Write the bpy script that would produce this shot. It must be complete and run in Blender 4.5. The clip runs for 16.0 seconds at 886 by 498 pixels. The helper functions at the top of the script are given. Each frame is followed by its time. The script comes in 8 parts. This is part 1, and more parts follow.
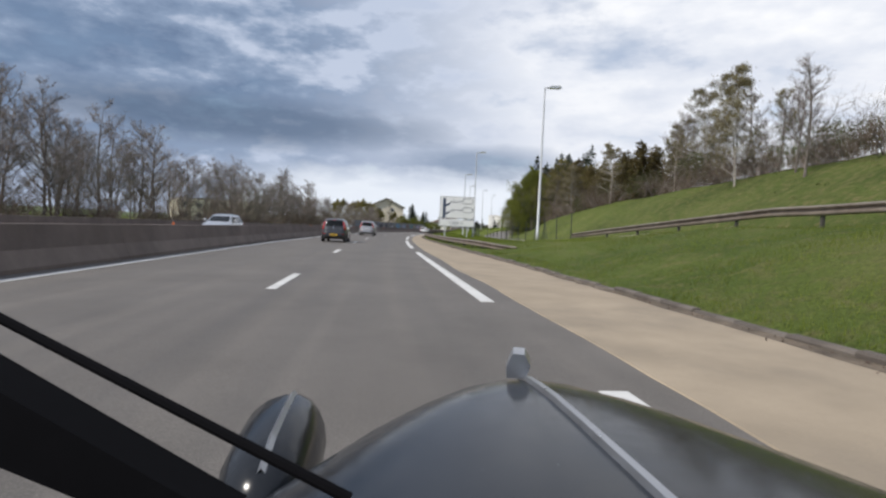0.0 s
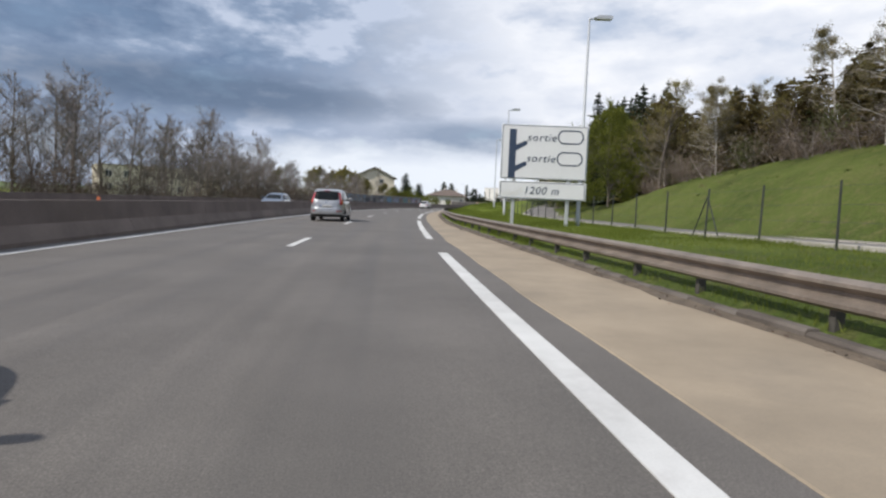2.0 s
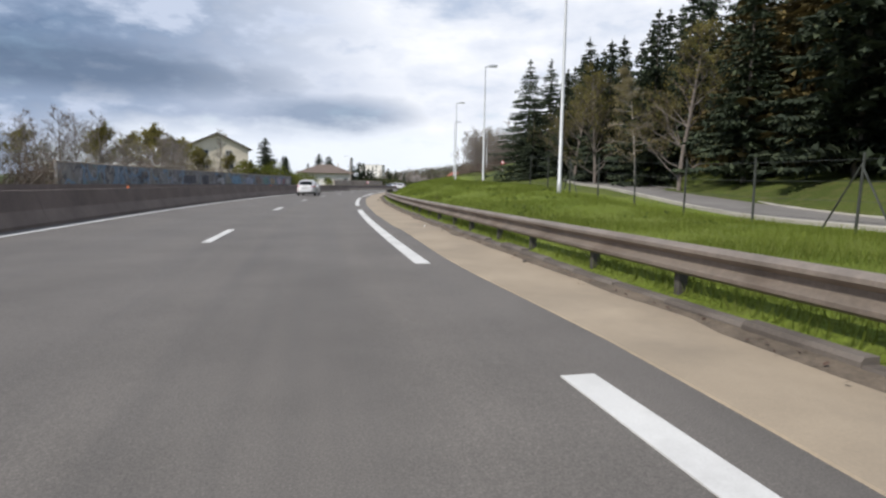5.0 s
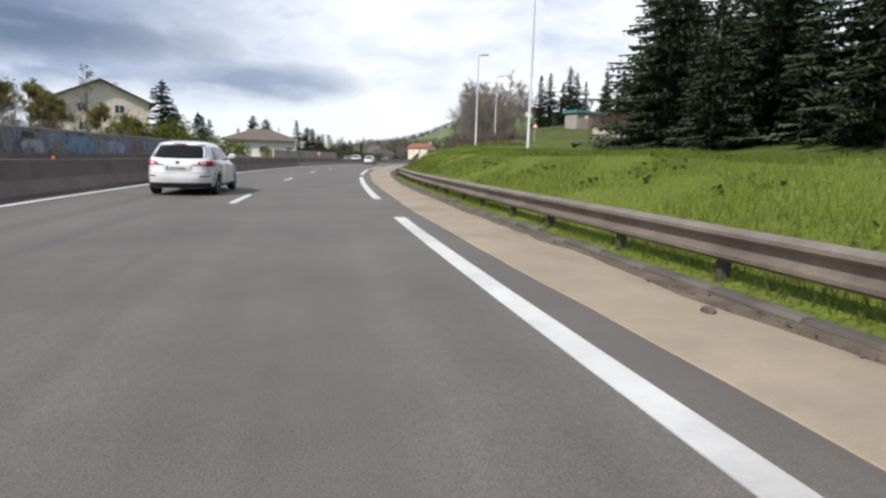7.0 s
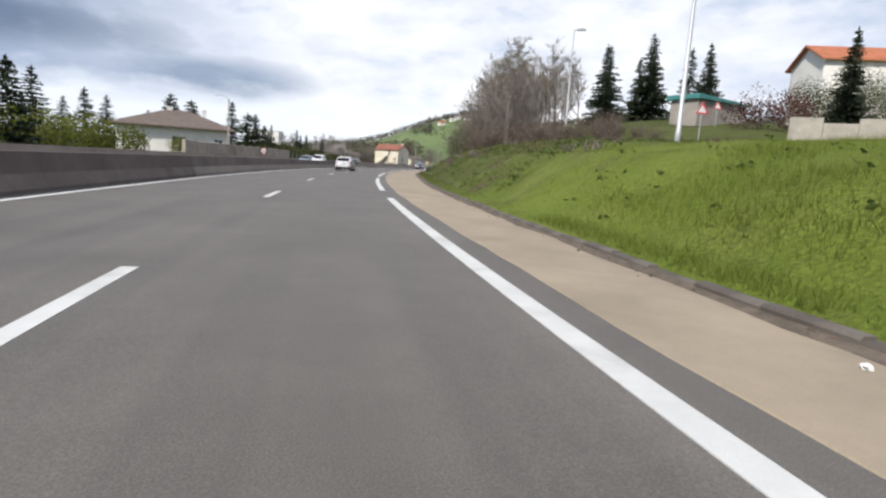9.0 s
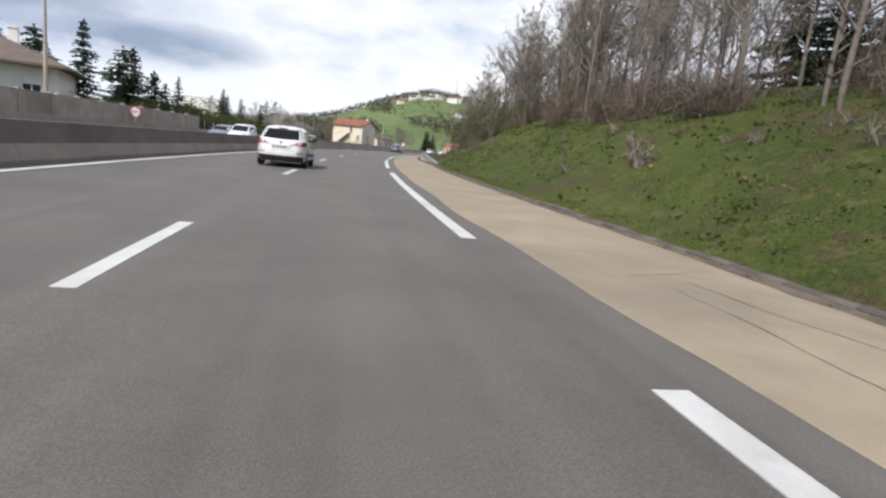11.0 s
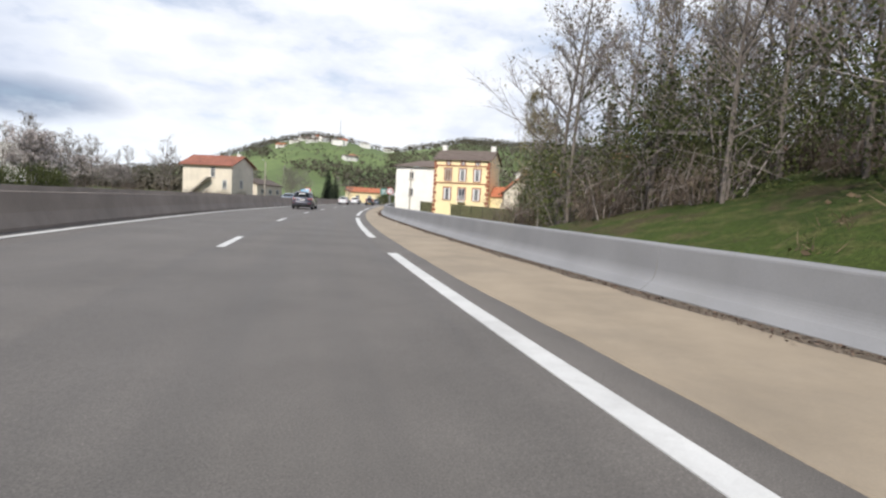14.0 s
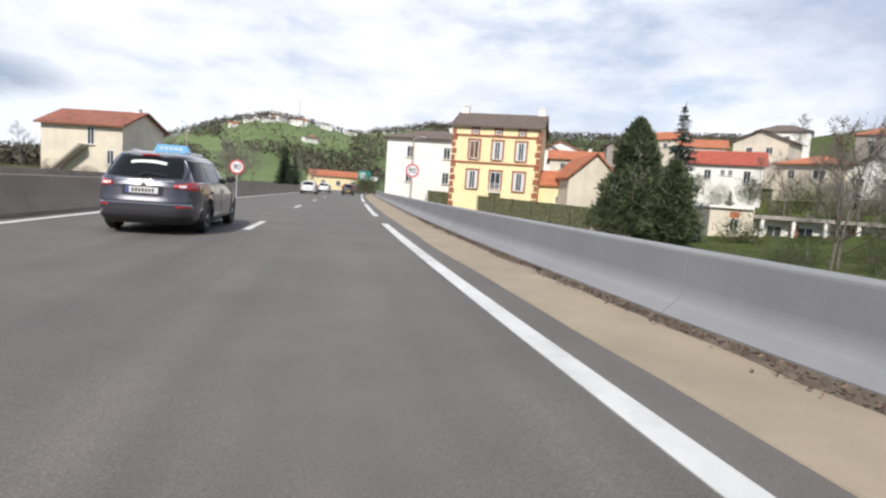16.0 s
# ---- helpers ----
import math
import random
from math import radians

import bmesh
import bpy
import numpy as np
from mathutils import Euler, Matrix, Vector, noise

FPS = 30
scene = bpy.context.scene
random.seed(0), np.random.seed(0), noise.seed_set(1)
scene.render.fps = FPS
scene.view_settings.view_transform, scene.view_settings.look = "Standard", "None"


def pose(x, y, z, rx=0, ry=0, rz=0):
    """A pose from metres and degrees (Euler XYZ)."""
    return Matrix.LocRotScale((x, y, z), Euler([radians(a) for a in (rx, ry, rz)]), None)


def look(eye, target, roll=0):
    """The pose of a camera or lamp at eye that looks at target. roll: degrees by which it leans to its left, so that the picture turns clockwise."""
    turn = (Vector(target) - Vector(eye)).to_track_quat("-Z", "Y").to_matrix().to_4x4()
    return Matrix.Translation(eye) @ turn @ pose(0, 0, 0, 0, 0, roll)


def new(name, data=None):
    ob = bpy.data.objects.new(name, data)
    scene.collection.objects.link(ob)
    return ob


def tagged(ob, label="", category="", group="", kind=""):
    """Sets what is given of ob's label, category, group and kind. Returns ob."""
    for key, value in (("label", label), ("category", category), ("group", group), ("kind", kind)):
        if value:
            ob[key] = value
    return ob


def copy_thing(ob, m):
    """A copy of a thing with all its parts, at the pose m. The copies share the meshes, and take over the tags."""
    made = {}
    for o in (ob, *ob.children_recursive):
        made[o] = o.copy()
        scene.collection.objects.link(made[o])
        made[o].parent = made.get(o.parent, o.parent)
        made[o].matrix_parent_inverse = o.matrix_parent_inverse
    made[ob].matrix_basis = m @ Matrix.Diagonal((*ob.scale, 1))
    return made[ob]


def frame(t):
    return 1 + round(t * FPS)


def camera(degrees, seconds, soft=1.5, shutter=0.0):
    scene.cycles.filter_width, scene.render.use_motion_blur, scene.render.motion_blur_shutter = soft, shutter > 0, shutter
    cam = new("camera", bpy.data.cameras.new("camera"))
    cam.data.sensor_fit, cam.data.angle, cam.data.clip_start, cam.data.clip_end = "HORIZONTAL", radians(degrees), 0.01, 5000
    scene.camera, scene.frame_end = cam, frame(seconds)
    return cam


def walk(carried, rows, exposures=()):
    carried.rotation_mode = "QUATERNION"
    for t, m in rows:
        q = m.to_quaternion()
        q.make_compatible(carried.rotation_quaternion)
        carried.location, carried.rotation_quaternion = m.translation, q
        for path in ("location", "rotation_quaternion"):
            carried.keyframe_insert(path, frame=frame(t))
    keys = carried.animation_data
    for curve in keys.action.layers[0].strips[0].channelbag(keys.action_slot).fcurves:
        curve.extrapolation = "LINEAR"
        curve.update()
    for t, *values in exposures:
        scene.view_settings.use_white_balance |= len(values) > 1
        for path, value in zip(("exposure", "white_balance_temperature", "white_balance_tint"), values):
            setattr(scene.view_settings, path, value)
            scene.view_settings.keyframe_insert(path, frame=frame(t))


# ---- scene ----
# camera and its way along the right-hand lane
FOV = 76.277
PATH = [
    (0, -1.745, -9.15, 1.131, -6.39, -2.0, 2.69),
    (0.5, -1.67, -0.22, 1.131, -6.26, -2.36, 3.31),
    (1, -1.42, 8.607, 1.131, -6.28, -2.3, 2.12),
    (1.5, -1.316, 17.362, 1.131, -6.54, -3.71, 2.66),
    (2, -1.197, 26.271, 1.131, -7.57, -4.6, 2.34),
    (2.5, -0.997, 35.266, 1.131, -10.15, -3.93, 2.42),
    (3, -0.691, 44.336, 1.131, -13.04, -3.87, 0.8),
    (3.5, -0.176, 53.459, 1.131, -15.0, -3.92, 1.43),
    (4, 0.484, 62.573, 1.131, -17.9, -5.32, 1.13),
    (5.25, 2.863, 85.121, 1.131, -21.62, -6.48, 0.73),
    (6.5, 6.47, 107.527, 1.131, -25.93, -7.63, 0.33),
    (7, 8.439, 116.481, 1.131, -26.78, -8.98, 1.59),
    (7.5, 10.498, 125.511, 1.131, -27.66, -7.97, 4.48),
    (8, 13.013, 134.555, 1.131, -28.2, -8.22, 3.67),
    (9.25, 20.116, 156.886, 1.131, -32.9, -8.19, 3.89),
    (10.5, 28.666, 178.704, 1.131, -37.35, -8.16, 4.11),
    (11, 32.628, 187.352, 1.131, -36.83, -9.71, 6.14),
    (11.5, 36.888, 195.999, 1.131, -36.25, -4.36, 5.79),
    (12, 41.147, 204.566, 1.131, -37.06, -3.71, 4.78),
    (12.5, 45.523, 212.935, 1.131, -40.14, -3.17, 3.55),
    (13, 50.075, 221.053, 1.131, -43.65, -2.74, 2.12),
    (13.5, 54.936, 229.234, 1.131, -45.89, -2.96, 2.12),
    (14, 60.165, 237.388, 1.131, -47.79, -4.56, 3.23),
    (14.5, 65.721, 245.389, 1.131, -48.16, -5.1, 3.59),
    (15, 71.259, 253.163, 1.131, -49.66, -4.79, 5.81),
    (15.5, 77.008, 260.65, 1.131, -50.02, -4.91, 4.9),
    (16, 82.79, 268.046, 1.131, -51.93, -5.6, 4.21),
]

cam = camera(FOV, 16.0, soft=2.4)
walk(cam, [(t, pose(x, y, z, 90 + pitch, 0, yaw) @ pose(0, 0, 0, 0, 0, roll)) for t, x, y, z, yaw, pitch, roll in PATH],
     [(0.0, 0.15), (2.0, 0.2), (4.0, 0.22), (7.0, 0.36), (11.0, 0.36), (16.0, 0.38)])

# the road's plan: bend (1/km, to the right) every 50 m from station -30; stations run along the right-hand edge line
BEND = [-4.318, 1.562, 2.073, 3.12, 2.734, 2.26, 3.291, 0.617, 1.171, 1.154, 1.152]
ST = np.arange(-400.0, 1400.0, 1.0)
_kap = np.interp(ST, np.arange(-30, 471, 50.0), BEND) / 1000
_kap[ST < -30] = 0
_kap[ST > 330] = 0.0004
TH = np.cumsum(_kap)
_i0 = 400
TH = TH - TH[_i0]
RX = np.cumsum(np.sin(TH)); RX = RX - RX[_i0]
RY = np.cumsum(np.cos(TH)); RY = RY - RY[_i0]


def heading(s):
    return float(np.interp(s, ST, TH))


def at(s, u, z=0.0):
    """The place at station s, u metres right of the edge line."""
    th = np.interp(s, ST, TH)
    return Vector((float(np.interp(s, ST, RX) + u * np.cos(th)), float(np.interp(s, ST, RY) - u * np.sin(th)), z))


def stand(s, u, z=0.0, turn=0.0, scale=1.0):
    """A pose at station s whose y axis runs along the road; turn to the left, in degrees."""
    p = at(s, u, z)
    return pose(p.x, p.y, p.z, 0, 0, turn - math.degrees(heading(s))) @ Matrix.Diagonal((scale, scale, scale, 1))


# world: a broken spring sky
SUN_DIR = Vector((-0.64, -0.28, 0.70)).normalized()
sun_data = bpy.data.lights.new("sun", "SUN")
sun_data.energy, sun_data.angle, sun_data.color = 3.6, radians(1.2), (1.0, 0.94, 0.86)
sun_ob = new("sun", sun_data)
sun_ob.matrix_world = look(SUN_DIR * 200, (0, 0, 0))

world = bpy.data.worlds.new("sky")
scene.world = world
world.use_nodes = True
wt = world.node_tree
wt.nodes.clear()


class Net:
    """A short way to write node trees."""
    def __init__(self, tree):
        self.t = tree

    def n(self, kind, **kw):
        node = self.t.nodes.new(kind)
        for key, value in kw.items():
            if key.startswith("i_"):
                node.inputs[key[2:].replace("_", " ")].default_value = value
            elif key == "op":
                node.operation = value
            elif key == "noise_dimensions":
                node.noise_dimensions = value
            elif key == "blend":
                node.blend_type = value
            elif key == "feature":
                node.feature = value
        return node

    def l(self, a, b):
        self.t.links.new(a, b)

    def math(self, op, a, b=None, c=None, clamp=False):
        node = self.t.nodes.new("ShaderNodeMath")
        node.operation, node.use_clamp = op, clamp
        for k, v in enumerate((a, b, c)):
            if v is None:
                continue
            if isinstance(v, (int, float)):
                node.inputs[k].default_value = v
            else:
                self.l(v, node.inputs[k])
        return node.outputs[0]

    def noise(self, vec, scale, detail=4.0, rough=0.55):
        node = self.t.nodes.new("ShaderNodeTexNoise")
        node.inputs["Scale"].default_value, node.inputs["Detail"].default_value, node.inputs["Roughness"].default_value = scale, detail, rough
        if vec is not None:
            self.l(vec, node.inputs["Vector"])
        return node.outputs["Fac"]

    def ramp(self, fac, stops):
        node = self.t.nodes.new("ShaderNodeValToRGB")
        el = node.color_ramp.elements
        while len(el) > 1:
            el.remove(el[-1])
        el[0].position = stops[0][0]
        el[0].color = (*stops[0][1], 1)
        for pos, col in stops[1:]:
            e = el.new(pos)
            e.color = (*col, 1)
        self.l(fac, node.inputs[0])
        return node.outputs[0]

    def mix(self, fac, a, b, blend="MIX"):
        node = self.t.nodes.new("ShaderNodeMix")
        node.data_type, node.blend_type = "RGBA", blend
        for sock, v in ((node.inputs[0], fac), (node.inputs[6], a), (node.inputs[7], b)):
            if isinstance(v, (int, float)):
                sock.default_value = v
            elif isinstance(v, tuple):
                sock.default_value = (*v, 1)
            else:
                self.l(v, sock)
        return node.outputs[2]


def build_sky():
    """Pale broken cloud, whitest ahead of the bend, with a dark blue-grey bank low to the north-west."""
    w = Net(wt)
    tc = w.n("ShaderNodeTexCoord")
    sep = w.n("ShaderNodeSeparateXYZ")
    w.l(tc.outputs["Generated"], sep.inputs[0])
    x, y, z = sep.outputs
    az = w.math("MULTIPLY", w.math("ARCTAN2", x, y), 57.3)
    el = w.math("MULTIPLY", w.math("ARCSINE", z), 57.3)
    comb = w.n("ShaderNodeCombineXYZ")
    w.l(x, comb.inputs[0])
    w.l(y, comb.inputs[1])
    w.l(w.math("MULTIPLY", z, 2.6), comb.inputs[2])
    flat = comb.outputs[0]
    big = w.noise(flat, 2.2, 3.0, 0.5)
    mid = w.noise(flat, 5.0, 7.0, 0.58)
    fine = w.noise(flat, 13.0, 5.0, 0.6)
    wisp = w.math("ADD", w.math("MULTIPLY", w.math("SUBTRACT", mid, 0.5), 1.0), w.math("MULTIPLY", w.math("SUBTRACT", fine, 0.5), 0.35))

    def bank(a0, e0, wa, we, ragged):
        """How far inside a cloud bank of the given bearing, height and half sizes."""
        p = w.math("DIVIDE", w.math("SUBTRACT", az, a0), wa)
        q = w.math("DIVIDE", w.math("SUBTRACT", el, e0), we)
        d = w.math("SQRT", w.math("ADD", w.math("MULTIPLY", p, p), w.math("MULTIPLY", q, q)))
        return w.math("ADD", w.math("SUBTRACT", 1.0, d), w.math("MULTIPLY", wisp, ragged))

    # pale layer, whiter towards the bend
    lit = w.math("ADD", w.math("MULTIPLY", w.math("SUBTRACT", big, 0.5), 1.1), w.math("MULTIPLY", wisp, 0.9))
    lit = w.math("ADD", lit, w.math("MULTIPLY", bank(42.0, 18.0, 60.0, 42.0, 0.0), 0.75))
    col = w.ramp(lit, [(0.04, (0.42, 0.48, 0.61)), (0.26, (0.56, 0.61, 0.72)), (0.50, (0.74, 0.77, 0.84)), (0.74, (0.95, 0.95, 0.96))])
    dark = bank(-24.0, 15.0, 38.0, 18.0, 1.5)
    tone = w.ramp(w.math("ADD", mid, w.math("MULTIPLY", w.math("SUBTRACT", fine, 0.5), 0.4)), [(0.36, (0.125, 0.185, 0.30)), (0.50, (0.235, 0.31, 0.445)), (0.62, (0.48, 0.545, 0.68))])
    col = w.mix(w.ramp(dark, [(0.05, (0, 0, 0)), (0.50, (0.95,) * 3)]), col, tone)
    lens = bank(10.0, 6.6, 11.0, 2.4, 1.0)
    col = w.mix(w.ramp(lens, [(0.10, (0, 0, 0)), (0.60, (0.80,) * 3)]), col, (0.22, 0.285, 0.40))
    low = bank(-15.0, 9.5, 26.0, 3.2, 1.0)
    col = w.mix(w.ramp(low, [(0.10, (0, 0, 0)), (0.60, (0.70,) * 3)]), col, (0.10, 0.145, 0.225))
    # bright gap over the horizon
    rim = w.math("MULTIPLY", w.math("SUBTRACT", 6.2, w.math("ADD", el, w.math("MULTIPLY", wisp, 5.0))), 0.45, clamp=True)
    rim = w.math("MULTIPLY", rim, w.math("MULTIPLY", w.math("ADD", az, 16.0), 0.10, clamp=True))
    col = w.mix(w.math("MULTIPLY", rim, 0.85), col, (0.80, 0.845, 0.91))
    sky = w.n("ShaderNodeTexSky")
    sky.sky_type, sky.sun_disc = "NISHITA", False
    sky.sun_elevation = math.asin(SUN_DIR.z)
    sky.sun_rotation = math.atan2(SUN_DIR.x, SUN_DIR.y)
    clear = w.mix(1.0, sky.outputs[0], (0.11, 0.11, 0.11), "MULTIPLY")
    # overhead the cloud opens here and there
    cover = w.ramp(w.math("ADD", mid, w.math("MULTIPLY", z, -0.12)), [(0.26, (0.6, 0.6, 0.6)), (0.42, (1, 1, 1))])
    col = w.mix(cover, clear, col)
    bg = w.n("ShaderNodeBackground")
    w.l(col, bg.inputs[0])
    bg.inputs[1].default_value = 1.0
    out = w.n("ShaderNodeOutputWorld")
    w.l(bg.outputs[0], out.inputs[0])


build_sky()


# ---- materials ----
def material(name, color, rough=0.8, metal=0.0, spread=0.25, scale=3.0, fine=40.0, bump=0.2, depth=0.01, tint=None, stain=0.0, stain_color=None, rand=0.0, coat=0.0, spec=0.5, island=0.0, coords="Object"):
    """A procedural surface: colour varied at two scales, stains, fine relief."""
    m = bpy.data.materials.new(name)
    m.use_nodes = True
    t = Net(m.node_tree)
    bs = m.node_tree.nodes["Principled BSDF"]
    tc = t.n("ShaderNodeTexCoord")
    v = tc.outputs[coords]
    a = t.noise(v, scale, 5.0, 0.6)
    b = t.noise(v, fine, 4.0, 0.65)
    lo = tuple(c * (1 - spread) for c in color)
    hi = tuple(min(1.0, c * (1 + spread)) for c in (tint or color))
    col = t.ramp(a, [(0.30, lo), (0.70, hi)])
    g = t.ramp(b, [(0.3, (1 - spread * 0.7,) * 3), (0.7, (1 + spread * 0.5,) * 3)])
    col = t.mix(1.0, col, g, "MULTIPLY")
    if stain:
        c = t.noise(v, scale * 0.35, 6.0, 0.7)
        f = t.ramp(c, [(0.50, (0, 0, 0)), (0.66, (stain,) * 3)])
        col = t.mix(f, col, stain_color or tuple(x * 0.4 for x in color))
    if rand:
        oi = t.n("ShaderNodeObjectInfo")
        f = t.ramp(oi.outputs["Random"], [(0, (1 - rand,) * 3), (1, (1 + rand,) * 3)])
        col = t.mix(1.0, col, f, "MULTIPLY")
    if island:
        gi = t.n("ShaderNodeNewGeometry")
        f = t.ramp(gi.outputs["Random Per Island"], [(0, (1 - island,) * 3), (1, (1 + island,) * 3)])
        col = t.mix(1.0, col, f, "MULTIPLY")
    t.l(col, bs.inputs["Base Color"])
    r = t.ramp(b, [(0.2, (max(0.02, rough - 0.1),) * 3), (0.8, (min(1, rough + 0.1),) * 3)])
    t.l(r, bs.inputs["Roughness"])
    bs.inputs["Metallic"].default_value = metal
    bs.inputs["Coat Weight"].default_value = coat
    bs.inputs["Coat Roughness"].default_value = 0.04
    bs.inputs["Specular IOR Level"].default_value = spec
    if bump:
        bn = t.n("ShaderNodeBump")
        bn.inputs["Strength"].default_value, bn.inputs["Distance"].default_value = bump, depth
        t.l(b, bn.inputs["Height"])
        t.l(bn.outputs[0], bs.inputs["Normal"])
    return m


def leafy(name, color, other, rough=0.7, island=0.30, scale=0.35, through_light=0.0):
    """Leaves, blades and twigs: light passes through a little, and each one differs."""
    m = bpy.data.materials.new(name)
    m.use_nodes = True
    t = Net(m.node_tree)
    bs = m.node_tree.nodes["Principled BSDF"]
    gi = t.n("ShaderNodeNewGeometry")
    tc = t.n("ShaderNodeTexCoord")
    col = t.ramp(gi.outputs["Random Per Island"], [(0, tuple(c * (1 - island) for c in color)), (0.55, color), (1, other)])
    n = t.noise(tc.outputs["Object"], scale, 3.0)
    f = t.ramp(n, [(0.3, (0.7,) * 3), (0.7, (1.25,) * 3)])
    oi = t.n("ShaderNodeObjectInfo")
    f2 = t.ramp(oi.outputs["Random"], [(0, (0.8,) * 3), (1, (1.2,) * 3)])
    col = t.mix(1.0, t.mix(1.0, col, f, "MULTIPLY"), f2, "MULTIPLY")
    t.l(col, bs.inputs["Base Color"])
    bs.inputs["Roughness"].default_value = rough
    bs.inputs["Specular IOR Level"].default_value = 0.25
    if through_light:
        tr = t.n("ShaderNodeBsdfTranslucent")
        t.l(col, tr.inputs[0])
        mx = t.n("ShaderNodeMixShader")
        mx.inputs[0].default_value = through_light
        t.l(bs.outputs[0], mx.inputs[1])
        t.l(tr.outputs[0], mx.inputs[2])
        t.l(mx.outputs[0], m.node_tree.nodes["Material Output"].inputs[0])
    return m


def ground_material():
    """Rough grass: greens of two kinds, dry straw and bare earth in patches."""
    m = bpy.data.materials.new("grass_ground")
    m.use_nodes = True
    t = Net(m.node_tree)
    bs = m.node_tree.nodes["Principled BSDF"]
    v = t.n("ShaderNodeTexCoord").outputs["Object"]
    a = t.noise(v, 0.22, 6.0, 0.6)
    b = t.noise(v, 2.2, 6.0, 0.65)
    c = t.noise(v, 14.0, 5.0, 0.7)
    d = t.noise(v, 0.45, 7.0, 0.7)
    # three kinds of verge along the road: mown, long fresh meadow, mossy bank under the wood
    uv = t.n("ShaderNodeUVMap")
    uv.uv_map = "road"
    sep = t.n("ShaderNodeSeparateXYZ")
    t.l(uv.outputs[0], sep.inputs[0])
    ragged = t.math("ADD", sep.outputs[1], t.math("MULTIPLY", t.math("SUBTRACT", d, 0.5), 30.0))
    fresh = t.math("MULTIPLY", t.math("SUBTRACT", ragged, 34.0), 0.06, clamp=True)
    wild_and_shade = t.math("MULTIPLY", t.math("SUBTRACT", ragged, 166.0), 0.06, clamp=True)
    mown = t.ramp(a, [(0.3, (0.055, 0.088, 0.018)), (0.55, (0.10, 0.135, 0.028)), (0.75, (0.155, 0.172, 0.05))])
    meadow = t.ramp(a, [(0.3, (0.125, 0.175, 0.022)), (0.55, (0.175, 0.225, 0.035)), (0.75, (0.22, 0.26, 0.06))])
    bank = t.ramp(a, [(0.3, (0.058, 0.080, 0.021)), (0.55, (0.090, 0.118, 0.029)), (0.75, (0.125, 0.142, 0.044))])
    # upper slope: darker bank tones stand in for the shade lying there
    upper = t.math("MULTIPLY", t.math("SUBTRACT", t.math("ADD", sep.outputs[0], t.math("MULTIPLY", d, 4.0)), 14.0), 0.6, clamp=True)
    wild_and_shade = t.math("MAXIMUM", wild_and_shade, t.math("MULTIPLY", upper, 0.85))
    # darker ivy and moss growth, with the wood's shade mixed into the colour
    ivy_shade = t.ramp(a, [(0.3, (0.042, 0.064, 0.017)), (0.55, (0.070, 0.100, 0.024)), (0.75, (0.105, 0.122, 0.036))])
    under = t.math("MULTIPLY", t.math("SUBTRACT", ragged, 198.0), 0.06, clamp=True)
    bank = t.mix(under, bank, ivy_shade)
    col = t.mix(wild_and_shade, t.mix(fresh, mown, meadow), bank)
    straw = t.math("MULTIPLY", t.ramp(b, [(0.48, (0, 0, 0)), (0.72, (0.65,) * 3)]), t.math("SUBTRACT", 1.0, t.math("MULTIPLY", t.math("SUBTRACT", fresh, wild_and_shade), 0.7)))
    col = t.mix(straw, col, (0.19, 0.165, 0.075))
    earth = t.math("MULTIPLY", t.ramp(d, [(0.53, (0, 0, 0)), (0.62, (0.75,) * 3)]), t.math("ADD", t.math("MULTIPLY", t.math("MULTIPLY", t.math("SUBTRACT", ragged, 166.0), 0.06, clamp=True), 0.85), 0.12))
    col = t.mix(earth, col, (0.105, 0.075, 0.05))
    col = t.mix(1.0, col, t.ramp(c, [(0.3, (0.55,) * 3), (0.7, (1.35,) * 3)]), "MULTIPLY")
    t.l(col, bs.inputs["Base Color"])
    bs.inputs["Roughness"].default_value = 0.95
    bs.inputs["Specular IOR Level"].default_value = 0.15
    bn = t.n("ShaderNodeBump")
    bn.inputs["Strength"].default_value, bn.inputs["Distance"].default_value = 0.9, 0.12
    t.l(t.math("ADD", c, t.math("MULTIPLY", b, 1.5)), bn.inputs["Height"])
    t.l(bn.outputs[0], bs.inputs["Normal"])
    return m


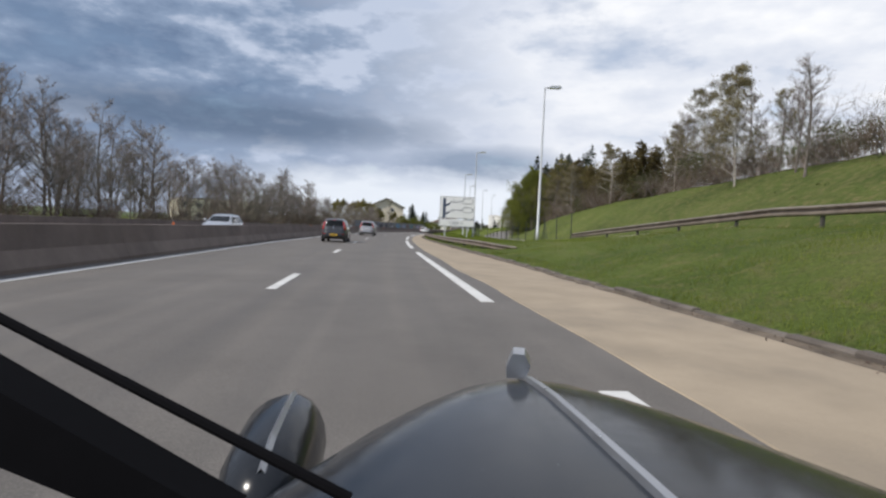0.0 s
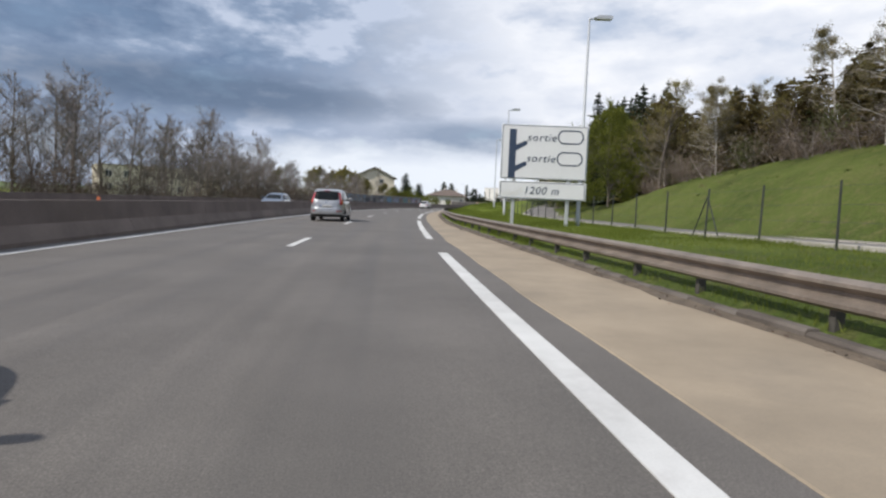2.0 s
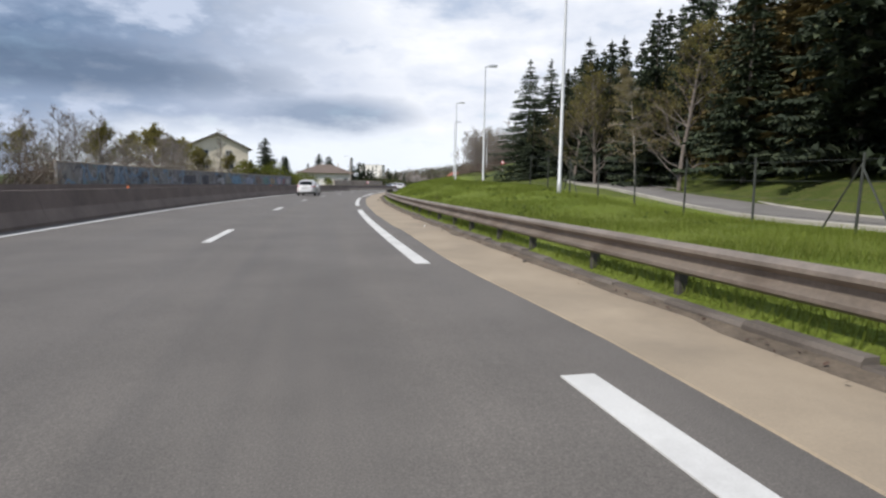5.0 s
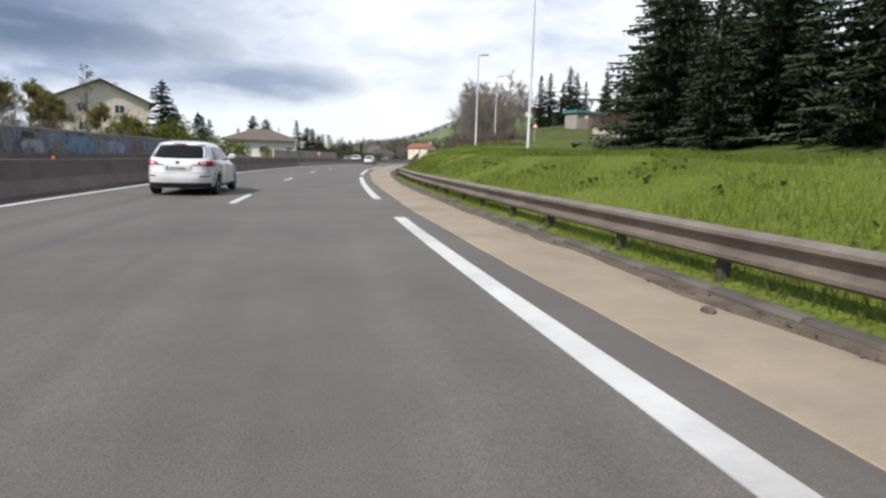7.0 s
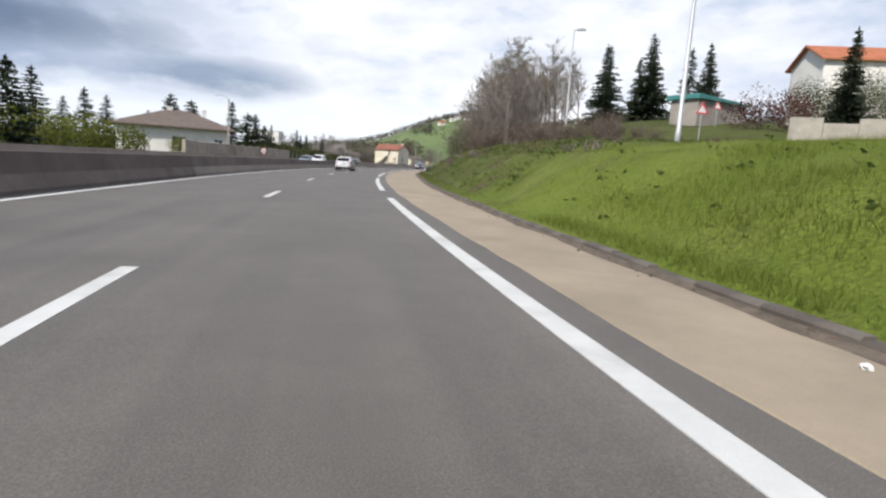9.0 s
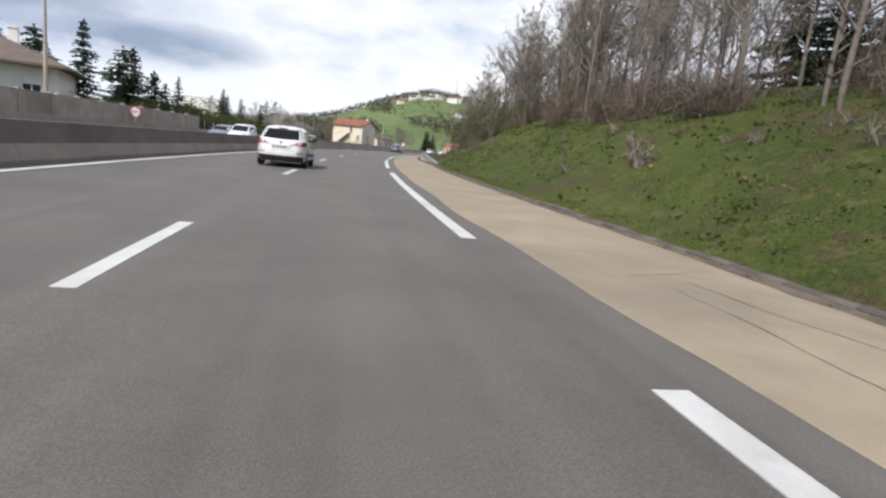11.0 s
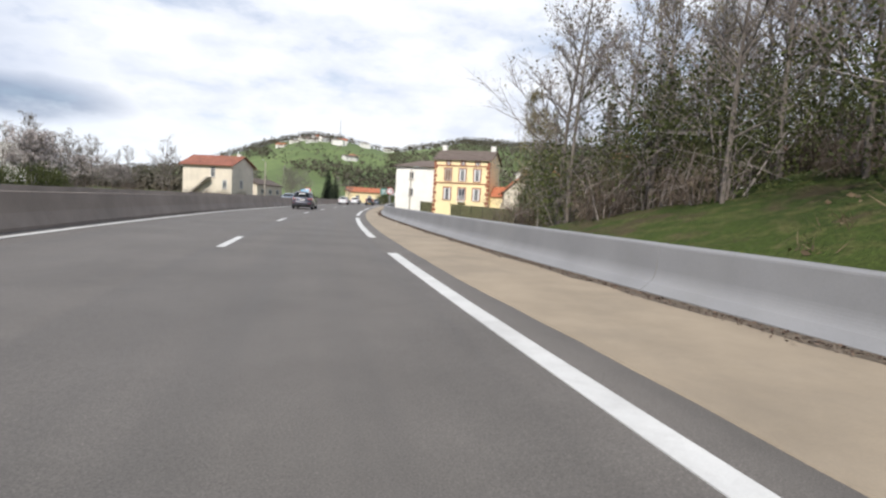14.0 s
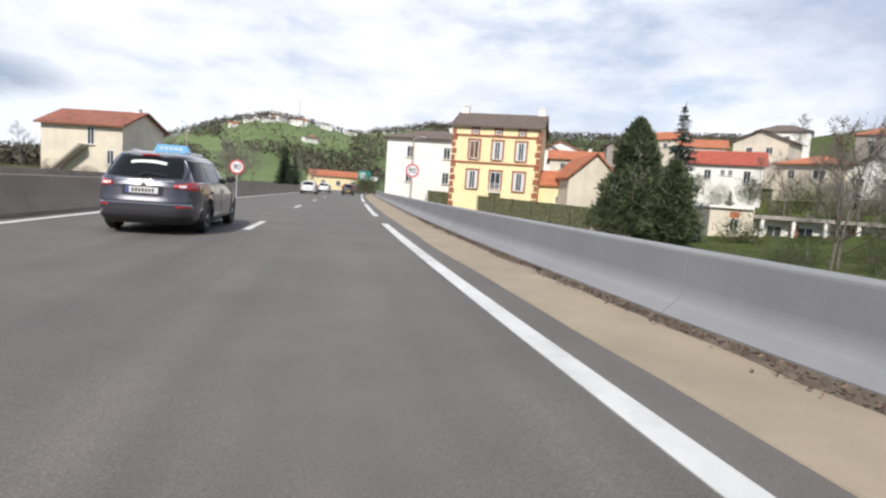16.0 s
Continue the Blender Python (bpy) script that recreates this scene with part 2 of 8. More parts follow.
def asphalt_material():
    """Worn motorway asphalt: stone grain, wheel tracks polished along the lanes, faint patches."""
    m = bpy.data.materials.new("asphalt")
    m.use_nodes = True
    t = Net(m.node_tree)
    bs = m.node_tree.nodes["Principled BSDF"]
    v = t.n("ShaderNodeTexCoord").outputs["Object"]
    uv = t.n("ShaderNodeUVMap")
    uv.uv_map = "road"
    sep = t.n("ShaderNodeSeparateXYZ")
    t.l(uv.outputs[0], sep.inputs[0])
    lane = sep.outputs[0]
    grain = t.noise(v, 90.0, 3.0, 0.7)
    blot = t.noise(v, 0.5, 6.0, 0.65)
    # long streaks: squeezed along the road
    comb = t.n("ShaderNodeCombineXYZ")
    t.l(t.math("MULTIPLY", lane, 1.6), comb.inputs[0])
    t.l(t.math("MULTIPLY", sep.outputs[1], 0.03), comb.inputs[1])
    streak = t.noise(comb.outputs[0], 1.0, 4.0, 0.6)
    col = t.ramp(grain, [(0.25, (0.077, 0.070, 0.064)), (0.55, (0.132, 0.121, 0.110)), (0.8, (0.212, 0.194, 0.176))])
    col = t.mix(1.0, col, t.ramp(blot, [(0.3, (0.84,) * 3), (0.7, (1.14,) * 3)]), "MULTIPLY")
    col = t.mix(1.0, col, t.ramp(streak, [(0.3, (0.82,) * 3), (0.7, (1.15,) * 3)]), "MULTIPLY")
    t.l(col, bs.inputs["Base Color"])
    t.l(t.ramp(streak, [(0.3, (0.62,) * 3), (0.7, (0.85,) * 3)]), bs.inputs["Roughness"])
    bs.inputs["Specular IOR Level"].default_value = 0.35
    bn = t.n("ShaderNodeBump")
    bn.inputs["Strength"].default_value, bn.inputs["Distance"].default_value = 0.5, 0.006
    t.l(grain, bn.inputs["Height"])
    t.l(bn.outputs[0], bs.inputs["Normal"])
    return m


def glass_material(name, color, rough=0.03):
    """Tinted car and house glass seen from outside: dark and glossy."""
    m = bpy.data.materials.new(name)
    m.use_nodes = True
    bs = m.node_tree.nodes["Principled BSDF"]
    bs.inputs["Base Color"].default_value = (*color, 1)
    bs.inputs["Roughness"].default_value = rough
    bs.inputs["IOR"].default_value = 1.5
    bs.inputs["Specular IOR Level"].default_value = 0.22
    return m


def plain(name, color, rough=0.5, metal=0.0, emit=0.0, coat=0.0):
    m = bpy.data.materials.new(name)
    m.use_nodes = True
    bs = m.node_tree.nodes["Principled BSDF"]
    bs.inputs["Base Color"].default_value = (*color, 1)
    bs.inputs["Roughness"].default_value, bs.inputs["Metallic"].default_value = rough, metal
    bs.inputs["Coat Weight"].default_value = coat
    if emit:
        bs.inputs["Emission Color"].default_value = (*color, 1)
        bs.inputs["Emission Strength"].default_value = emit
    return m


M_GRASS = ground_material()
M_ASPHALT = asphalt_material()
M_SHOULDER = material("shoulder_concrete", (0.30, 0.245, 0.178), 0.9, spread=0.16, scale=0.8, fine=60, bump=0.4, depth=0.006, stain=0.45, stain_color=(0.17, 0.145, 0.115))
M_PAINT = material("road_paint", (0.56, 0.56, 0.545), 0.7, spread=0.10, scale=1.5, fine=70, bump=0.3, depth=0.004, stain=0.55, stain_color=(0.33, 0.32, 0.31))
M_KERB = material("kerb_stone", (0.095, 0.08, 0.068), 0.9, spread=0.3, scale=1.2, fine=35, bump=0.6, depth=0.012, stain=0.4, stain_color=(0.19, 0.17, 0.15))
M_BARRIER_DARK = material("barrier_concrete_dark", (0.135, 0.105, 0.092), 0.9, spread=0.25, scale=0.7, fine=30, bump=0.4, depth=0.008, stain=0.6, stain_color=(0.10, 0.075, 0.06))
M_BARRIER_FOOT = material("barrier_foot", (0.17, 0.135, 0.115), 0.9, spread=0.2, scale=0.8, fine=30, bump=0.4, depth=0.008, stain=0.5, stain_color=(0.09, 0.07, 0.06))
M_BARRIER_BROWN = material("barrier_concrete_brown", (0.165, 0.132, 0.115), 0.9, spread=0.2, scale=0.7, fine=30, bump=0.3, depth=0.006, stain=0.5, stain_color=(0.09, 0.075, 0.065))
M_BARRIER_TAN = material("barrier_concrete_tan", (0.31, 0.255, 0.21), 0.9, spread=0.16, scale=0.6, fine=30, bump=0.3, depth=0.006, stain=0.4, stain_color=(0.17, 0.145, 0.12))
M_BARRIER_PALE = material("barrier_concrete_pale", (0.235, 0.237, 0.245), 0.85, spread=0.10, scale=0.7, fine=45, bump=0.3, depth=0.005, stain=0.3, stain_color=(0.22, 0.22, 0.21))
M_STEEL = material("galvanised_steel", (0.22, 0.185, 0.155), 0.55, metal=0.35, spread=0.25, scale=2.0, fine=25, bump=0.1, stain=0.6, stain_color=(0.11, 0.075, 0.055))
M_POST = material("rail_post_steel", (0.075, 0.07, 0.06), 0.75, metal=0.1, spread=0.3, scale=4.0, fine=30, bump=0.2, stain=0.5, stain_color=(0.16, 0.14, 0.11))
M_POLE = material("painted_pole", (0.50, 0.52, 0.54), 0.45, metal=0.3, spread=0.08, scale=1.0, fine=30, bump=0.05)
M_DARKSTEEL = material("dark_fence_steel", (0.045, 0.05, 0.045), 0.6, metal=0.2, spread=0.3)


# ---- building helpers ----
def part(name, bm, mat, parent=None, label="", smooth=False):
    """Links a bmesh as one mesh object under a thing or a part."""
    me = bpy.data.meshes.new(name)
    bm.to_mesh(me)
    bm.free()
    if smooth:
        for f in me.polygons:
            f.use_smooth = True
    for one in (mat if isinstance(mat, (list, tuple)) else [mat]):
        me.materials.append(one)
    ob = new(name, me)
    if parent is not None:
        ob.parent = parent
    if label:
        tagged(ob, label=label)
    return ob


def thing(name, label, category, group="", kind="", m=None):
    ob = new(name)
    ob.empty_display_size = 0.2
    tagged(ob, label, category, group, kind)
    if m is not None:
        ob.matrix_basis = m
    return ob


def shared(name, mesh, parent=None, m=None):
    """One more object on an existing mesh."""
    ob = new(name, mesh)
    if parent is not None:
        ob.parent = parent
    if m is not None:
        ob.matrix_basis = m
    return ob


def box(bm, x0, x1, y0, y1, z0, z1, m=None, bevel=0.0, mi=0):
    vs = [bm.verts.new(p) for p in ((x0, y0, z0), (x1, y0, z0), (x1, y1, z0), (x0, y1, z0), (x0, y0, z1), (x1, y0, z1), (x1, y1, z1), (x0, y1, z1))]
    fs = [bm.faces.new([vs[i] for i in q]) for q in ((3, 2, 1, 0), (4, 5, 6, 7), (0, 1, 5, 4), (1, 2, 6, 5), (2, 3, 7, 6), (3, 0, 4, 7))]
    for f in fs:
        f.material_index = mi
    if bevel:
        es = list({e for f in fs for e in f.edges})
        r = bmesh.ops.bevel(bm, geom=es, offset=bevel, segments=1, affect="EDGES")
        vs = list({v for f in r["faces"] for v in f.verts} | {v for v in vs if v.is_valid})
    if m is not None:
        for v in vs:
            v.co = m @ v.co
    return vs


def tube(bm, p0, p1, r0, r1=None, n=8, caps=True, mi=0):
    """A tapered round bar from p0 to p1."""
    p0, p1 = Vector(p0), Vector(p1)
    r1 = r0 if r1 is None else r1
    d = (p1 - p0).normalized()
    a = d.orthogonal().normalized()
    b = d.cross(a)
    rings = []
    for p, r in ((p0, r0), (p1, r1)):
        rings.append([bm.verts.new(p + a * (r * math.cos(2 * math.pi * k / n)) + b * (r * math.sin(2 * math.pi * k / n))) for k in range(n)])
    for k in range(n):
        f = bm.faces.new((rings[0][k], rings[0][(k + 1) % n], rings[1][(k + 1) % n], rings[1][k]))
        f.material_index = mi
    if caps:
        bm.faces.new(rings[0][::-1]).material_index = mi
        bm.faces.new(rings[1]).material_index = mi


def pipe(bm, pts, r, n=5):
    """One unbroken round bar through all the points."""
    rows = []
    for k, p in enumerate(pts):
        d = (pts[min(k + 1, len(pts) - 1)] - pts[max(k - 1, 0)]).normalized()
        a = d.cross(Vector((0.31, 0.17, 0.93))).normalized()
        b = d.cross(a)
        rows.append([bm.verts.new(p + a * (r * math.cos(2 * math.pi * j / n)) + b * (r * math.sin(2 * math.pi * j / n))) for j in range(n)])
    for was, now in zip(rows, rows[1:]):
        for j in range(n):
            bm.faces.new((was[j], was[(j + 1) % n], now[(j + 1) % n], now[j]))
    bm.faces.new(rows[0][::-1])
    bm.faces.new(rows[-1])


def lathe(bm, rings, n=12, axis="z", mi=0, m=None):
    """Rings of (radius, height) about an axis."""
    rows = []
    for r, h in rings:
        row = []
        for k in range(n):
            a = 2 * math.pi * k / n
            c = (r * math.cos(a), r * math.sin(a), h) if axis == "z" else (h, r * math.cos(a), r * math.sin(a))
            v = bm.verts.new(m @ Vector(c) if m is not None else c)
            row.append(v)
        rows.append(row)
    for i in range(len(rows) - 1):
        for k in range(n):
            f = bm.faces.new((rows[i][k], rows[i][(k + 1) % n], rows[i + 1][(k + 1) % n], rows[i + 1][k]))
            f.material_index = mi
    bm.faces.new(rows[0][::-1]).material_index = mi
    bm.faces.new(rows[-1]).material_index = mi


def poly(bm, pts, mi=0):
    f = bm.faces.new([bm.verts.new(p) for p in pts])
    f.material_index = mi
    return f


def prism(bm, outline, y0, y1, m=None, mi=0):
    """An outline in x and z pushed from y0 to y1."""
    a = [bm.verts.new((x, y0, z)) for x, z in outline]
    b = [bm.verts.new((x, y1, z)) for x, z in outline]
    n = len(a)
    fs = [bm.faces.new((a[k], a[(k + 1) % n], b[(k + 1) % n], b[k])) for k in range(n)]
    fs += [bm.faces.new(a[::-1]), bm.faces.new(b)]
    for f in fs:
        f.material_index = mi
    if m is not None:
        for v in a + b:
            v.co = m @ v.co
    bmesh.ops.recalc_face_normals(bm, faces=fs)


def sweep(bm, profile, s0, s1, step=2.0, uoff=None, closed=True, zoff=None, wob=0.0, mi=0):
    """A profile of (u, z) drawn along the road from station s0 to s1."""
    n = max(1, int(round((s1 - s0) / step)))
    uv = bm.loops.layers.uv.get("road") or bm.loops.layers.uv.new("road")
    rows = []
    for k in range(n + 1):
        s = s0 + (s1 - s0) * k / n
        du = uoff(s) if uoff else 0.0
        dz = zoff(s) if zoff else 0.0
        du += wob * noise.noise((s * 0.7, 3.1, 0))
        rows.append([(bm.verts.new(at(s, u + du, z + dz)), u + du, s) for u, z in profile])
    m = len(profile)
    for k in range(n):
        for j in range(m if closed else m - 1):
            q = (rows[k][j], rows[k][(j + 1) % m], rows[k + 1][(j + 1) % m], rows[k + 1][j])
            f = bm.faces.new([v[0] for v in q])
            f.material_index = mi
            for lp, v in zip(f.loops, q):
                lp[uv].uv = (v[1], v[2])
    if closed:
        bm.faces.new([v[0] for v in rows[0]][::-1]).material_index = mi
        bm.faces.new([v[0] for v in rows[-1]]).material_index = mi
    bmesh.ops.recalc_face_normals(bm, faces=bm.faces[:])


# ---- the lie of the land ----
def edge_right(s):
    """Where the shoulder ends on the right."""
    return float(np.interp(s, [-60, 12, 35, 57, 110, 140, 155, 185, 200, 225, 238, 254, 262, 276, 284, 291, 300, 331, 600], [2.9, 3.1, 2.5, 1.70, 1.8, 1.8, 2.05, 2.85, 3.4, 3.45, 3.7, 2.95, 2.7, 2.35, 2.0, 1.75, 1.75, 2.1, 2.1]))


RU = np.array([0.0, 1.0, 1.9, 3.5, 6.5, 10.5, 14.5, 20.5, 28.5, 46.0, 86.0, 246.0])   # metres beyond the shoulder
RS = np.array([-60, 8, 30, 50, 70, 82, 95, 112, 131, 150, 172, 192, 212, 240, 262, 285, 340, 500.0])
RZ = np.array([
    [0.12, 0.18, 0.5, 1.1, 1.8, 2.0, 4.0, 7.0, 8, 8, 8, 10],
    [0.12, 0.18, 0.5, 1.0, 1.6, 1.8, 3.6, 6.6, 8, 8, 8, 10],
    [0.12, 0.18, 0.30, 0.45, 0.50, 0.45, 2.2, 5.5, 7.5, 8, 8, 10],
    [0.10, 0.16, 0.27, 0.32, 0.34, 0.12, 2.2, 4.9, 6.8, 8, 8, 10],
    [0.10, 0.16, 0.27, 0.32, 0.34, 0.12, 1.9, 4.3, 6.2, 7.5, 8, 10],
    [0.10, 0.16, 0.26, 0.28, 0.27, 0.10, 1.2, 2.3, 4.2, 7.2, 8, 10],
    [0.10, 0.16, 0.25, 0.30, 0.30, 0.20, 0.8, 1.8, 4, 7, 8, 10],
    [0.12, 0.18, 0.6, 1.05, 1.25, 0.9, 1.2, 2.4, 4, 7, 8, 10],
    [0.12, 0.18, 0.75, 1.3, 1.5, 1.3, 1.4, 2.6, 4.8, 6.5, 7, 10],
    [0.12, 0.18, 0.8, 1.4, 1.7, 1.6, 1.6, 2.4, 3.8, 5, 6.5, 10]] + [
    [0.12, 0.18, 0.9, 1.8, 2.4, 2.6, 2.8, 3.0, 3.5, 5, 7, 12],
    [0.12, 0.18, 0.8, 1.8, 2.9, 3.5, 3.9, 4.3, 5, 6, 8, 12],
    [0.12, 0.18, 0.8, 1.8, 3.1, 4.5, 5.6, 6.8, 7.5, 8, 9, 12],
    [0.12, 0.18, 0.8, 1.9, 3.6, 5.3, 6.3, 7.6, 8.5, 9, 10, 12],
    [0.05, 0.11, 0.4, 0.9, 1.8, 3.0, 4.0, 5.0, 5, 5, 5, 10],
    [-0.2, -0.25, -0.5, -1.2, -2.0, -2.5, -3.0, -3.0, -2.5, -1, 5, 25],
    [-0.3, -0.35, -0.8, -1.0, -1.5, -2.0, -2.2, -2.4, -2.2, -1.0, 6, 36],
    [0.0, -0.05, 0.0, 0.0, 0.0, 0.0, 0.0, 1.0, 2, 5, 15, 50]])


def slip_centre(s):
    """The middle of the slip road beyond the verge."""
    return float(np.interp(s, [10, 60, 95, 130, 172], [13.0, 12.6, 13.5, 20, 40]))


def land(s, u):
    """The height of the ground at station s, offset u; the slip road lies on a level bench."""
    if 6 < s < 174:
        c = slip_centre(s)
        f = max(0.0, min(1.0, (abs(u - c) - 2.3) / 2.2))
        if f < 1.0:
            return raw_land(s, u) * f + raw_land(s, c - 2.0) * (1 - f)
    return raw_land(s, u)


def raw_land(s, u):
    d = u - edge_right(s)
    if d <= 0:
        return -0.06 if u > -24 else 0.0
    col = [float(np.interp(d, RU, row)) for row in RZ]
    z = float(np.interp(s, RS, col))
    if d > 0.8:
        flat = max(0.0, min(1.0, (abs(u - slip_centre(s)) - 2.6) / 2.0)) if 6 < s < 174 else 1.0
        z += flat * min(1.0, d / 6) * (0.22 * noise.noise((s * 0.16, u * 0.2, 0)) + 0.10 * noise.noise((s * 0.6, u * 0.6, 4)))
    return z


def build_ground():
    us = [-1500, -700, -350, -200, -120, -80, -55, -40, -30, -24, -19, -8, -1] + [0.0, 0.35, 0.8, 1.5, 2.4, 3.5, 5, 6.5, 8.5, 10.5, 12.5, 14.5, 17.5, 20.5, 24, 28.5, 36, 46, 64, 86, 130, 180, 246]
    ss = list(np.arange(-120, 380, 2.0)) + [400, 430, 480, 560, 700, 900]
    bm = bmesh.new()
    rows = []
    uv = bm.loops.layers.uv.new("road")
    for s in [-380, -250, -170] + ss:
        row = []
        for k, u in enumerate(us):
            uu = u if k < 13 else edge_right(s) + u
            row.append((bm.verts.new(at(s, uu, land(s, uu))), uu, s))
        rows.append(row)
    for i in range(len(rows) - 1):
        for k in range(len(us) - 1):
            q = (rows[i][k], rows[i][k + 1], rows[i + 1][k + 1], rows[i + 1][k])
            f = bm.faces.new([v[0] for v in q])
            for lp, v in zip(f.loops, q):
                lp[uv].uv = (v[1], v[2])
    bmesh.ops.recalc_face_normals(bm, faces=bm.faces[:])
    ob = part("ground", bm, M_GRASS, smooth=True)
    tagged(ob, "rough green grass banks and verges beside the motorway", "ground", kind="structure")


build_ground()

# far hills behind the town
M_HILL = material("hill_meadow", (0.085, 0.125, 0.042), 0.95, spread=0.30, scale=0.006, fine=0.05, bump=0.0, tint=(0.12, 0.165, 0.055), stain=0.95, stain_color=(0.06, 0.062, 0.038))


def hill_height(r, a):
    """Skyline by compass bearing (degrees), seen from the end of the drive; the crest lies 850 m off."""
    el = float(np.interp(a, [-180, -60, 5, 15, 21, 24, 27, 30.5, 34.4, 38, 42, 46, 50, 56, 63, 70, 78, 100, 140, 180], [0.3, 0.3, 0.6, 1.2, 1.9, 2.6, 3.8, 5.0, 6.0, 5.7, 4.9, 5.6, 6.4, 6.2, 6.0, 6.3, 6.5, 4.5, 2.0, 0.3]))
    peak = math.tan(radians(el)) * 850
    f = max(0.0, min(1.0, (r - 330) / 520))
    z = peak * (f * f * (3 - 2 * f)) if r <= 850 else peak * max(0.0, 1 - (r - 850) / 1600) ** 2
    return z - 4.0 * (1 - f) + f * 5 * noise.noise((r * 0.008, a * 0.11, 0))


HC = (83.0, 268.0)


def hill_point(az, r):
    a = radians(az)
    return Vector((HC[0] + r * math.sin(a), HC[1] + r * math.cos(a), hill_height(r, az)))


def build_hills():
    bm = bmesh.new()
    rows = []
    for r in [300, 330, 370, 420, 470, 520, 570, 620, 670, 720, 770, 810, 850, 900, 1000, 1200, 1600, 2400, 3400]:
        rows.append([bm.verts.new(hill_point(-180 + k, r)) for k in range(360)])
    for i in range(len(rows) - 1):
        for k in range(360):
            bm.faces.new((rows[i][k], rows[i][(k + 1) % 360], rows[i + 1][(k + 1) % 360], rows[i + 1][k]))
    bmesh.ops.recalc_face_normals(bm, faces=bm.faces[:])
    ob = part("hills", bm, M_HILL, smooth=True)
    tagged(ob, "green meadow hills in the distance", "hill", kind="structure")


build_hills()


# ---- the road ----
def build_road():
    bm = bmesh.new()
    sweep(bm, [(-8.6, 0.0), (-7.9, 0.0), (-5.6, 0.012), (-3.5, 0.016), (-1.7, 0.012), (0.62, 0.0), (0.62, -0.05), (-8.6, -0.05)], -120, 700, 2.0)
    ob = part("road", bm, M_ASPHALT)
    tagged(ob, "grey worn asphalt of two motorway lanes", "road", kind="structure")
    bm = bmesh.new()
    sweep(bm, [(-18.4, 0.0), (-9.2, 0.0), (-9.2, -0.05), (-18.4, -0.05)], -120, 700, 2.0)
    far = part("road_opposite", bm, M_ASPHALT)
    tagged(far, "grey asphalt of the opposite carriageway behind the barrier", "road", kind="structure")
    # beige concrete shoulder, its inner edge a little ragged
    bm = bmesh.new()
    uv = bm.loops.layers.uv.new("road")
    prev = None
    for s in np.arange(-60, 420, 0.8):
        inner = 0.52 + 0.11 * noise.noise((s * 0.22, 1, 0)) + 0.03 * noise.noise((s * 1.7, 5, 0))
        row = [bm.verts.new(at(s, inner, 0.001)), bm.verts.new(at(s, inner + 0.01, 0.012)), bm.verts.new(at(s, (inner + edge_right(s)) / 2, 0.014)), bm.verts.new(at(s, edge_right(s) + 0.05, 0.010))]
        if prev:
            for k in range(3):
                bm.faces.new((prev[k], prev[k + 1], row[k + 1], row[k]))
        prev = row
    sh = part("shoulder", bm, M_SHOULDER)
    tagged(sh, "beige worn concrete hard shoulder beside the lane", "shoulder", kind="structure")
    return ob, far


ROAD, ROAD_OPP = build_road()


def build_cracks():
    """Thin dark cracks and sealed joints wandering over the shoulder."""
    rnd = random.Random(14)
    crack_mat = material("crack_dirt", (0.075, 0.062, 0.05), 0.95, spread=0.3, scale=3, fine=40, bump=0.3)
    shoulder = bpy.data.objects["shoulder"]
    for s0, f0, n, ds, du in ((60, 0.3, 9, 0.45, 0.01), (68, 0.7, 8, 0.5, -0.02), (190, 0.35, 16, 0.45, 0.012), (194, 0.75, 8, 0.4, -0.02), (207, 0.5, 16, 0.45, 0.0), (192, 0.1, 6, 0.1, 0.32), (197, 0.3, 7, 0.1, 0.3), (216, 0.1, 7, 0.08, 0.35)):
        bm = bmesh.new()
        prev, s, u = None, s0, 0.6 + f0 * (edge_right(s0) - 0.8)
        for k in range(n):
            w = rnd.uniform(0.002, 0.006)
            side_s, side_u = (0.0, w) if abs(du) < 0.1 else (w, 0.0)
            u = min(u, edge_right(s) - 0.1)
            row = (bm.verts.new(at(s - side_s, u - side_u, 0.0175)), bm.verts.new(at(s + side_s, u + side_u, 0.0175)))
            if prev:
                bm.faces.new((prev[0], prev[1], row[1], row[0]))
            prev = row
            s += ds * rnd.uniform(0.7, 1.3)
            u += du + rnd.gauss(0, 0.06)
        part("crack", bm, crack_mat, shoulder)


build_cracks()


def build_markings():
    """Painted lines: solid on the left, short dashes between the lanes, long dashes at the shoulder."""
    bm = bmesh.new()
    sweep(bm, [(-7.66, 0.004), (-7.46, 0.005), (-7.46, 0.011), (-7.66, 0.011)], -60, 640, 4.0)
    part("edge_line", bm, M_PAINT, ROAD, "solid white painted line along the barrier")
    s = -25.63
    while s < 470:
        bm = bmesh.new()
        sweep(bm, [(-3.58, 0.012), (-3.42, 0.012), (-3.42, 0.021), (-3.58, 0.021)], s, s + 3.0, 1.0)
        part("lane_dash", bm, M_PAINT, ROAD)
        s += 13.0
    g = 16.9 - 22.14 * 3
    while g < 430:
        bm = bmesh.new()
        sweep(bm, [(-0.11, 0.004), (0.11, 0.004), (0.11, 0.012), (-0.11, 0.012)], g + 4.9, g + 22.14, 1.5)
        part("shoulder_dash", bm, M_PAINT, ROAD)
        g += 22.14
    s = -60
    while s < 470:
        bm = bmesh.new()
        sweep(bm, [(-13.88, 0.004), (-13.72, 0.004), (-13.72, 0.010), (-13.88, 0.010)], s, s + 3.0, 1.5)
        part("lane_dash", bm, M_PAINT, ROAD_OPP)
        s += 13.0


build_markings()


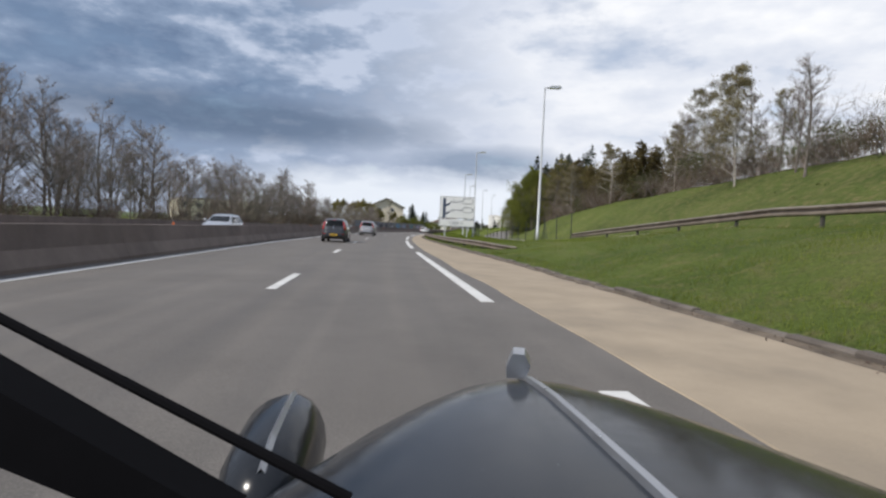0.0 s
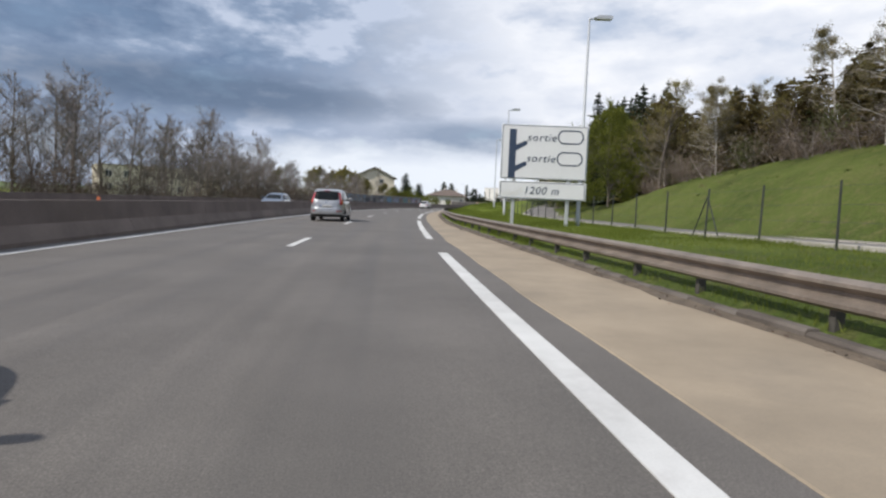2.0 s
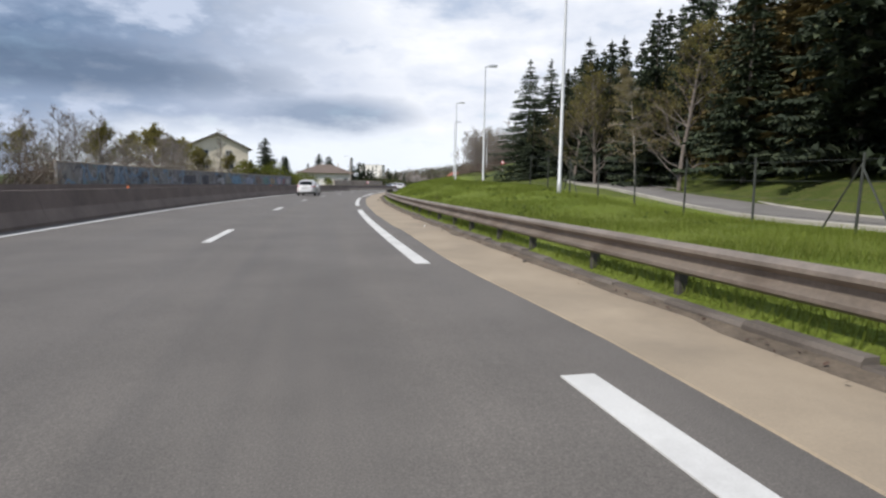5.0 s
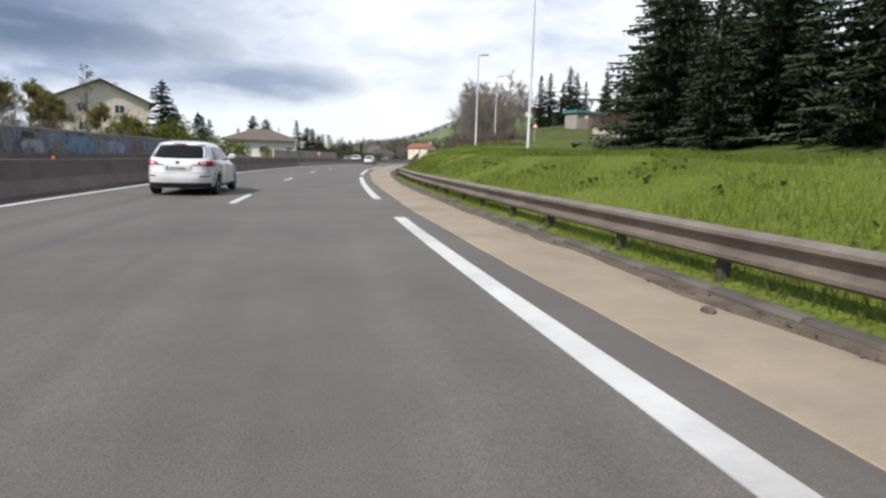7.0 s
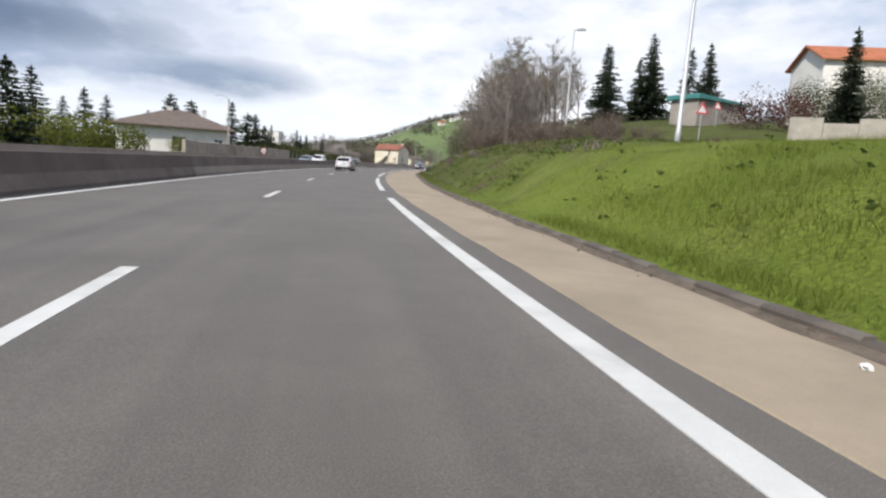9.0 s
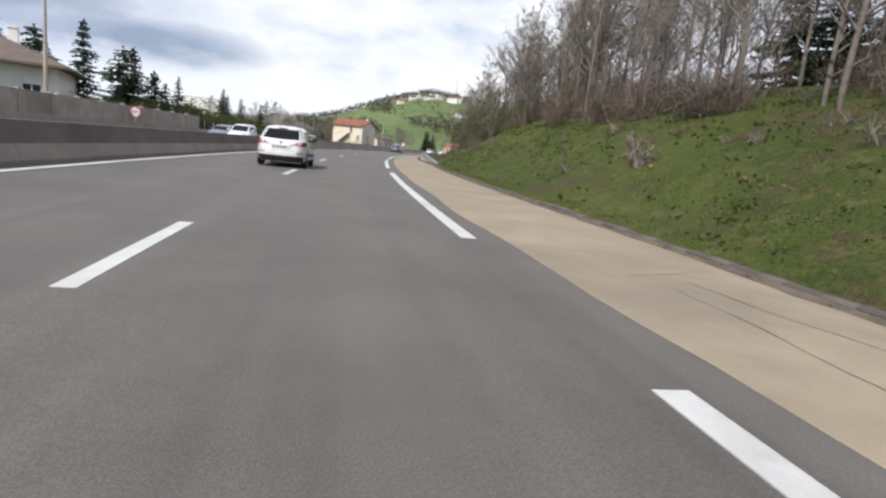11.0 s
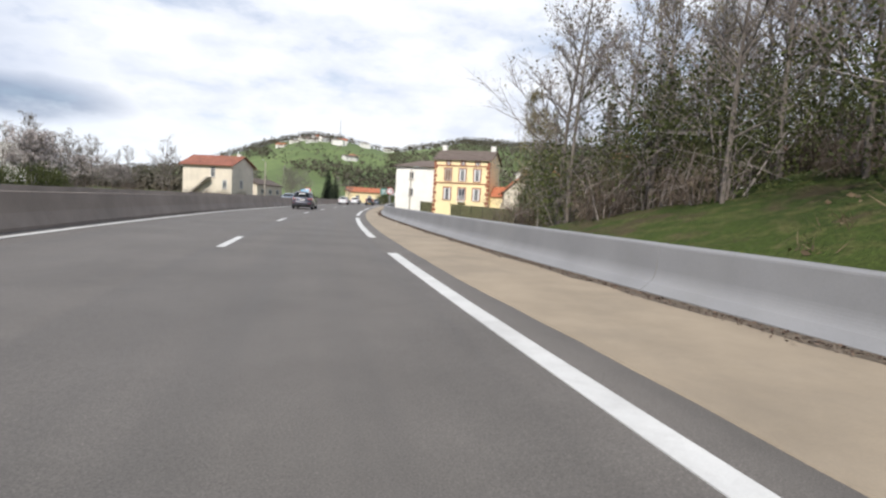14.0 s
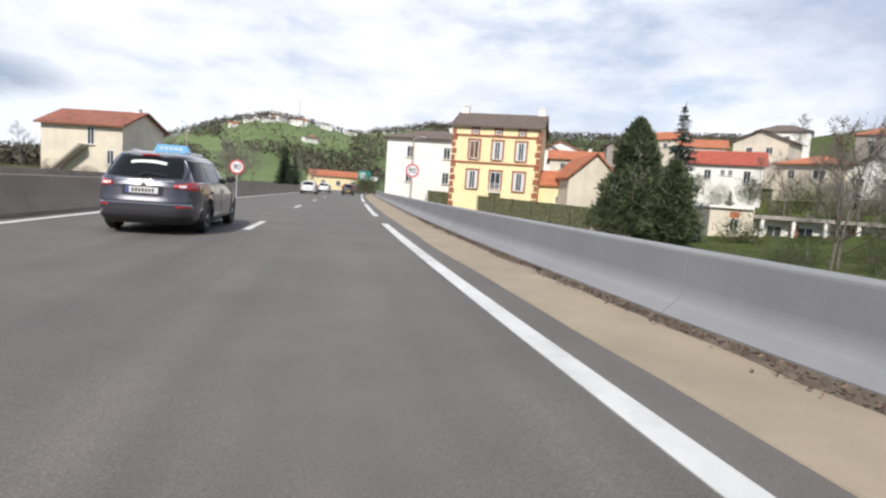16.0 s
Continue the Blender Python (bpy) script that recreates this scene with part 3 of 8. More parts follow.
def build_kerbs():
    """Low dark kerb stones with dirt, in lengths of one metre, where there is no safety barrier on the right."""
    meshes = []
    for k in range(3):
        bm = bmesh.new()
        h = (0.095, 0.11, 0.085)[k]
        prism(bm, [(0, -0.05), (0.0, h - 0.03), (0.03, h), (0.15, h), (0.15, -0.05)], -0.494, 0.494)
        me = bpy.data.meshes.new("kerb_stone")
        bm.to_mesh(me)
        bm.free()
        me.materials.append(M_KERB)
        meshes.append(me)
    rnd = random.Random(4)
    kerb = thing("kerb", "dark weathered kerb stones along the shoulder", "kerb", kind="structure")
    for a, b in ((-20, 40), (40, 160), (160, 237)):
        for s in np.arange(a, b, 1.0):
            m = stand(s + 0.5, edge_right(s + 0.5) + rnd.uniform(-0.015, 0.015), rnd.uniform(-0.03, 0.01), -math.degrees(math.atan(edge_right(s + 1) - edge_right(s))) + rnd.uniform(-1, 1))
            shared("kerb_stone", rnd.choice(meshes), kerb, m)


build_kerbs()


def build_barriers():
    """Concrete safety barriers in cast lengths with narrow joints."""
    prof = [(-8.05, -0.05), (-8.05, 0.08), (-8.20, 0.40), (-8.30, 0.84), (-8.31, 0.87), (-8.52, 0.87), (-8.53, 0.84), (-8.62, 0.30), (-8.78, 0.08), (-8.78, -0.05)]
    one = thing("barrier_median", "dark weathered concrete safety barrier between the carriageways", "barrier", kind="structure")
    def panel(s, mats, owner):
        """One cast length: a dark upper face over a paler sloped foot."""
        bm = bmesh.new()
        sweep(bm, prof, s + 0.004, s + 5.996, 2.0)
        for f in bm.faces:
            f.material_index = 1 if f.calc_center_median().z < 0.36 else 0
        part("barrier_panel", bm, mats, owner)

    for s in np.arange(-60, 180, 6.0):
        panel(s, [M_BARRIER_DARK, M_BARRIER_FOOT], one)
    two = thing("barrier_median_pale", "tan concrete safety barrier between the carriageways", "barrier", kind="structure")
    for s in np.arange(180, 420, 6.0):
        panel(s, [M_BARRIER_BROWN if s < 250 else M_BARRIER_TAN, M_BARRIER_TAN], two)
    # small orange markers on top of the wall
    amber = plain("orange_reflector", (0.55, 0.15, 0.055), 0.5)
    for k in range(9):
        bm = bmesh.new()
        prism(bm, [(-0.04, 0.0), (0.04, 0.0), (0.032, 0.085), (-0.032, 0.085)], -0.02, 0.02)
        ob = part("reflector_marker", bm, amber)
        ob.matrix_basis = stand(10.0 + 30.85 * k, -8.40, 0.87)
        tagged(ob, "small orange reflector standing on the concrete barrier", "reflector", "barrier reflectors")
    three = thing("barrier_right", "pale grey concrete parapet with a smooth sloped foot", "barrier", kind="structure")
    # a hollow curve from the sloped foot into the steep upper face, and a rounded lip
    foot = [(0.02, 0.06)] + [(0.14 + 0.11 * math.sin(k * math.pi / 16), 0.17 + 0.17 * (1 - math.cos(k * math.pi / 16)) + 0.06 * k / 8) for k in range(9)]
    prof = [(0.02, -0.95)] + foot + [(0.262, 0.69), (0.268, 0.715), (0.285, 0.73), (0.31, 0.735), (0.53, 0.735), (0.555, 0.72), (0.56, 0.70), (0.60, -0.95)]
    for s in np.arange(237.5, 420, 6.0):
        bm = bmesh.new()
        sweep(bm, prof, s + 0.008, s + 5.992, 2.0, uoff=edge_right, zoff=(lambda q: 0.0 if q > 252 else -0.55 * (252 - q) / 14.5))
        part("barrier_panel", bm, M_BARRIER_PALE, three)
    outer = thing("barrier_opposite", "dark concrete wall on the far side of the opposite carriageway", "barrier", kind="structure")
    prof = [(-18.5, -0.05), (-18.6, 0.3), (-18.72, 0.86), (-18.95, 0.86), (-19.05, -0.05)]
    for s in np.arange(-60, 420, 8.0):
        bm = bmesh.new()
        sweep(bm, prof, s + 0.01, s + 7.99, 2.67)
        part("barrier_panel", bm, M_BARRIER_DARK if s < 180 else M_BARRIER_TAN, outer)


build_barriers()


M_LITTER = leafy("leaf_litter", (0.085, 0.055, 0.042), (0.20, 0.14, 0.105), 0.95)
M_DIRT = material("gutter_dirt", (0.12, 0.095, 0.07), 0.95, spread=0.4, scale=2.5, fine=30, bump=0.8, depth=0.02)


def build_gutter():
    """A strip of earth, dead leaves and grit against the kerb and the parapet."""
    bm = bmesh.new()
    prev = None
    for s in np.arange(-15, 420, 0.5):
        w = 0.16 + 0.12 * noise.noise((s * 0.5, 0, 7)) + 0.09 * noise.noise((s * 2.1, 2, 7))
        w = max(0.03, w + ((0.04 + 0.14 * noise.noise((s * 0.9, 5, 3))) if s > 240 else 0.0))
        e = edge_right(s)
        row = [bm.verts.new(at(s, e - w, 0.013)), bm.verts.new(at(s, e - w * 0.4, 0.030)), bm.verts.new(at(s, e + 0.06, 0.05))]
        if prev:
            for k in range(2):
                bm.faces.new((prev[k], prev[k + 1], row[k + 1], row[k]))
        prev = row
    ob = part("gutter_dirt", bm, M_DIRT)
    tagged(ob, "brown strip of earth and grit along the shoulder's edge", "dirt", kind="structure")
    rnd = random.Random(2)
    vs, fs = [], []
    for _ in range(9000):
        s = rnd.uniform(-5, 310) if rnd.random() < 0.32 else rnd.uniform(238, 310)
        p = at(s, edge_right(s) - abs(rnd.gauss(0, 0.16 if s < 238 else 0.13 + 0.08 * noise.noise((s * 0.9, 5, 3)))), 0.03 + rnd.uniform(0, 0.02))
        a = rnd.uniform(0, 6.28)
        d = Vector((math.cos(a), math.sin(a), rnd.uniform(-0.3, 0.5))) * rnd.uniform(0.012, 0.03)
        e = Vector((-d.y, d.x, rnd.uniform(-0.01, 0.02))) * 0.6
        k = len(vs)
        vs += [tuple(p - d), tuple(p + e), tuple(p + d), tuple(p - e)]
        fs += [(k, k + 1, k + 2), (k, k + 2, k + 3)]
    # dead leaves blown onto the foot of the wooded bank
    for _ in range(5500):
        s = rnd.uniform(196, 250) if rnd.random() < 0.6 else rnd.gauss(238.5, 1.8)
        u = edge_right(s) + 0.3 + abs(rnd.gauss(0, 1.1))
        if abs(s - 238.5) > 3 and noise.noise((s * 0.3, u * 0.4, 5)) < -0.1:
            continue
        p = at(s, u, land(s, u) + 0.015)
        a = rnd.uniform(0, 6.28)
        d = Vector((math.cos(a), math.sin(a), rnd.uniform(-0.2, 0.6))) * rnd.uniform(0.02, 0.05)
        e = Vector((-d.y, d.x, rnd.uniform(-0.01, 0.02))) * 0.6
        k = len(vs)
        vs += [tuple(p - d), tuple(p + e), tuple(p + d), tuple(p - e)]
        fs += [(k, k + 1, k + 2), (k, k + 2, k + 3)]
    me = bpy.data.meshes.new("leaf_litter")
    me.from_pydata(vs, [], fs)
    me.materials.append(M_LITTER)
    lit = new("leaf_litter", me)
    tagged(lit, "dead brown leaves and grit in the gutter", "litter", kind="stuff")


build_gutter()


def rail_profile(u, z):
    """A W-beam: two ridges, thin steel with real thickness."""
    front = [(0.0, -0.155), (-0.02, -0.15), (-0.082, -0.115), (-0.085, -0.08), (0.0, -0.028), (0.0, 0.028), (-0.085, 0.08), (-0.082, 0.115), (-0.02, 0.15), (0.0, 0.155)]
    back = [(x + 0.012, y) for x, y in front[::-1]]
    return [(u + x, z + y) for x, y in front + back]


def build_guardrails():
    rail = thing("guardrail", "rusty galvanised steel guardrail on short posts beside the shoulder", "guardrail")
    bm0 = bmesh.new()
    prism(bm0, [(-0.05, -0.2), (0.05, -0.2), (0.05, 0.52), (-0.05, 0.52)], -0.04, 0.04)
    post = part("rail_post", bm0, M_POST, rail)
    post.matrix_basis = stand(26, edge_right(26) + 0.75, 0.05)

    def off(s):
        # the near end swings away from the road
        e = edge_right(s) + 0.24
        return e + float(np.interp(s, [16, 17, 20, 24, 31], [1.9, 1.5, 0.75, 0.25, 0.0]))

    def dip(s):
        if s < 22:
            return -0.03 * (22 - s)
        return -0.55 * max(0.0, s - 150) / 6
    for s in np.arange(17, 156, 4.0):
        bm = bmesh.new()
        sweep(bm, rail_profile(0, 0.455), s, s + 4.06, 2.03, uoff=off, zoff=dip)
        part("beam", bm, M_STEEL, rail)
        for q in (s + 0.2, s + 2):
            shared("rail_post", post.data, rail, stand(q, off(q) + 0.07, 0.05 + dip(q)))
    up = thing("guardrail_upper", "grey steel guardrail along the slip road on the bank", "guardrail")
    def upz(s):
        return land(s, 11.0) + 0.52
    for s in np.arange(-24, 28, 4.0):
        bm = bmesh.new()
        sweep(bm, rail_profile(11.0, 0.0), s, s + 4.06, 2.03, zoff=upz)
        part("beam", bm, M_STEEL, up)
        shared("rail_post", post.data, up, stand(s + 2, 11.06, land(s + 2, 11.06) - 0.05))


build_guardrails()


def build_slip_road():
    """A narrow asphalt road that climbs away from the motorway, with low pale kerbs."""
    grey = material("slip_asphalt", (0.17, 0.16, 0.15), 0.9, spread=0.14, scale=0.7, fine=60, bump=0.3, depth=0.005, stain=0.3)
    pale = material("slip_kerb", (0.36, 0.34, 0.30), 0.9, spread=0.15, scale=1.0, fine=30, bump=0.3)
    bm, left, right = bmesh.new(), bmesh.new(), bmesh.new()
    prev = None
    for s in np.arange(10, 172, 2.0):
        c = slip_centre(s)
        z = land(s, c) + 0.05
        row = [bm.verts.new(at(s, c - 2.1, z - 0.5)), bm.verts.new(at(s, c - 2.0, z)), bm.verts.new(at(s, c + 2.0, z + 0.02)), bm.verts.new(at(s, c + 2.1, z - 0.5))]
        edges = []
        for one, o in ((left, -2.12), (right, 2.0)):
            edges.append([one.verts.new(at(s, c + o + du, z + dz)) for du, dz in ((0, -0.4), (0, 0.07), (0.02, 0.09), (0.10, 0.09), (0.12, 0.07), (0.12, -0.4))])
        if prev:
            for k in range(3):
                bm.faces.new((prev[0][k], prev[0][k + 1], row[k + 1], row[k]))
            for one, was, now in zip((left, right), prev[1], edges):
                for k in range(5):
                    one.faces.new((was[k], was[k + 1], now[k + 1], now[k]))
        prev = (row, edges)
    ob = part("slip_road", bm, grey)
    tagged(ob, "narrow grey slip road beyond the verge", "road", kind="structure")
    for one in (left, right):
        part("kerb_edge", one, pale, ob, "low pale kerb")


build_slip_road()


def lamp_post(s, u, z, height, arm=1.0):
    lamp = thing("street_lamp", "tall pale grey street lamp with a flat lantern", "street lamp", "street lamps", m=stand(s, u, z, 0))
    bm = bmesh.new()
    lathe(bm, [(0.10, -0.3), (0.10, 0.5), (0.088, 0.52), (0.045, height - 0.05), (0.042, height)], 10)
    part("pole", bm, M_POLE, lamp, smooth=True)
    bm = bmesh.new()
    tube(bm, (0, 0, height - 0.05), (arm * 0.5, 0, height + 0.02), 0.04, 0.035, 8)
    part("arm", bm, M_POLE, lamp)
    bm = bmesh.new()
    prism(bm, [(-0.1, 0), (0.1, 0.10), (0.6, 0.12), (0.72, 0.05), (0.68, -0.04), (0.0, -0.06)], -0.14, 0.14)
    for v in bm.verts:
        v.co += Vector((arm * 0.3, 0, height))
    part("lantern", bm, M_POLE, lamp, "pale grey lantern head")
    return lamp


for s_, u_, z_, h_ in ((25.0, 7.8, 0.8, 9.3), (51.2, 7.0, 0.4, 9.1), (76.0, 7.3, 0.5, 9.0), (103.0, 8.3, 0.9, 9.0), (126.3, 10.0, 1.5, 9.2), (150.5, 10.0, 1.9, 9.2), (173.0, 10.4, 2.4, 8.8), (203.5, 16.0, 5.0, 8.5)):
    lamp_post(s_, u_, land(s_, u_), h_ + z_ - land(s_, u_))


# ---- trees and plants ----
M_BARK = material("bark_grey_brown", (0.16, 0.138, 0.122), 0.95, spread=0.35, scale=4, fine=25, bump=0.6, depth=0.02)
# pale grey twigs: distance haze is put into their colour
M_TWIG = leafy("bare_twigs", (0.235, 0.205, 0.19), (0.34, 0.30, 0.28), 0.9)
M_BIRCHBARK = material("birch_bark", (0.38, 0.35, 0.31), 0.8, spread=0.25, scale=5, fine=18, bump=0.3, stain=0.9, stain_color=(0.06, 0.05, 0.045))
M_BIRCHLEAF = leafy("birch_young_leaves", (0.22, 0.19, 0.10), (0.32, 0.28, 0.15), 0.8, through_light=0.45)
M_NEEDLE = leafy("dark_needles", (0.042, 0.058, 0.036), (0.075, 0.092, 0.05), 0.85, through_light=0.1)
M_CYPRESS = leafy("grey_green_cypress", (0.10, 0.125, 0.068), (0.16, 0.19, 0.10), 0.85, through_light=0.3)
M_NEEDLE_BLUE = leafy("blue_green_needles", (0.055, 0.085, 0.07), (0.09, 0.12, 0.10), 0.8, through_light=0.15)
M_LARCH = leafy("larch_needles", (0.100, 0.080, 0.032), (0.165, 0.125, 0.048), 0.85, through_light=0.15)
M_LEAF = leafy("young_spring_leaves", (0.145, 0.165, 0.030), (0.235, 0.255, 0.05), 0.7, through_light=0.5)
M_LEAF_YELLOW = leafy("yellow_green_buds", (0.17, 0.15, 0.045), (0.25, 0.22, 0.07), 0.8, through_light=0.3)
M_WEED = leafy("weed_leaves", (0.11, 0.15, 0.034), (0.18, 0.215, 0.06), 0.75, through_light=0.5)
M_DEADSTALK = leafy("dead_stalks", (0.13, 0.095, 0.06), (0.23, 0.175, 0.11), 0.95)
M_BUSH = leafy("dark_bush_leaves", (0.082, 0.098, 0.036), (0.14, 0.155, 0.056), 0.8, through_light=0.35)
M_BRUSH = leafy("brown_brushwood", (0.125, 0.095, 0.075), (0.20, 0.16, 0.125), 0.95)
M_BLOSSOM = leafy("pale_blossom", (0.42, 0.38, 0.36), (0.55, 0.50, 0.48), 0.8)
M_BLADE = leafy("grass_blades", (0.195, 0.250, 0.040), (0.29, 0.325, 0.080), 0.85, island=0.12, scale=0.15, through_light=0.6)


class Geo:
    """Vertices and faces gathered fast, then made into one mesh."""
    def __init__(self):
        self.v, self.f = [], []

    def tube(self, p0, p1, r0, r1, n=5):
        d = (p1 - p0)
        if d.length < 1e-5:
            return
        d = d.normalized()
        a = d.orthogonal().normalized()
        b = d.cross(a)
        k0 = len(self.v)
        for p, r in ((p0, r0), (p1, r1)):
            for k in range(n):
                t = 2 * math.pi * k / n
                self.v.append(p + a * (r * math.cos(t)) + b * (r * math.sin(t)))
        for k in range(n):
            j = (k + 1) % n
            self.f.append((k0 + k, k0 + j, k0 + n + j, k0 + n + k))

    def spike(self, p0, p1, r, rnd):
        """A thin twig: one long three-cornered blade."""
        d = p1 - p0
        a = d.orthogonal().normalized()
        a.rotate(Matrix.Rotation(rnd.uniform(0, 6.28), 3, d.normalized()))
        k = len(self.v)
        self.v += [p0 - a * r, p0 + a * r, p1]
        self.f.append((k, k + 1, k + 2))

    def leaf(self, p, size, rnd, flat=0.0, long=1.6):
        """A small folded leaf or clump of four corners."""
        d = Vector((rnd.gauss(0, 1), rnd.gauss(0, 1), rnd.gauss(0, 1) * (1 - flat))).normalized()
        a = d.orthogonal().normalized()
        a.rotate(Matrix.Rotation(rnd.uniform(0, 6.28), 3, d))
        k = len(self.v)
        self.v += [p - d * (size * long / 2), p + a * (size / 2), p + d * (size * long / 2), p - a * (size / 2) + d.cross(a) * size * 0.2]
        self.f += [(k, k + 1, k + 2), (k, k + 2, k + 3)]

    def mesh(self, name, mat, smooth=False):
        me = bpy.data.meshes.new(name)
        me.from_pydata([tuple(p) for p in self.v], [], self.f)
        me.materials.append(mat)
        if smooth:
            me.polygons.foreach_set("use_smooth", [True] * len(me.polygons))
        me.update()
        return me


def grow(rnd, h, wood, twigs, spread=0.5, limbs=11, start=0.3, droop=0.0, twig_r=0.014, tips=None, lean=0.04, girth=0.016, many=5):
    """A tree's skeleton: a wavering trunk, limbs, branches and fine twigs."""
    p = Vector((0, 0, -0.3))
    d = Vector((rnd.uniform(-lean, lean), rnd.uniform(-lean, lean), 1)).normalized()
    steps, r = 9, h * girth
    stations = []
    for k in range(steps):
        q = p + d * (h * 0.97 / steps)
        r1 = h * girth * (1 - (k + 1) / steps) ** 0.8 + 0.012
        wood.tube(p, q, r, r1, 7)
        stations.append((p, q, r1, k / steps))
        p, r = q, r1
        d = (d + Vector((rnd.uniform(-0.07, 0.07), rnd.uniform(-0.07, 0.07), 0.05))).normalized()
    for _ in range(limbs):
        f = start + (1 - start) * rnd.random() ** 0.8 * 0.96
        k = min(steps - 1, int(f * steps))
        a, b, rr, _f = stations[k]
        o = a.lerp(b, rnd.random())
        az = rnd.uniform(0, 6.283)
        up = rnd.uniform(0.5, 1.1) if droop == 0 else rnd.uniform(0.1, 0.7)
        bd = Vector((math.cos(az), math.sin(az), up)).normalized()
        length = h * spread * (1.05 - f) * rnd.uniform(0.7, 1.15) + 0.4
        n1 = 4
        br = min(rr * 0.6, 0.012 * length + 0.012)
        pts = [o]
        for j in range(n1):
            e = o + bd * (length / n1)
            wood.tube(o, e, br * (1 - j / n1) + 0.006, br * (1 - (j + 1) / n1) + 0.006, 3)
            o = e
            pts.append(o)
            bd = (bd + Vector((rnd.uniform(-0.2, 0.2), rnd.uniform(-0.2, 0.2), 0.12 - droop))).normalized()
        for _b in range(many):
            t = rnd.uniform(0.25, 1.0) * n1
            k = min(n1 - 1, int(t))
            o2 = pts[k].lerp(pts[k + 1], t - k)
            d2 = (bd + Vector((rnd.uniform(-0.9, 0.9), rnd.uniform(-0.9, 0.9), rnd.uniform(-0.3, 0.6) - droop))).normalized()
            l2 = length * rnd.uniform(0.25, 0.5)
            e2 = o2 + d2 * l2
            wood.tube(o2, e2, 0.012 + br * 0.25, 0.006, 3)
            for _t in range(many + 1):
                o3 = o2.lerp(e2, rnd.uniform(0.2, 1.0))
                d3 = (d2 + Vector((rnd.uniform(-1, 1), rnd.uniform(-1, 1), rnd.uniform(-0.5, 0.7) - droop * 2.5))).normalized()
                e3 = o3 + d3 * (l2 * rnd.uniform(0.4, 0.8))
                twigs.spike(o3, e3, twig_r, rnd)
                if tips is not None:
                    tips.append(e3)
                    tips.append(o3.lerp(e3, 0.5))
                for _s in range(2):
                    o4 = o3.lerp(e3, rnd.uniform(0.3, 0.95))
                    d4 = (d3 + Vector((rnd.uniform(-1, 1), rnd.uniform(-1, 1), rnd.uniform(-0.6, 0.7) - droop * 3))).normalized()
                    e4 = o4 + d4 * (l2 * rnd.uniform(0.25, 0.5))
                    twigs.spike(o4, e4, twig_r * 0.8, rnd)
                    if tips is not None:
                        tips.append(e4)


def tree_thing(name, label, wood, woodmat, crown, crownmat, m, group=""):
    ob = thing(name, label, "tree", group, m=m)
    shared("trunk", wood.mesh("trunk", woodmat, True), ob)
    shared("crown", crown.mesh("crown", crownmat), ob)
    return ob


def bare_tree(seed, h, m, label, spread=0.45, limbs=13, start=0.3, mat=None, leaves=0, leafmat=None, size=0.16, group="", name="bare_tree", bark=None, droop=0.0, girth=0.014, many=5, dome=0.0):
    rnd = random.Random(seed)
    wood, twigs, tips = Geo(), Geo(), []
    grow(rnd, h, wood, twigs, spread, limbs, start, droop, tips=tips, girth=girth, many=many, twig_r=0.010)
    ob = tree_thing(name, label, wood, bark or M_BARK, twigs, mat or M_TWIG, m, group)
    if leaves:
        lv = Geo()
        for _ in range(leaves):
            p = rnd.choice(tips)
            if dome and rnd.random() < 0.55:
                # the outer layer of the crown, in clumps
                for _try in range(4):
                    az, f = rnd.uniform(0, 6.283), rnd.random()
                    rr = dome * h * math.sin(math.pi * (0.10 + 0.86 * f)) ** 0.7 * (1.15 - 0.55 * f) * rnd.uniform(0.72, 1.06)
                    p = Vector((rr * math.cos(az), rr * math.sin(az), h * (0.06 + 0.92 * f)))
                    if noise.noise(p * 0.9 + Vector((seed, 0, 0))) > -0.12:
                        break
            lv.leaf(p + Vector((rnd.gauss(0, 0.12), rnd.gauss(0, 0.12), rnd.gauss(0, 0.12))), size * rnd.uniform(0.6, 1.3), rnd)
        shared("foliage", lv.mesh("foliage", leafmat), ob)
    return ob


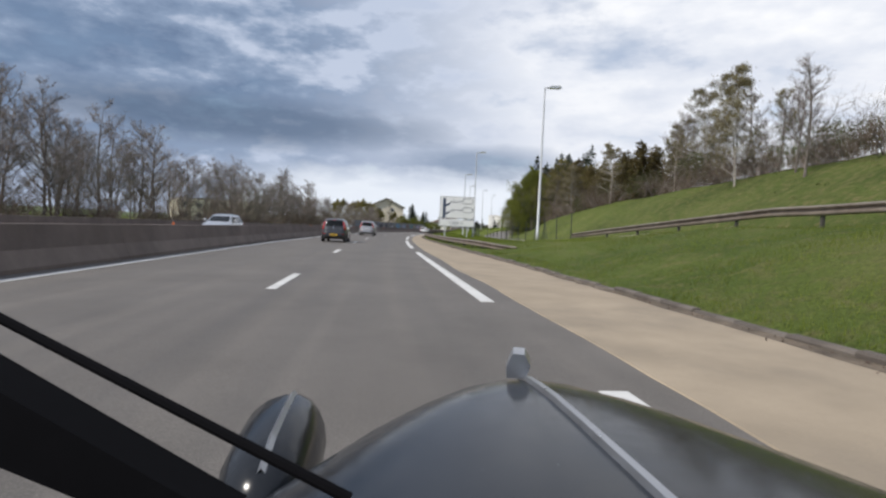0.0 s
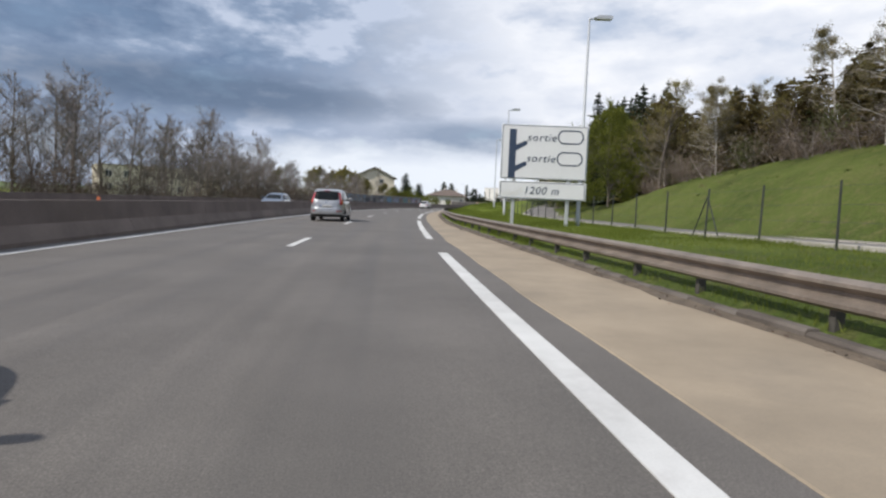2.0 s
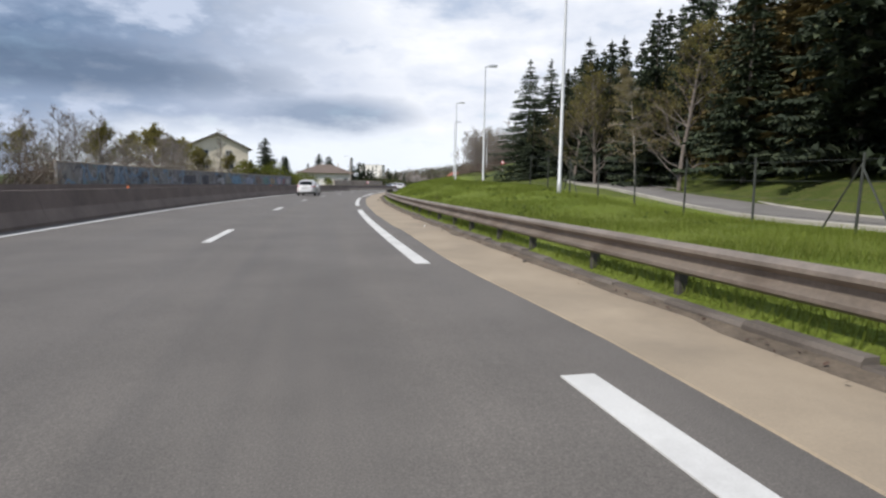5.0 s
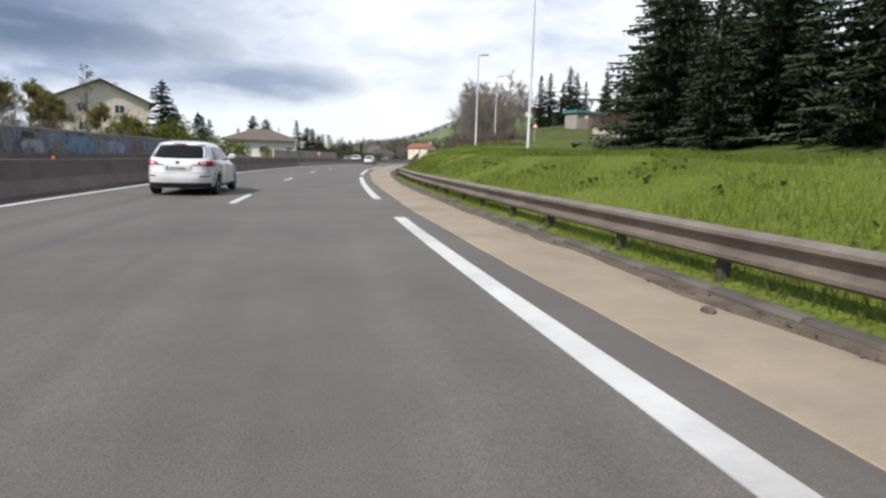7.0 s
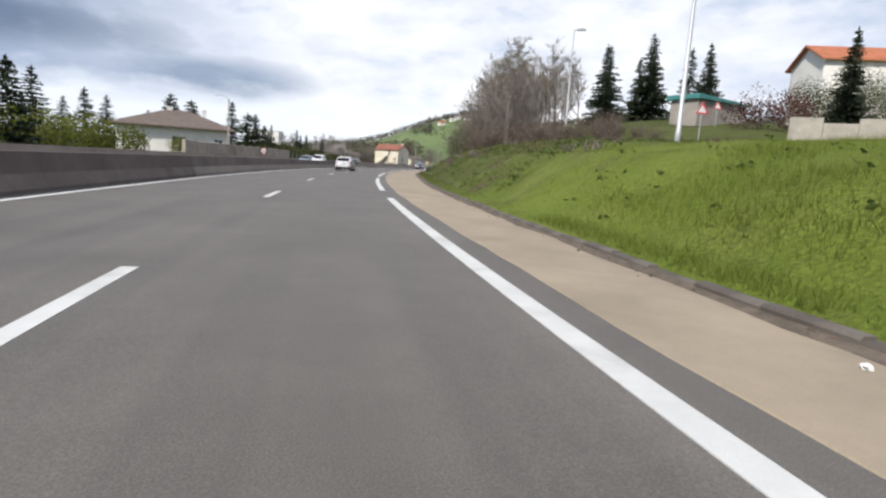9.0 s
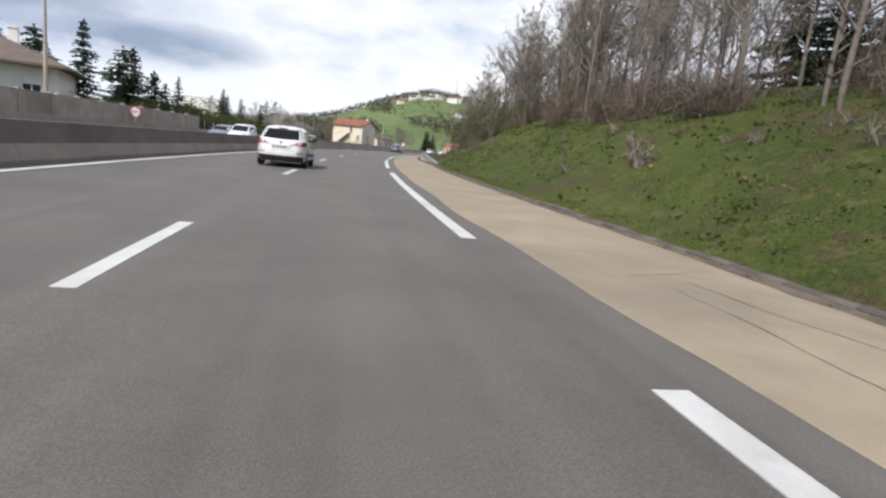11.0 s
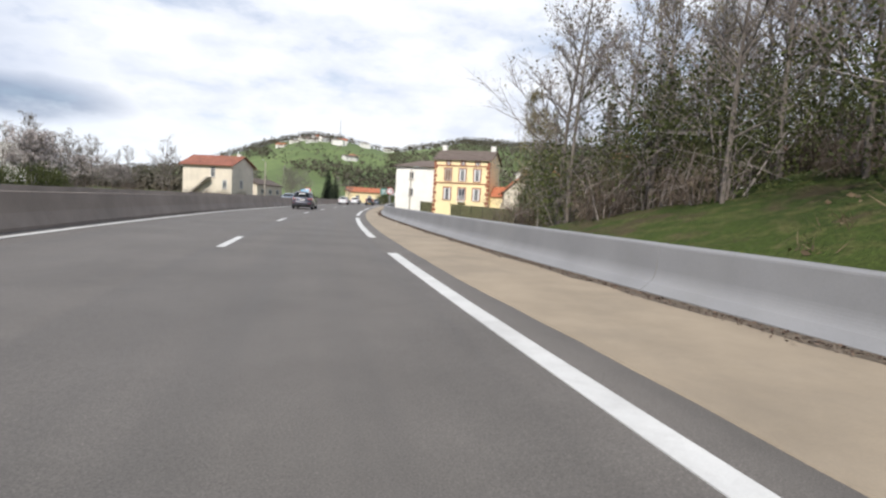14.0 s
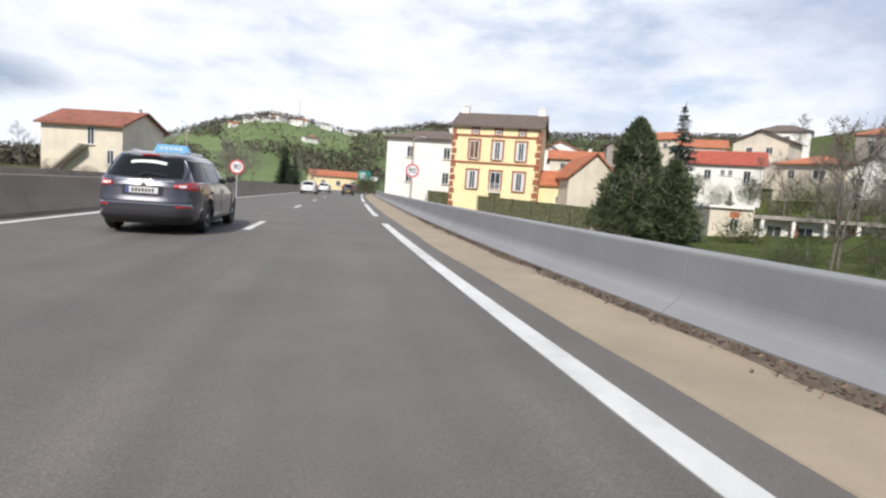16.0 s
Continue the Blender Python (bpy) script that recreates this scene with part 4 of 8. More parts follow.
def conifer(seed, h, m, label, width=0.2, mat=None, group="", base=0.06, name="conifer", blunt=0.85, fine=1.0):
    """A spruce: whorls of drooping boughs hung with needle sprays."""
    rnd = random.Random(seed)
    wood, crown = Geo(), Geo()
    wood.tube(Vector((0, 0, -0.4)), Vector((0, 0, h * 0.6)), h * 0.013, h * 0.007, 7)
    wood.tube(Vector((0, 0, h * 0.6)), Vector((0, 0, h * 0.99)), h * 0.007, 0.01, 6)
    whorls = int(13 + h * 1.4)
    for k in range(whorls):
        f = base + (1 - base) * (k + rnd.uniform(-0.3, 0.3)) / whorls
        f = min(0.985, max(base, f))
        z = h * f
        length = h * width * (1 - f) ** blunt * rnd.uniform(0.75, 1.15) + 0.12
        for j in range(int(rnd.randint(6, 9) * (1.0 if fine == 1.0 else 1.5))):
            az = rnd.uniform(0, 6.283)
            ln = length * rnd.uniform(0.65, 1.12)
            out = Vector((math.cos(az), math.sin(az), 0))
            side = Vector((-out.y, out.x, 0))
            n = max(3, int(ln * fine / 0.24))
            for i in range(n):
                t = (i + 0.6) / n
                p = Vector((0, 0, z)) + out * (ln * t) + Vector((0, 0, -0.30 * ln * t + 0.16 * ln * t * t))
                w = (0.235 + 0.34 * ln * 0.35 * (1 - 0.5 * t)) / fine ** 0.9
                for sgn in (-1, 1):
                    tip = p + side * (sgn * w * rnd.uniform(0.7, 1.2)) + out * (w * 0.6) + Vector((0, 0, -w * rnd.uniform(0.15, 0.6)))
                    k0 = len(crown.v)
                    crown.v += [p - out * w * 0.35, p + out * w * 0.35 + Vector((0, 0, 0.03)), tip]
                    crown.f.append((k0, k0 + 1, k0 + 2))
                for _q in range(1):
                    crown.leaf(p + Vector((rnd.gauss(0, 0.1), rnd.gauss(0, 0.1), rnd.uniform(-0.3, 0.02))), 0.27 * (0.6 + 0.12 * ln) / fine ** 0.7, rnd, long=2.2)
    for _ in range(12):
        crown.leaf(Vector((rnd.gauss(0, 0.04), rnd.gauss(0, 0.04), h * rnd.uniform(0.95, 1.0))), 0.16, rnd, long=2)
    return tree_thing(name, label, wood, M_BARK, crown, mat or M_NEEDLE, m, group)


def cypress(seed, h, r, m, label, mat, n=16000, name="cypress"):
    """A dense garden conifer: upright sprays packed round a hidden trunk, with an uneven outline."""
    rnd = random.Random(seed)
    wood, crown = Geo(), Geo()
    wood.tube(Vector((0, 0, -0.4)), Vector((0, 0, h * 0.9)), h * 0.016, 0.03, 7)
    for _ in range(n):
        f, az = rnd.random() ** 1.25, rnd.uniform(0, 6.283)
        bulge = 1.0 + 0.55 * noise.noise((math.cos(az) * 1.8 + seed, math.sin(az) * 1.8, f * 6.0)) + 0.25 * noise.noise((math.cos(az) * 5, math.sin(az) * 5 + seed, f * 16.0))
        rr = r * min(1.0, (1 - f) ** 0.62 * 1.12) * min(1.0, 0.72 + f * 3.0) * bulge * rnd.uniform(0.70, 1.04)
        p = Vector((rr * math.cos(az), rr * math.sin(az), h * f))
        out = Vector((math.cos(az) * 0.5 + rnd.gauss(0, 0.35), math.sin(az) * 0.5 + rnd.gauss(0, 0.35), rnd.uniform(-0.1, 1.0))).normalized()
        side = out.orthogonal().normalized()
        side.rotate(Matrix.Rotation(rnd.uniform(0, 6.28), 3, out))
        ln, w = rnd.uniform(0.25, 0.65), rnd.uniform(0.05, 0.11)
        k = len(crown.v)
        crown.v += [p - side * w, p + side * w, p + out * ln]
        crown.f.append((k, k + 1, k + 2))
    return tree_thing(name, label, wood, M_BARK, crown, mat, m)


def shrub(seed, w, h, m, label, mat, n=900, size=0.13, name="shrub", twigmat=None):
    """A rounded, uneven bush of stems and many small leaves."""
    rnd = random.Random(seed)
    wood, crown = Geo(), Geo()
    lobes = [(rnd.uniform(-0.6, 0.6) * w / 2, rnd.uniform(-0.6, 0.6) * w / 2, rnd.uniform(0.35, 0.75) * h, rnd.uniform(0.3, 0.55) * min(w, h)) for _ in range(7)]
    for x, y, z, r in lobes:
        wood.tube(Vector((x * 0.2, y * 0.2, -0.2)), Vector((x, y, z)), 0.035, 0.012, 4)
        for _ in range(5):
            e = Vector((x, y, z)) + Vector((rnd.gauss(0, 1), rnd.gauss(0, 1), rnd.gauss(0, 1))).normalized() * r * 1.15
            wood.tube(Vector((x, y, z * 0.7)), e, 0.012, 0.004, 3)
    for _ in range(n):
        x, y, z, r = rnd.choice(lobes)
        d = Vector((rnd.gauss(0, 1), rnd.gauss(0, 1), rnd.gauss(0, 1))).normalized() * r * rnd.uniform(0.55, 1.08)
        p = Vector((x, y, z)) + d
        if mat is M_BRUSH:
            # wands that rise from the ground and cross each other
            o = Vector((x + rnd.gauss(0, 0.35) * r, y + rnd.gauss(0, 0.35) * r, rnd.uniform(-0.1, 0.9) * z)) if rnd.random() < 0.7 else p
            e = o + Vector((rnd.gauss(0, 0.42), rnd.gauss(0, 0.42), rnd.uniform(0.2, 1.0))) * rnd.uniform(0.35, 0.75) * h * 0.6
            crown.spike(o, e, 0.009 if h > 1 else 0.0045, rnd)
        elif p.z > 0.02:
            crown.leaf(p, size * rnd.uniform(0.6, 1.4), rnd)
    ob = thing(name, label, "shrub", m=m)
    shared("stem_work", wood.mesh("stem_work", twigmat or M_TWIG), ob)
    shared("foliage", crown.mesh("foliage", mat), ob)
    return ob


def ground_pose(s, u, turn=0.0, scale=1.0, sink=0.05):
    return stand(s, u, land(s, u) - sink, turn, scale)


def plant_left_row():
    """The bare trees behind the opposite carriageway."""
    rnd = random.Random(11)
    kinds = [bare_tree(20 + k, 10.5 + 0.5 * k, ground_pose(26 + 9 * k, -26 - k), "leafless grey-brown tree behind the carriageway wall", 0.42 + 0.03 * (k % 3) - 0.06, 34, 0.12, group="bare trees", many=6, girth=0.0105) for k in range(4)]
    for s in np.arange(30, 150, 2.8):
        for u in (-23.5, -29):
            if rnd.random() < (0.95 if u > -25 else 0.8) and not (118 < s):
                copy_thing(rnd.choice(kinds), ground_pose(s + rnd.uniform(-1.4, 1.4), u - rnd.uniform(0, 4.5), rnd.uniform(0, 360), rnd.uniform(0.62, 1.02)))
    for s in np.arange(88, 166, 2.4):
        copy_thing(rnd.choice(kinds), ground_pose(s, -23.5 - rnd.uniform(0, 9), rnd.uniform(0, 360), rnd.uniform(0.5, 0.72)))
    for s in (120, 126, 133, 140, 147):
        copy_thing(rnd.choice(kinds), ground_pose(s, -36 - rnd.uniform(0, 8), rnd.uniform(0, 360), rnd.uniform(0.6, 0.9)))
    for s in range(4, 30, 6):
        copy_thing(rnd.choice(kinds), ground_pose(s, -27 - rnd.uniform(0, 6), rnd.uniform(0, 360), rnd.uniform(0.8, 1.0)))
    # brushwood at their feet
    b = [shrub(70 + k, 4.5, 2.4, ground_pose(32 + 10 * k, -22), "tangled brown leafless brushwood", M_BRUSH, 1100, 0.11) for k in range(2)]
    for s in np.arange(20, 165, 2.9):
        copy_thing(rnd.choice(b), ground_pose(s, -21.8 - rnd.uniform(0, 3.5), rnd.uniform(0, 360), rnd.uniform(0.8, 1.75)))
    return kinds


BARE = plant_left_row()


def plant_right_bank():
    rnd = random.Random(5)
    birches = [bare_tree(31 + k, 8.6 + k, ground_pose((31, 39)[k], (24.0, 26)[k], 40), "slender white-barked birch with sparse yellow-green buds", 0.26, 34, 0.20, M_TWIG, 8000, M_BIRCHLEAF, 0.06, "birches", "birch", M_BIRCHBARK, 0.12, 0.008) for k in range(2)]
    for s, u, k, sc in ((44, 25.5, 0, .8), (52, 22.0, 1, .72), (59, 24.6, 0, .88), (67, 21.5, 1, .76), (68.6, 22.3, 0, .8), (75, 21.0, 1, .76), (27.6, 22.0, 1, .9)):
        copy_thing(birches[k], ground_pose(s, u, rnd.uniform(0, 360), sc))
    for s, u in ((20.3, 21.6), (22.4, 22.6), (33, 26), (37, 29), (42, 28), (48, 27.5), (40, 24.5)):
        copy_thing(rnd.choice(BARE), ground_pose(s, u, rnd.uniform(0, 360), rnd.uniform(0.55, 0.78)))
    # dark undergrowth along the crest
    low = [shrub(80 + k, 4.2, 2.6, ground_pose(38 + 12 * k, 25), "dark evergreen bush on the bank", M_BUSH, 1900, 0.088) for k in range(2)]
    for s in np.arange(12, 80, 2.6):
        copy_thing(rnd.choice(low), ground_pose(s, 26 + rnd.uniform(-1.5, 3.5) - max(0, s - 45) * 0.12, rnd.uniform(0, 360), rnd.uniform(0.6, 1.1)))
    # the broad tree in young leaf, and a small one beside it
    bare_tree(41, 9.8, ground_pose(83.5, 18.6, 20), "broad tree in fresh young green leaf", 0.55, 40, 0.07, M_TWIG, 46000, M_LEAF, 0.085, name="leafing_tree", girth=0.012, many=5, dome=0.42)
    bare_tree(43, 6.5, ground_pose(91, 16.2, 70), "small tree in bright young leaf", 0.5, 22, 0.1, M_TWIG, 12000, M_LEAF, 0.08, name="leafing_tree", many=5, dome=0.40)
    bud = bare_tree(44, 9.5, ground_pose(75, 20.5, 70), "tree with reddish brown unopened buds", 0.42, 28, 0.08, M_BRUSH, 4200, M_LEAF_YELLOW, 0.075, name="budding_tree", many=5)
    for s, u, sc in ((62, 23.5, 0.55), (67, 25.0, 0.62), (72, 24.0, 0.72), (79, 22.5, 0.9), (88, 21.5, 1.0), (57, 25, 0.5)):
        copy_thing(bud, ground_pose(s, u, s * 31, sc))
    for s, u, sc in ((31, 27.5, 0.65), (38, 26.5, 0.65), (46, 26.0, 0.55), (52, 25.0, 0.5)):
        copy_thing(bud, ground_pose(s, u, s * 23, sc))
    # brown brushwood along the crest
    dry = shrub(86, 4.2, 2.3, ground_pose(34, 24.5), "brown leafless brushwood along the crest of the bank", M_BRUSH, 900, 0.10)
    for s in np.arange(12, 78, 2.5):
        copy_thing(dry, ground_pose(s, 24.2 + rnd.uniform(-1.0, 1.2) - max(0, s - 45) * 0.12, rnd.uniform(0, 360), rnd.uniform(0.7, 1.2)))
    # brown-green larches massed behind the birches
    larch = [conifer(57 + k, 8.6 + 0.8 * k, ground_pose(90 + 7 * k, 27), "larch in dull brown-green young needle", 0.30, M_LARCH, group="larches", base=0.05, name="larch", blunt=0.5) for k in range(2)]
    for s in np.arange(50, 90, 2.3):
        for u in (25.0, 29.0):
            copy_thing(rnd.choice(larch), ground_pose(s + rnd.uniform(-1, 1), u + rnd.uniform(-1.2, 1.2) - max(0, s - 70) * 0.12, rnd.uniform(0, 360), rnd.uniform(0.50, 0.72) + max(0, s - 68) * 0.006))
    for s in np.arange(76, 112, 2.2):
        copy_thing(rnd.choice(larch), ground_pose(s, 24.5 + rnd.uniform(-1.5, 4.0), rnd.uniform(0, 360), rnd.uniform(1.0, 1.4) * float(np.interp(s, [76, 86, 97], [0.66, 0.76, 1.0]))))
    # conifers
    tall = [conifer(51 + k, 12.5 + k, ground_pose((96.3, 93.5, 101)[k], (22.3, 24.5, 21)[k]), "tall dark green spruce at the edge of the wood", (0.25, 0.27, 0.30)[k], group="spruces") for k in range(3)]
    for s, u, sc in ((104, 25, 1.0), (107, 20, .82), (112, 23, .9), (116, 19.5, .8), (120, 24, .95), (125, 20, .85), (130, 23, .92), (135, 19.5, .82), (140, 22.5, .85), (145, 18.5, .75)):
        copy_thing(rnd.choice(tall), ground_pose(s, u, rnd.uniform(0, 360), sc))
    for s, u, sc in ((110, 28, 1.0), (118, 29, 1.1), (126, 29, 1.05), (134, 29, 1.1), (142, 28, 1.0), (150, 27, .95), (80, 29, .68)):
        copy_thing(rnd.choice(tall), ground_pose(s, u, rnd.uniform(0, 360), sc))
    back = conifer(55, 16.0, ground_pose(113, 33), "tall dark spruce deep in the wood", 0.27, group="spruces")
    for s, u, sc in ( (121, 33, .95), (129, 33, .98), (138, 32, .95), (146, 31, .9), (161, 30, .95), (109, 27, .8), (117, 26.5, .8), (124, 27, .82), (132, 26.5, .8), (141, 26, .8), (147, 23.5, .78), (137, 22, .72), (128, 20.5, .7)):
        copy_thing(back, ground_pose(s, u, rnd.uniform(0, 360), sc))
    for s in (109, 115, 122, 128):
        copy_thing(bud if s != 115 else birches[0], ground_pose(s, 17.5 + rnd.uniform(-0.5, 1.5), s * 40, 0.95))
    # the broad dark spruces past the mound
    for k, (s, u, h) in enumerate(((151, 19.0, 14.5), (158, 23.0, 15.5), (164, 26.5, 14.5), (150, 26, 16))):
        conifer(61 + k, h, ground_pose(s, u, 30 * k), "broad dark spruce with heavy drooping boughs", 0.36, name="spruce", base=0.03, fine=2.0)
    for s, u, sc in ((222, 29, .62), (226, 32, .68), (230, 27.6, .72), (229, 38, .8), (234, 35, .7), (219, 36, .6), (233, 42, .85)):
        copy_thing(rnd.choice(tall), ground_pose(s, u, rnd.uniform(0, 360), sc))
    return tall, low, birches


SPRUCES, BUSHES, BIRCHES = plant_right_bank()


def plant_wood():
    """The bare wood on the steep bank, thick with brushwood."""
    rnd = random.Random(8)
    kinds = [bare_tree(91 + k, 9.5 + k * 0.7, ground_pose(205 + 6 * k, 11 + k), "leafless grey wood tree with fine reddish twigs", 0.42, 24, 0.2, M_TWIG, 420, M_BIRCHLEAF, 0.075, group="wood trees", girth=0.0085, many=5) for k in range(3)]
    for s in np.arange(196, 277, 2.5):
        first = float(np.interp(s, [196, 205, 240, 262, 280], [15, 12.5, 12.0, 9.0, 9.0]))
        for j in range(4):
            u = first + j * 3.4 + rnd.uniform(-1.2, 1.2)
            if s < 206 or (s < 222 and j > 1):
                continue
            if rnd.random() < 0.9:
                copy_thing(rnd.choice(kinds), ground_pose(s + rnd.uniform(-1, 1), u, rnd.uniform(0, 360), rnd.uniform(0.7, 1.15) * (0.75 if s < 218 else 1.0)))
    brush = [shrub(101 + k, 3.6, 2.2, ground_pose(210 + 8 * k, 10.5), "tangle of brown leafless brushwood on the bank", M_BRUSH, 1200, 0.10) for k in range(3)]
    for s in np.arange(192, 277, 1.9):
        first = float(np.interp(s, [192, 205, 240, 258, 266, 284], [13.5, 11.0, 11.5, 10.0, 6.5, 7.0]))
        for j in range(3):
            if rnd.random() < 0.4:
                continue
            copy_thing(rnd.choice(brush), ground_pose(s + rnd.uniform(-1, 1), first + j * 2.6 + rnd.uniform(-1.0, 1.0), rnd.uniform(0, 360), rnd.uniform(0.45, 0.95)))
    # dead bramble and leaf heaps scattered over the open bank
    bramble = [shrub(121 + k, 1.3, 0.5, ground_pose(200 + 9 * k, 7.5), "low clump of dead brown bramble on the grass bank", M_BRUSH, 420, 0.06, "bramble") for k in range(2)]
    for _ in range(70):
        s = rnd.uniform(172, 252)
        d = 1.6 + 9.0 * rnd.random()
        if noise.noise((s * 0.12, d * 0.25, 2)) > -0.05:
            copy_thing(rnd.choice(bramble), ground_pose(s, edge_right(s) + d, rnd.uniform(0, 360), rnd.uniform(0.5, 1.3)))
    green = [shrub(111 + k, 3.8, 3.4, ground_pose(252 + 9 * k, 8.6), "bush coming into dark green leaf", M_BUSH, 3300, 0.056) for k in range(2)]
    for s, u in ((246, 9.5), (256, 8.2), (264, 8.5), (268, 10), (272, 9)):
        copy_thing(rnd.choice(green), ground_pose(s, u, rnd.uniform(0, 360), rnd.uniform(0.8, 1.3)))
    # the thick end of the wood, down to the parapet
    for s in np.arange(265, 278, 2.6):
        for u in (12.5, 16.5, 21.0):
            copy_thing(rnd.choice(green), ground_pose(s, u + rnd.uniform(-1.5, 1.5), rnd.uniform(0, 360), rnd.uniform(0.9, 1.5)))
        copy_thing(rnd.choice(kinds), ground_pose(s, 18.0 + rnd.uniform(-3, 5), rnd.uniform(0, 360), rnd.uniform(0.9, 1.2)))
    for s in np.arange(232, 266, 2.3):
        copy_thing(rnd.choice(green if rnd.random() < 0.12 else brush), ground_pose(s, 15.5 + rnd.uniform(-2.0, 4.0), rnd.uniform(0, 360), rnd.uniform(0.7, 1.2)))
    copy_thing(BIRCHES[0], ground_pose(283.6, 11.6, 10) @ Matrix.Diagonal((0.75, 0.75, 1.3, 1)))
    copy_thing(BIRCHES[1], ground_pose(286.5, 13.0, 110) @ Matrix.Diagonal((0.7, 0.7, 1.15, 1)))
    for s, u, sc in ((279.0, 14.0, 0.7), (276.0, 16.0, 0.75)):
        copy_thing(SPRUCES[int(s) % 3], ground_pose(s, u, s * 17, sc))
    # brush creeping down the bank
    for s in np.arange(231, 270, 1.7):
        copy_thing(rnd.choice(brush if rnd.random() < 0.85 else green), ground_pose(s, 12.9 + rnd.uniform(-1.6, 1.4), rnd.uniform(0, 360), rnd.uniform(0.5, 0.85)))
    for s, u, sc in ((282.0, 13.6, 0.7), (284.0, 15.5, 0.7)):
        copy_thing(kinds[int(s) % len(kinds)], ground_pose(s, u, s * 31, sc))
    return kinds, brush, green


WOODS, BRUSH, GREENS = plant_wood()


def grass_blades():
    """Blades and tufts on the verges that pass close by."""
    rnd = random.Random(3)
    g = Geo()
    for a, b, depth, dens, tall in ((-6, 40, 8.0, 110, 0.16), (40, 165, 8.5, 230, 0.24), (165, 240, 8.0, 90, 0.14)):
        for s in np.arange(a, b, 0.5):
            e = edge_right(s + 0.25)
            us = [e + 0.25 + depth * k / 12 for k in range(13)]
            zs = [land(s + 0.25, u) for u in us]
            for _ in range(int(0.5 * depth * dens)):
                d = depth * rnd.random() ** 1.2
                u, sb = e + 0.25 + d, s + rnd.uniform(0, 0.5)
                thick = noise.noise((sb * 0.5, u * 0.5, 9))
                if thick < -0.15 and rnd.random() < 0.75:
                    continue
                p = at(sb, u, float(np.interp(u, us, zs)) - 0.03)
                h = tall * rnd.uniform(0.4, 1.0) * (1 + 0.5 * thick)
                az = rnd.uniform(0, 6.28)
                side = Vector((math.cos(az), math.sin(az), 0)) * rnd.uniform(0.004, 0.010)
                lean = Vector((rnd.gauss(0, 0.35), rnd.gauss(0, 0.35), 1)).normalized() * h
                k = len(g.v)
                g.v += [p - side, p + side, p + lean]
                g.f.append((k, k + 1, k + 2))
    ob = shared("grass_blades", g.mesh("grass_blades", M_BLADE))
    tagged(ob, "fresh green blades of rough verge grass", "grass", kind="stuff")


grass_blades()


def bank_weeds():
    """Rough growth on the banks: leaf rosettes, dead stalks and tufts that break the turf."""
    rnd = random.Random(77)
    green, dead = Geo(), Geo()
    for s0, s1, d0, d1, n in ((172, 256, 0.8, 13.0, 3400), (14, 92, 12.5, 21.0, 120), (92, 168, 1.0, 8.0, 350)):
        for _ in range(n):
            s, d = rnd.uniform(s0, s1), rnd.uniform(d0, d1)
            u = edge_right(s) + d
            patch = noise.noise((s * 0.22, u * 0.3, 6.0))
            if patch < -0.1 and rnd.random() < 0.7:
                continue
            p = at(s, u, land(s, u))
            brown = noise.noise((s * 0.35, u * 0.45, 21.0)) > (0.18 if s > 170 else 0.45)
            g, r = (dead if brown else green), rnd.uniform(0.08, 0.30)
            for _k in range(rnd.randint(5, 9)):
                q = p + Vector((rnd.gauss(0, r), rnd.gauss(0, r), rnd.uniform(0.0, 0.10)))
                if brown and rnd.random() < 0.6:
                    g.spike(q, q + Vector((rnd.gauss(0, 0.16), rnd.gauss(0, 0.16), rnd.uniform(0.05, 0.30))), 0.008, rnd)
                else:
                    g.leaf(q, rnd.uniform(0.04, 0.10), rnd, flat=0.4, long=1.8)
    ob = shared("bank_weeds", green.mesh("bank_weeds", M_WEED))
    tagged(ob, "dark green weeds and rosettes in the rough turf of the banks", "weeds", kind="stuff")
    ob = shared("dead_stalks", dead.mesh("dead_stalks", M_DEADSTALK))
    tagged(ob, "brown dead stalks and leaves matted on the banks", "dead plants", kind="stuff")


bank_weeds()


# ---- vehicles ----
M_GLASS_CAR = glass_material("car_glass", (0.010, 0.012, 0.013), 0.06)
M_TYRE = material("tyre_rubber", (0.022, 0.022, 0.023), 0.85, spread=0.2, scale=8, fine=60, bump=0.2)
M_RIM = material("alloy_rim", (0.62, 0.63, 0.65), 0.35, metal=0.25, spread=0.1, bump=0.0)
M_BLACK = material("black_trim_and_shade", (0.018, 0.018, 0.019), 0.6, spread=0.2, bump=0.05)
M_REDLAMP = plain("red_lamp_glass", (0.40, 0.012, 0.015), 0.12, coat=1.0)
M_AMBER = plain("amber_lamp_glass", (0.75, 0.22, 0.03), 0.15, coat=1.0)
M_CHROME = plain("chrome", (0.75, 0.76, 0.78), 0.12, 1.0)
M_PLATE_WHITE = plain("white_plate", (0.72, 0.72, 0.70), 0.4)
M_PLATE_YELLOW = plain("yellow_plate", (0.80, 0.50, 0.03), 0.4)
M_PLATE_BLUE = plain("blue_band", (0.03, 0.08, 0.35), 0.4)
M_INK = plain("dark_marks", (0.03, 0.03, 0.035), 0.5)


def paint(name, color, metal=0.0):
    return material(name, color, 0.32, metal=metal, spread=0.06, scale=0.8, fine=3.0, bump=0.0, coat=1.0)


P_ANTHRACITE = paint("anthracite_paint", (0.035, 0.036, 0.04), 0.3)
P_GREY = paint("dark_grey_paint", (0.075, 0.075, 0.09), 0.5)
P_WHITE = paint("white_paint", (0.72, 0.73, 0.74))
P_SILVER = paint("silver_paint", (0.42, 0.43, 0.45), 0.5)
P_BLUE = paint("grey_blue_paint", (0.10, 0.13, 0.18), 0.3)


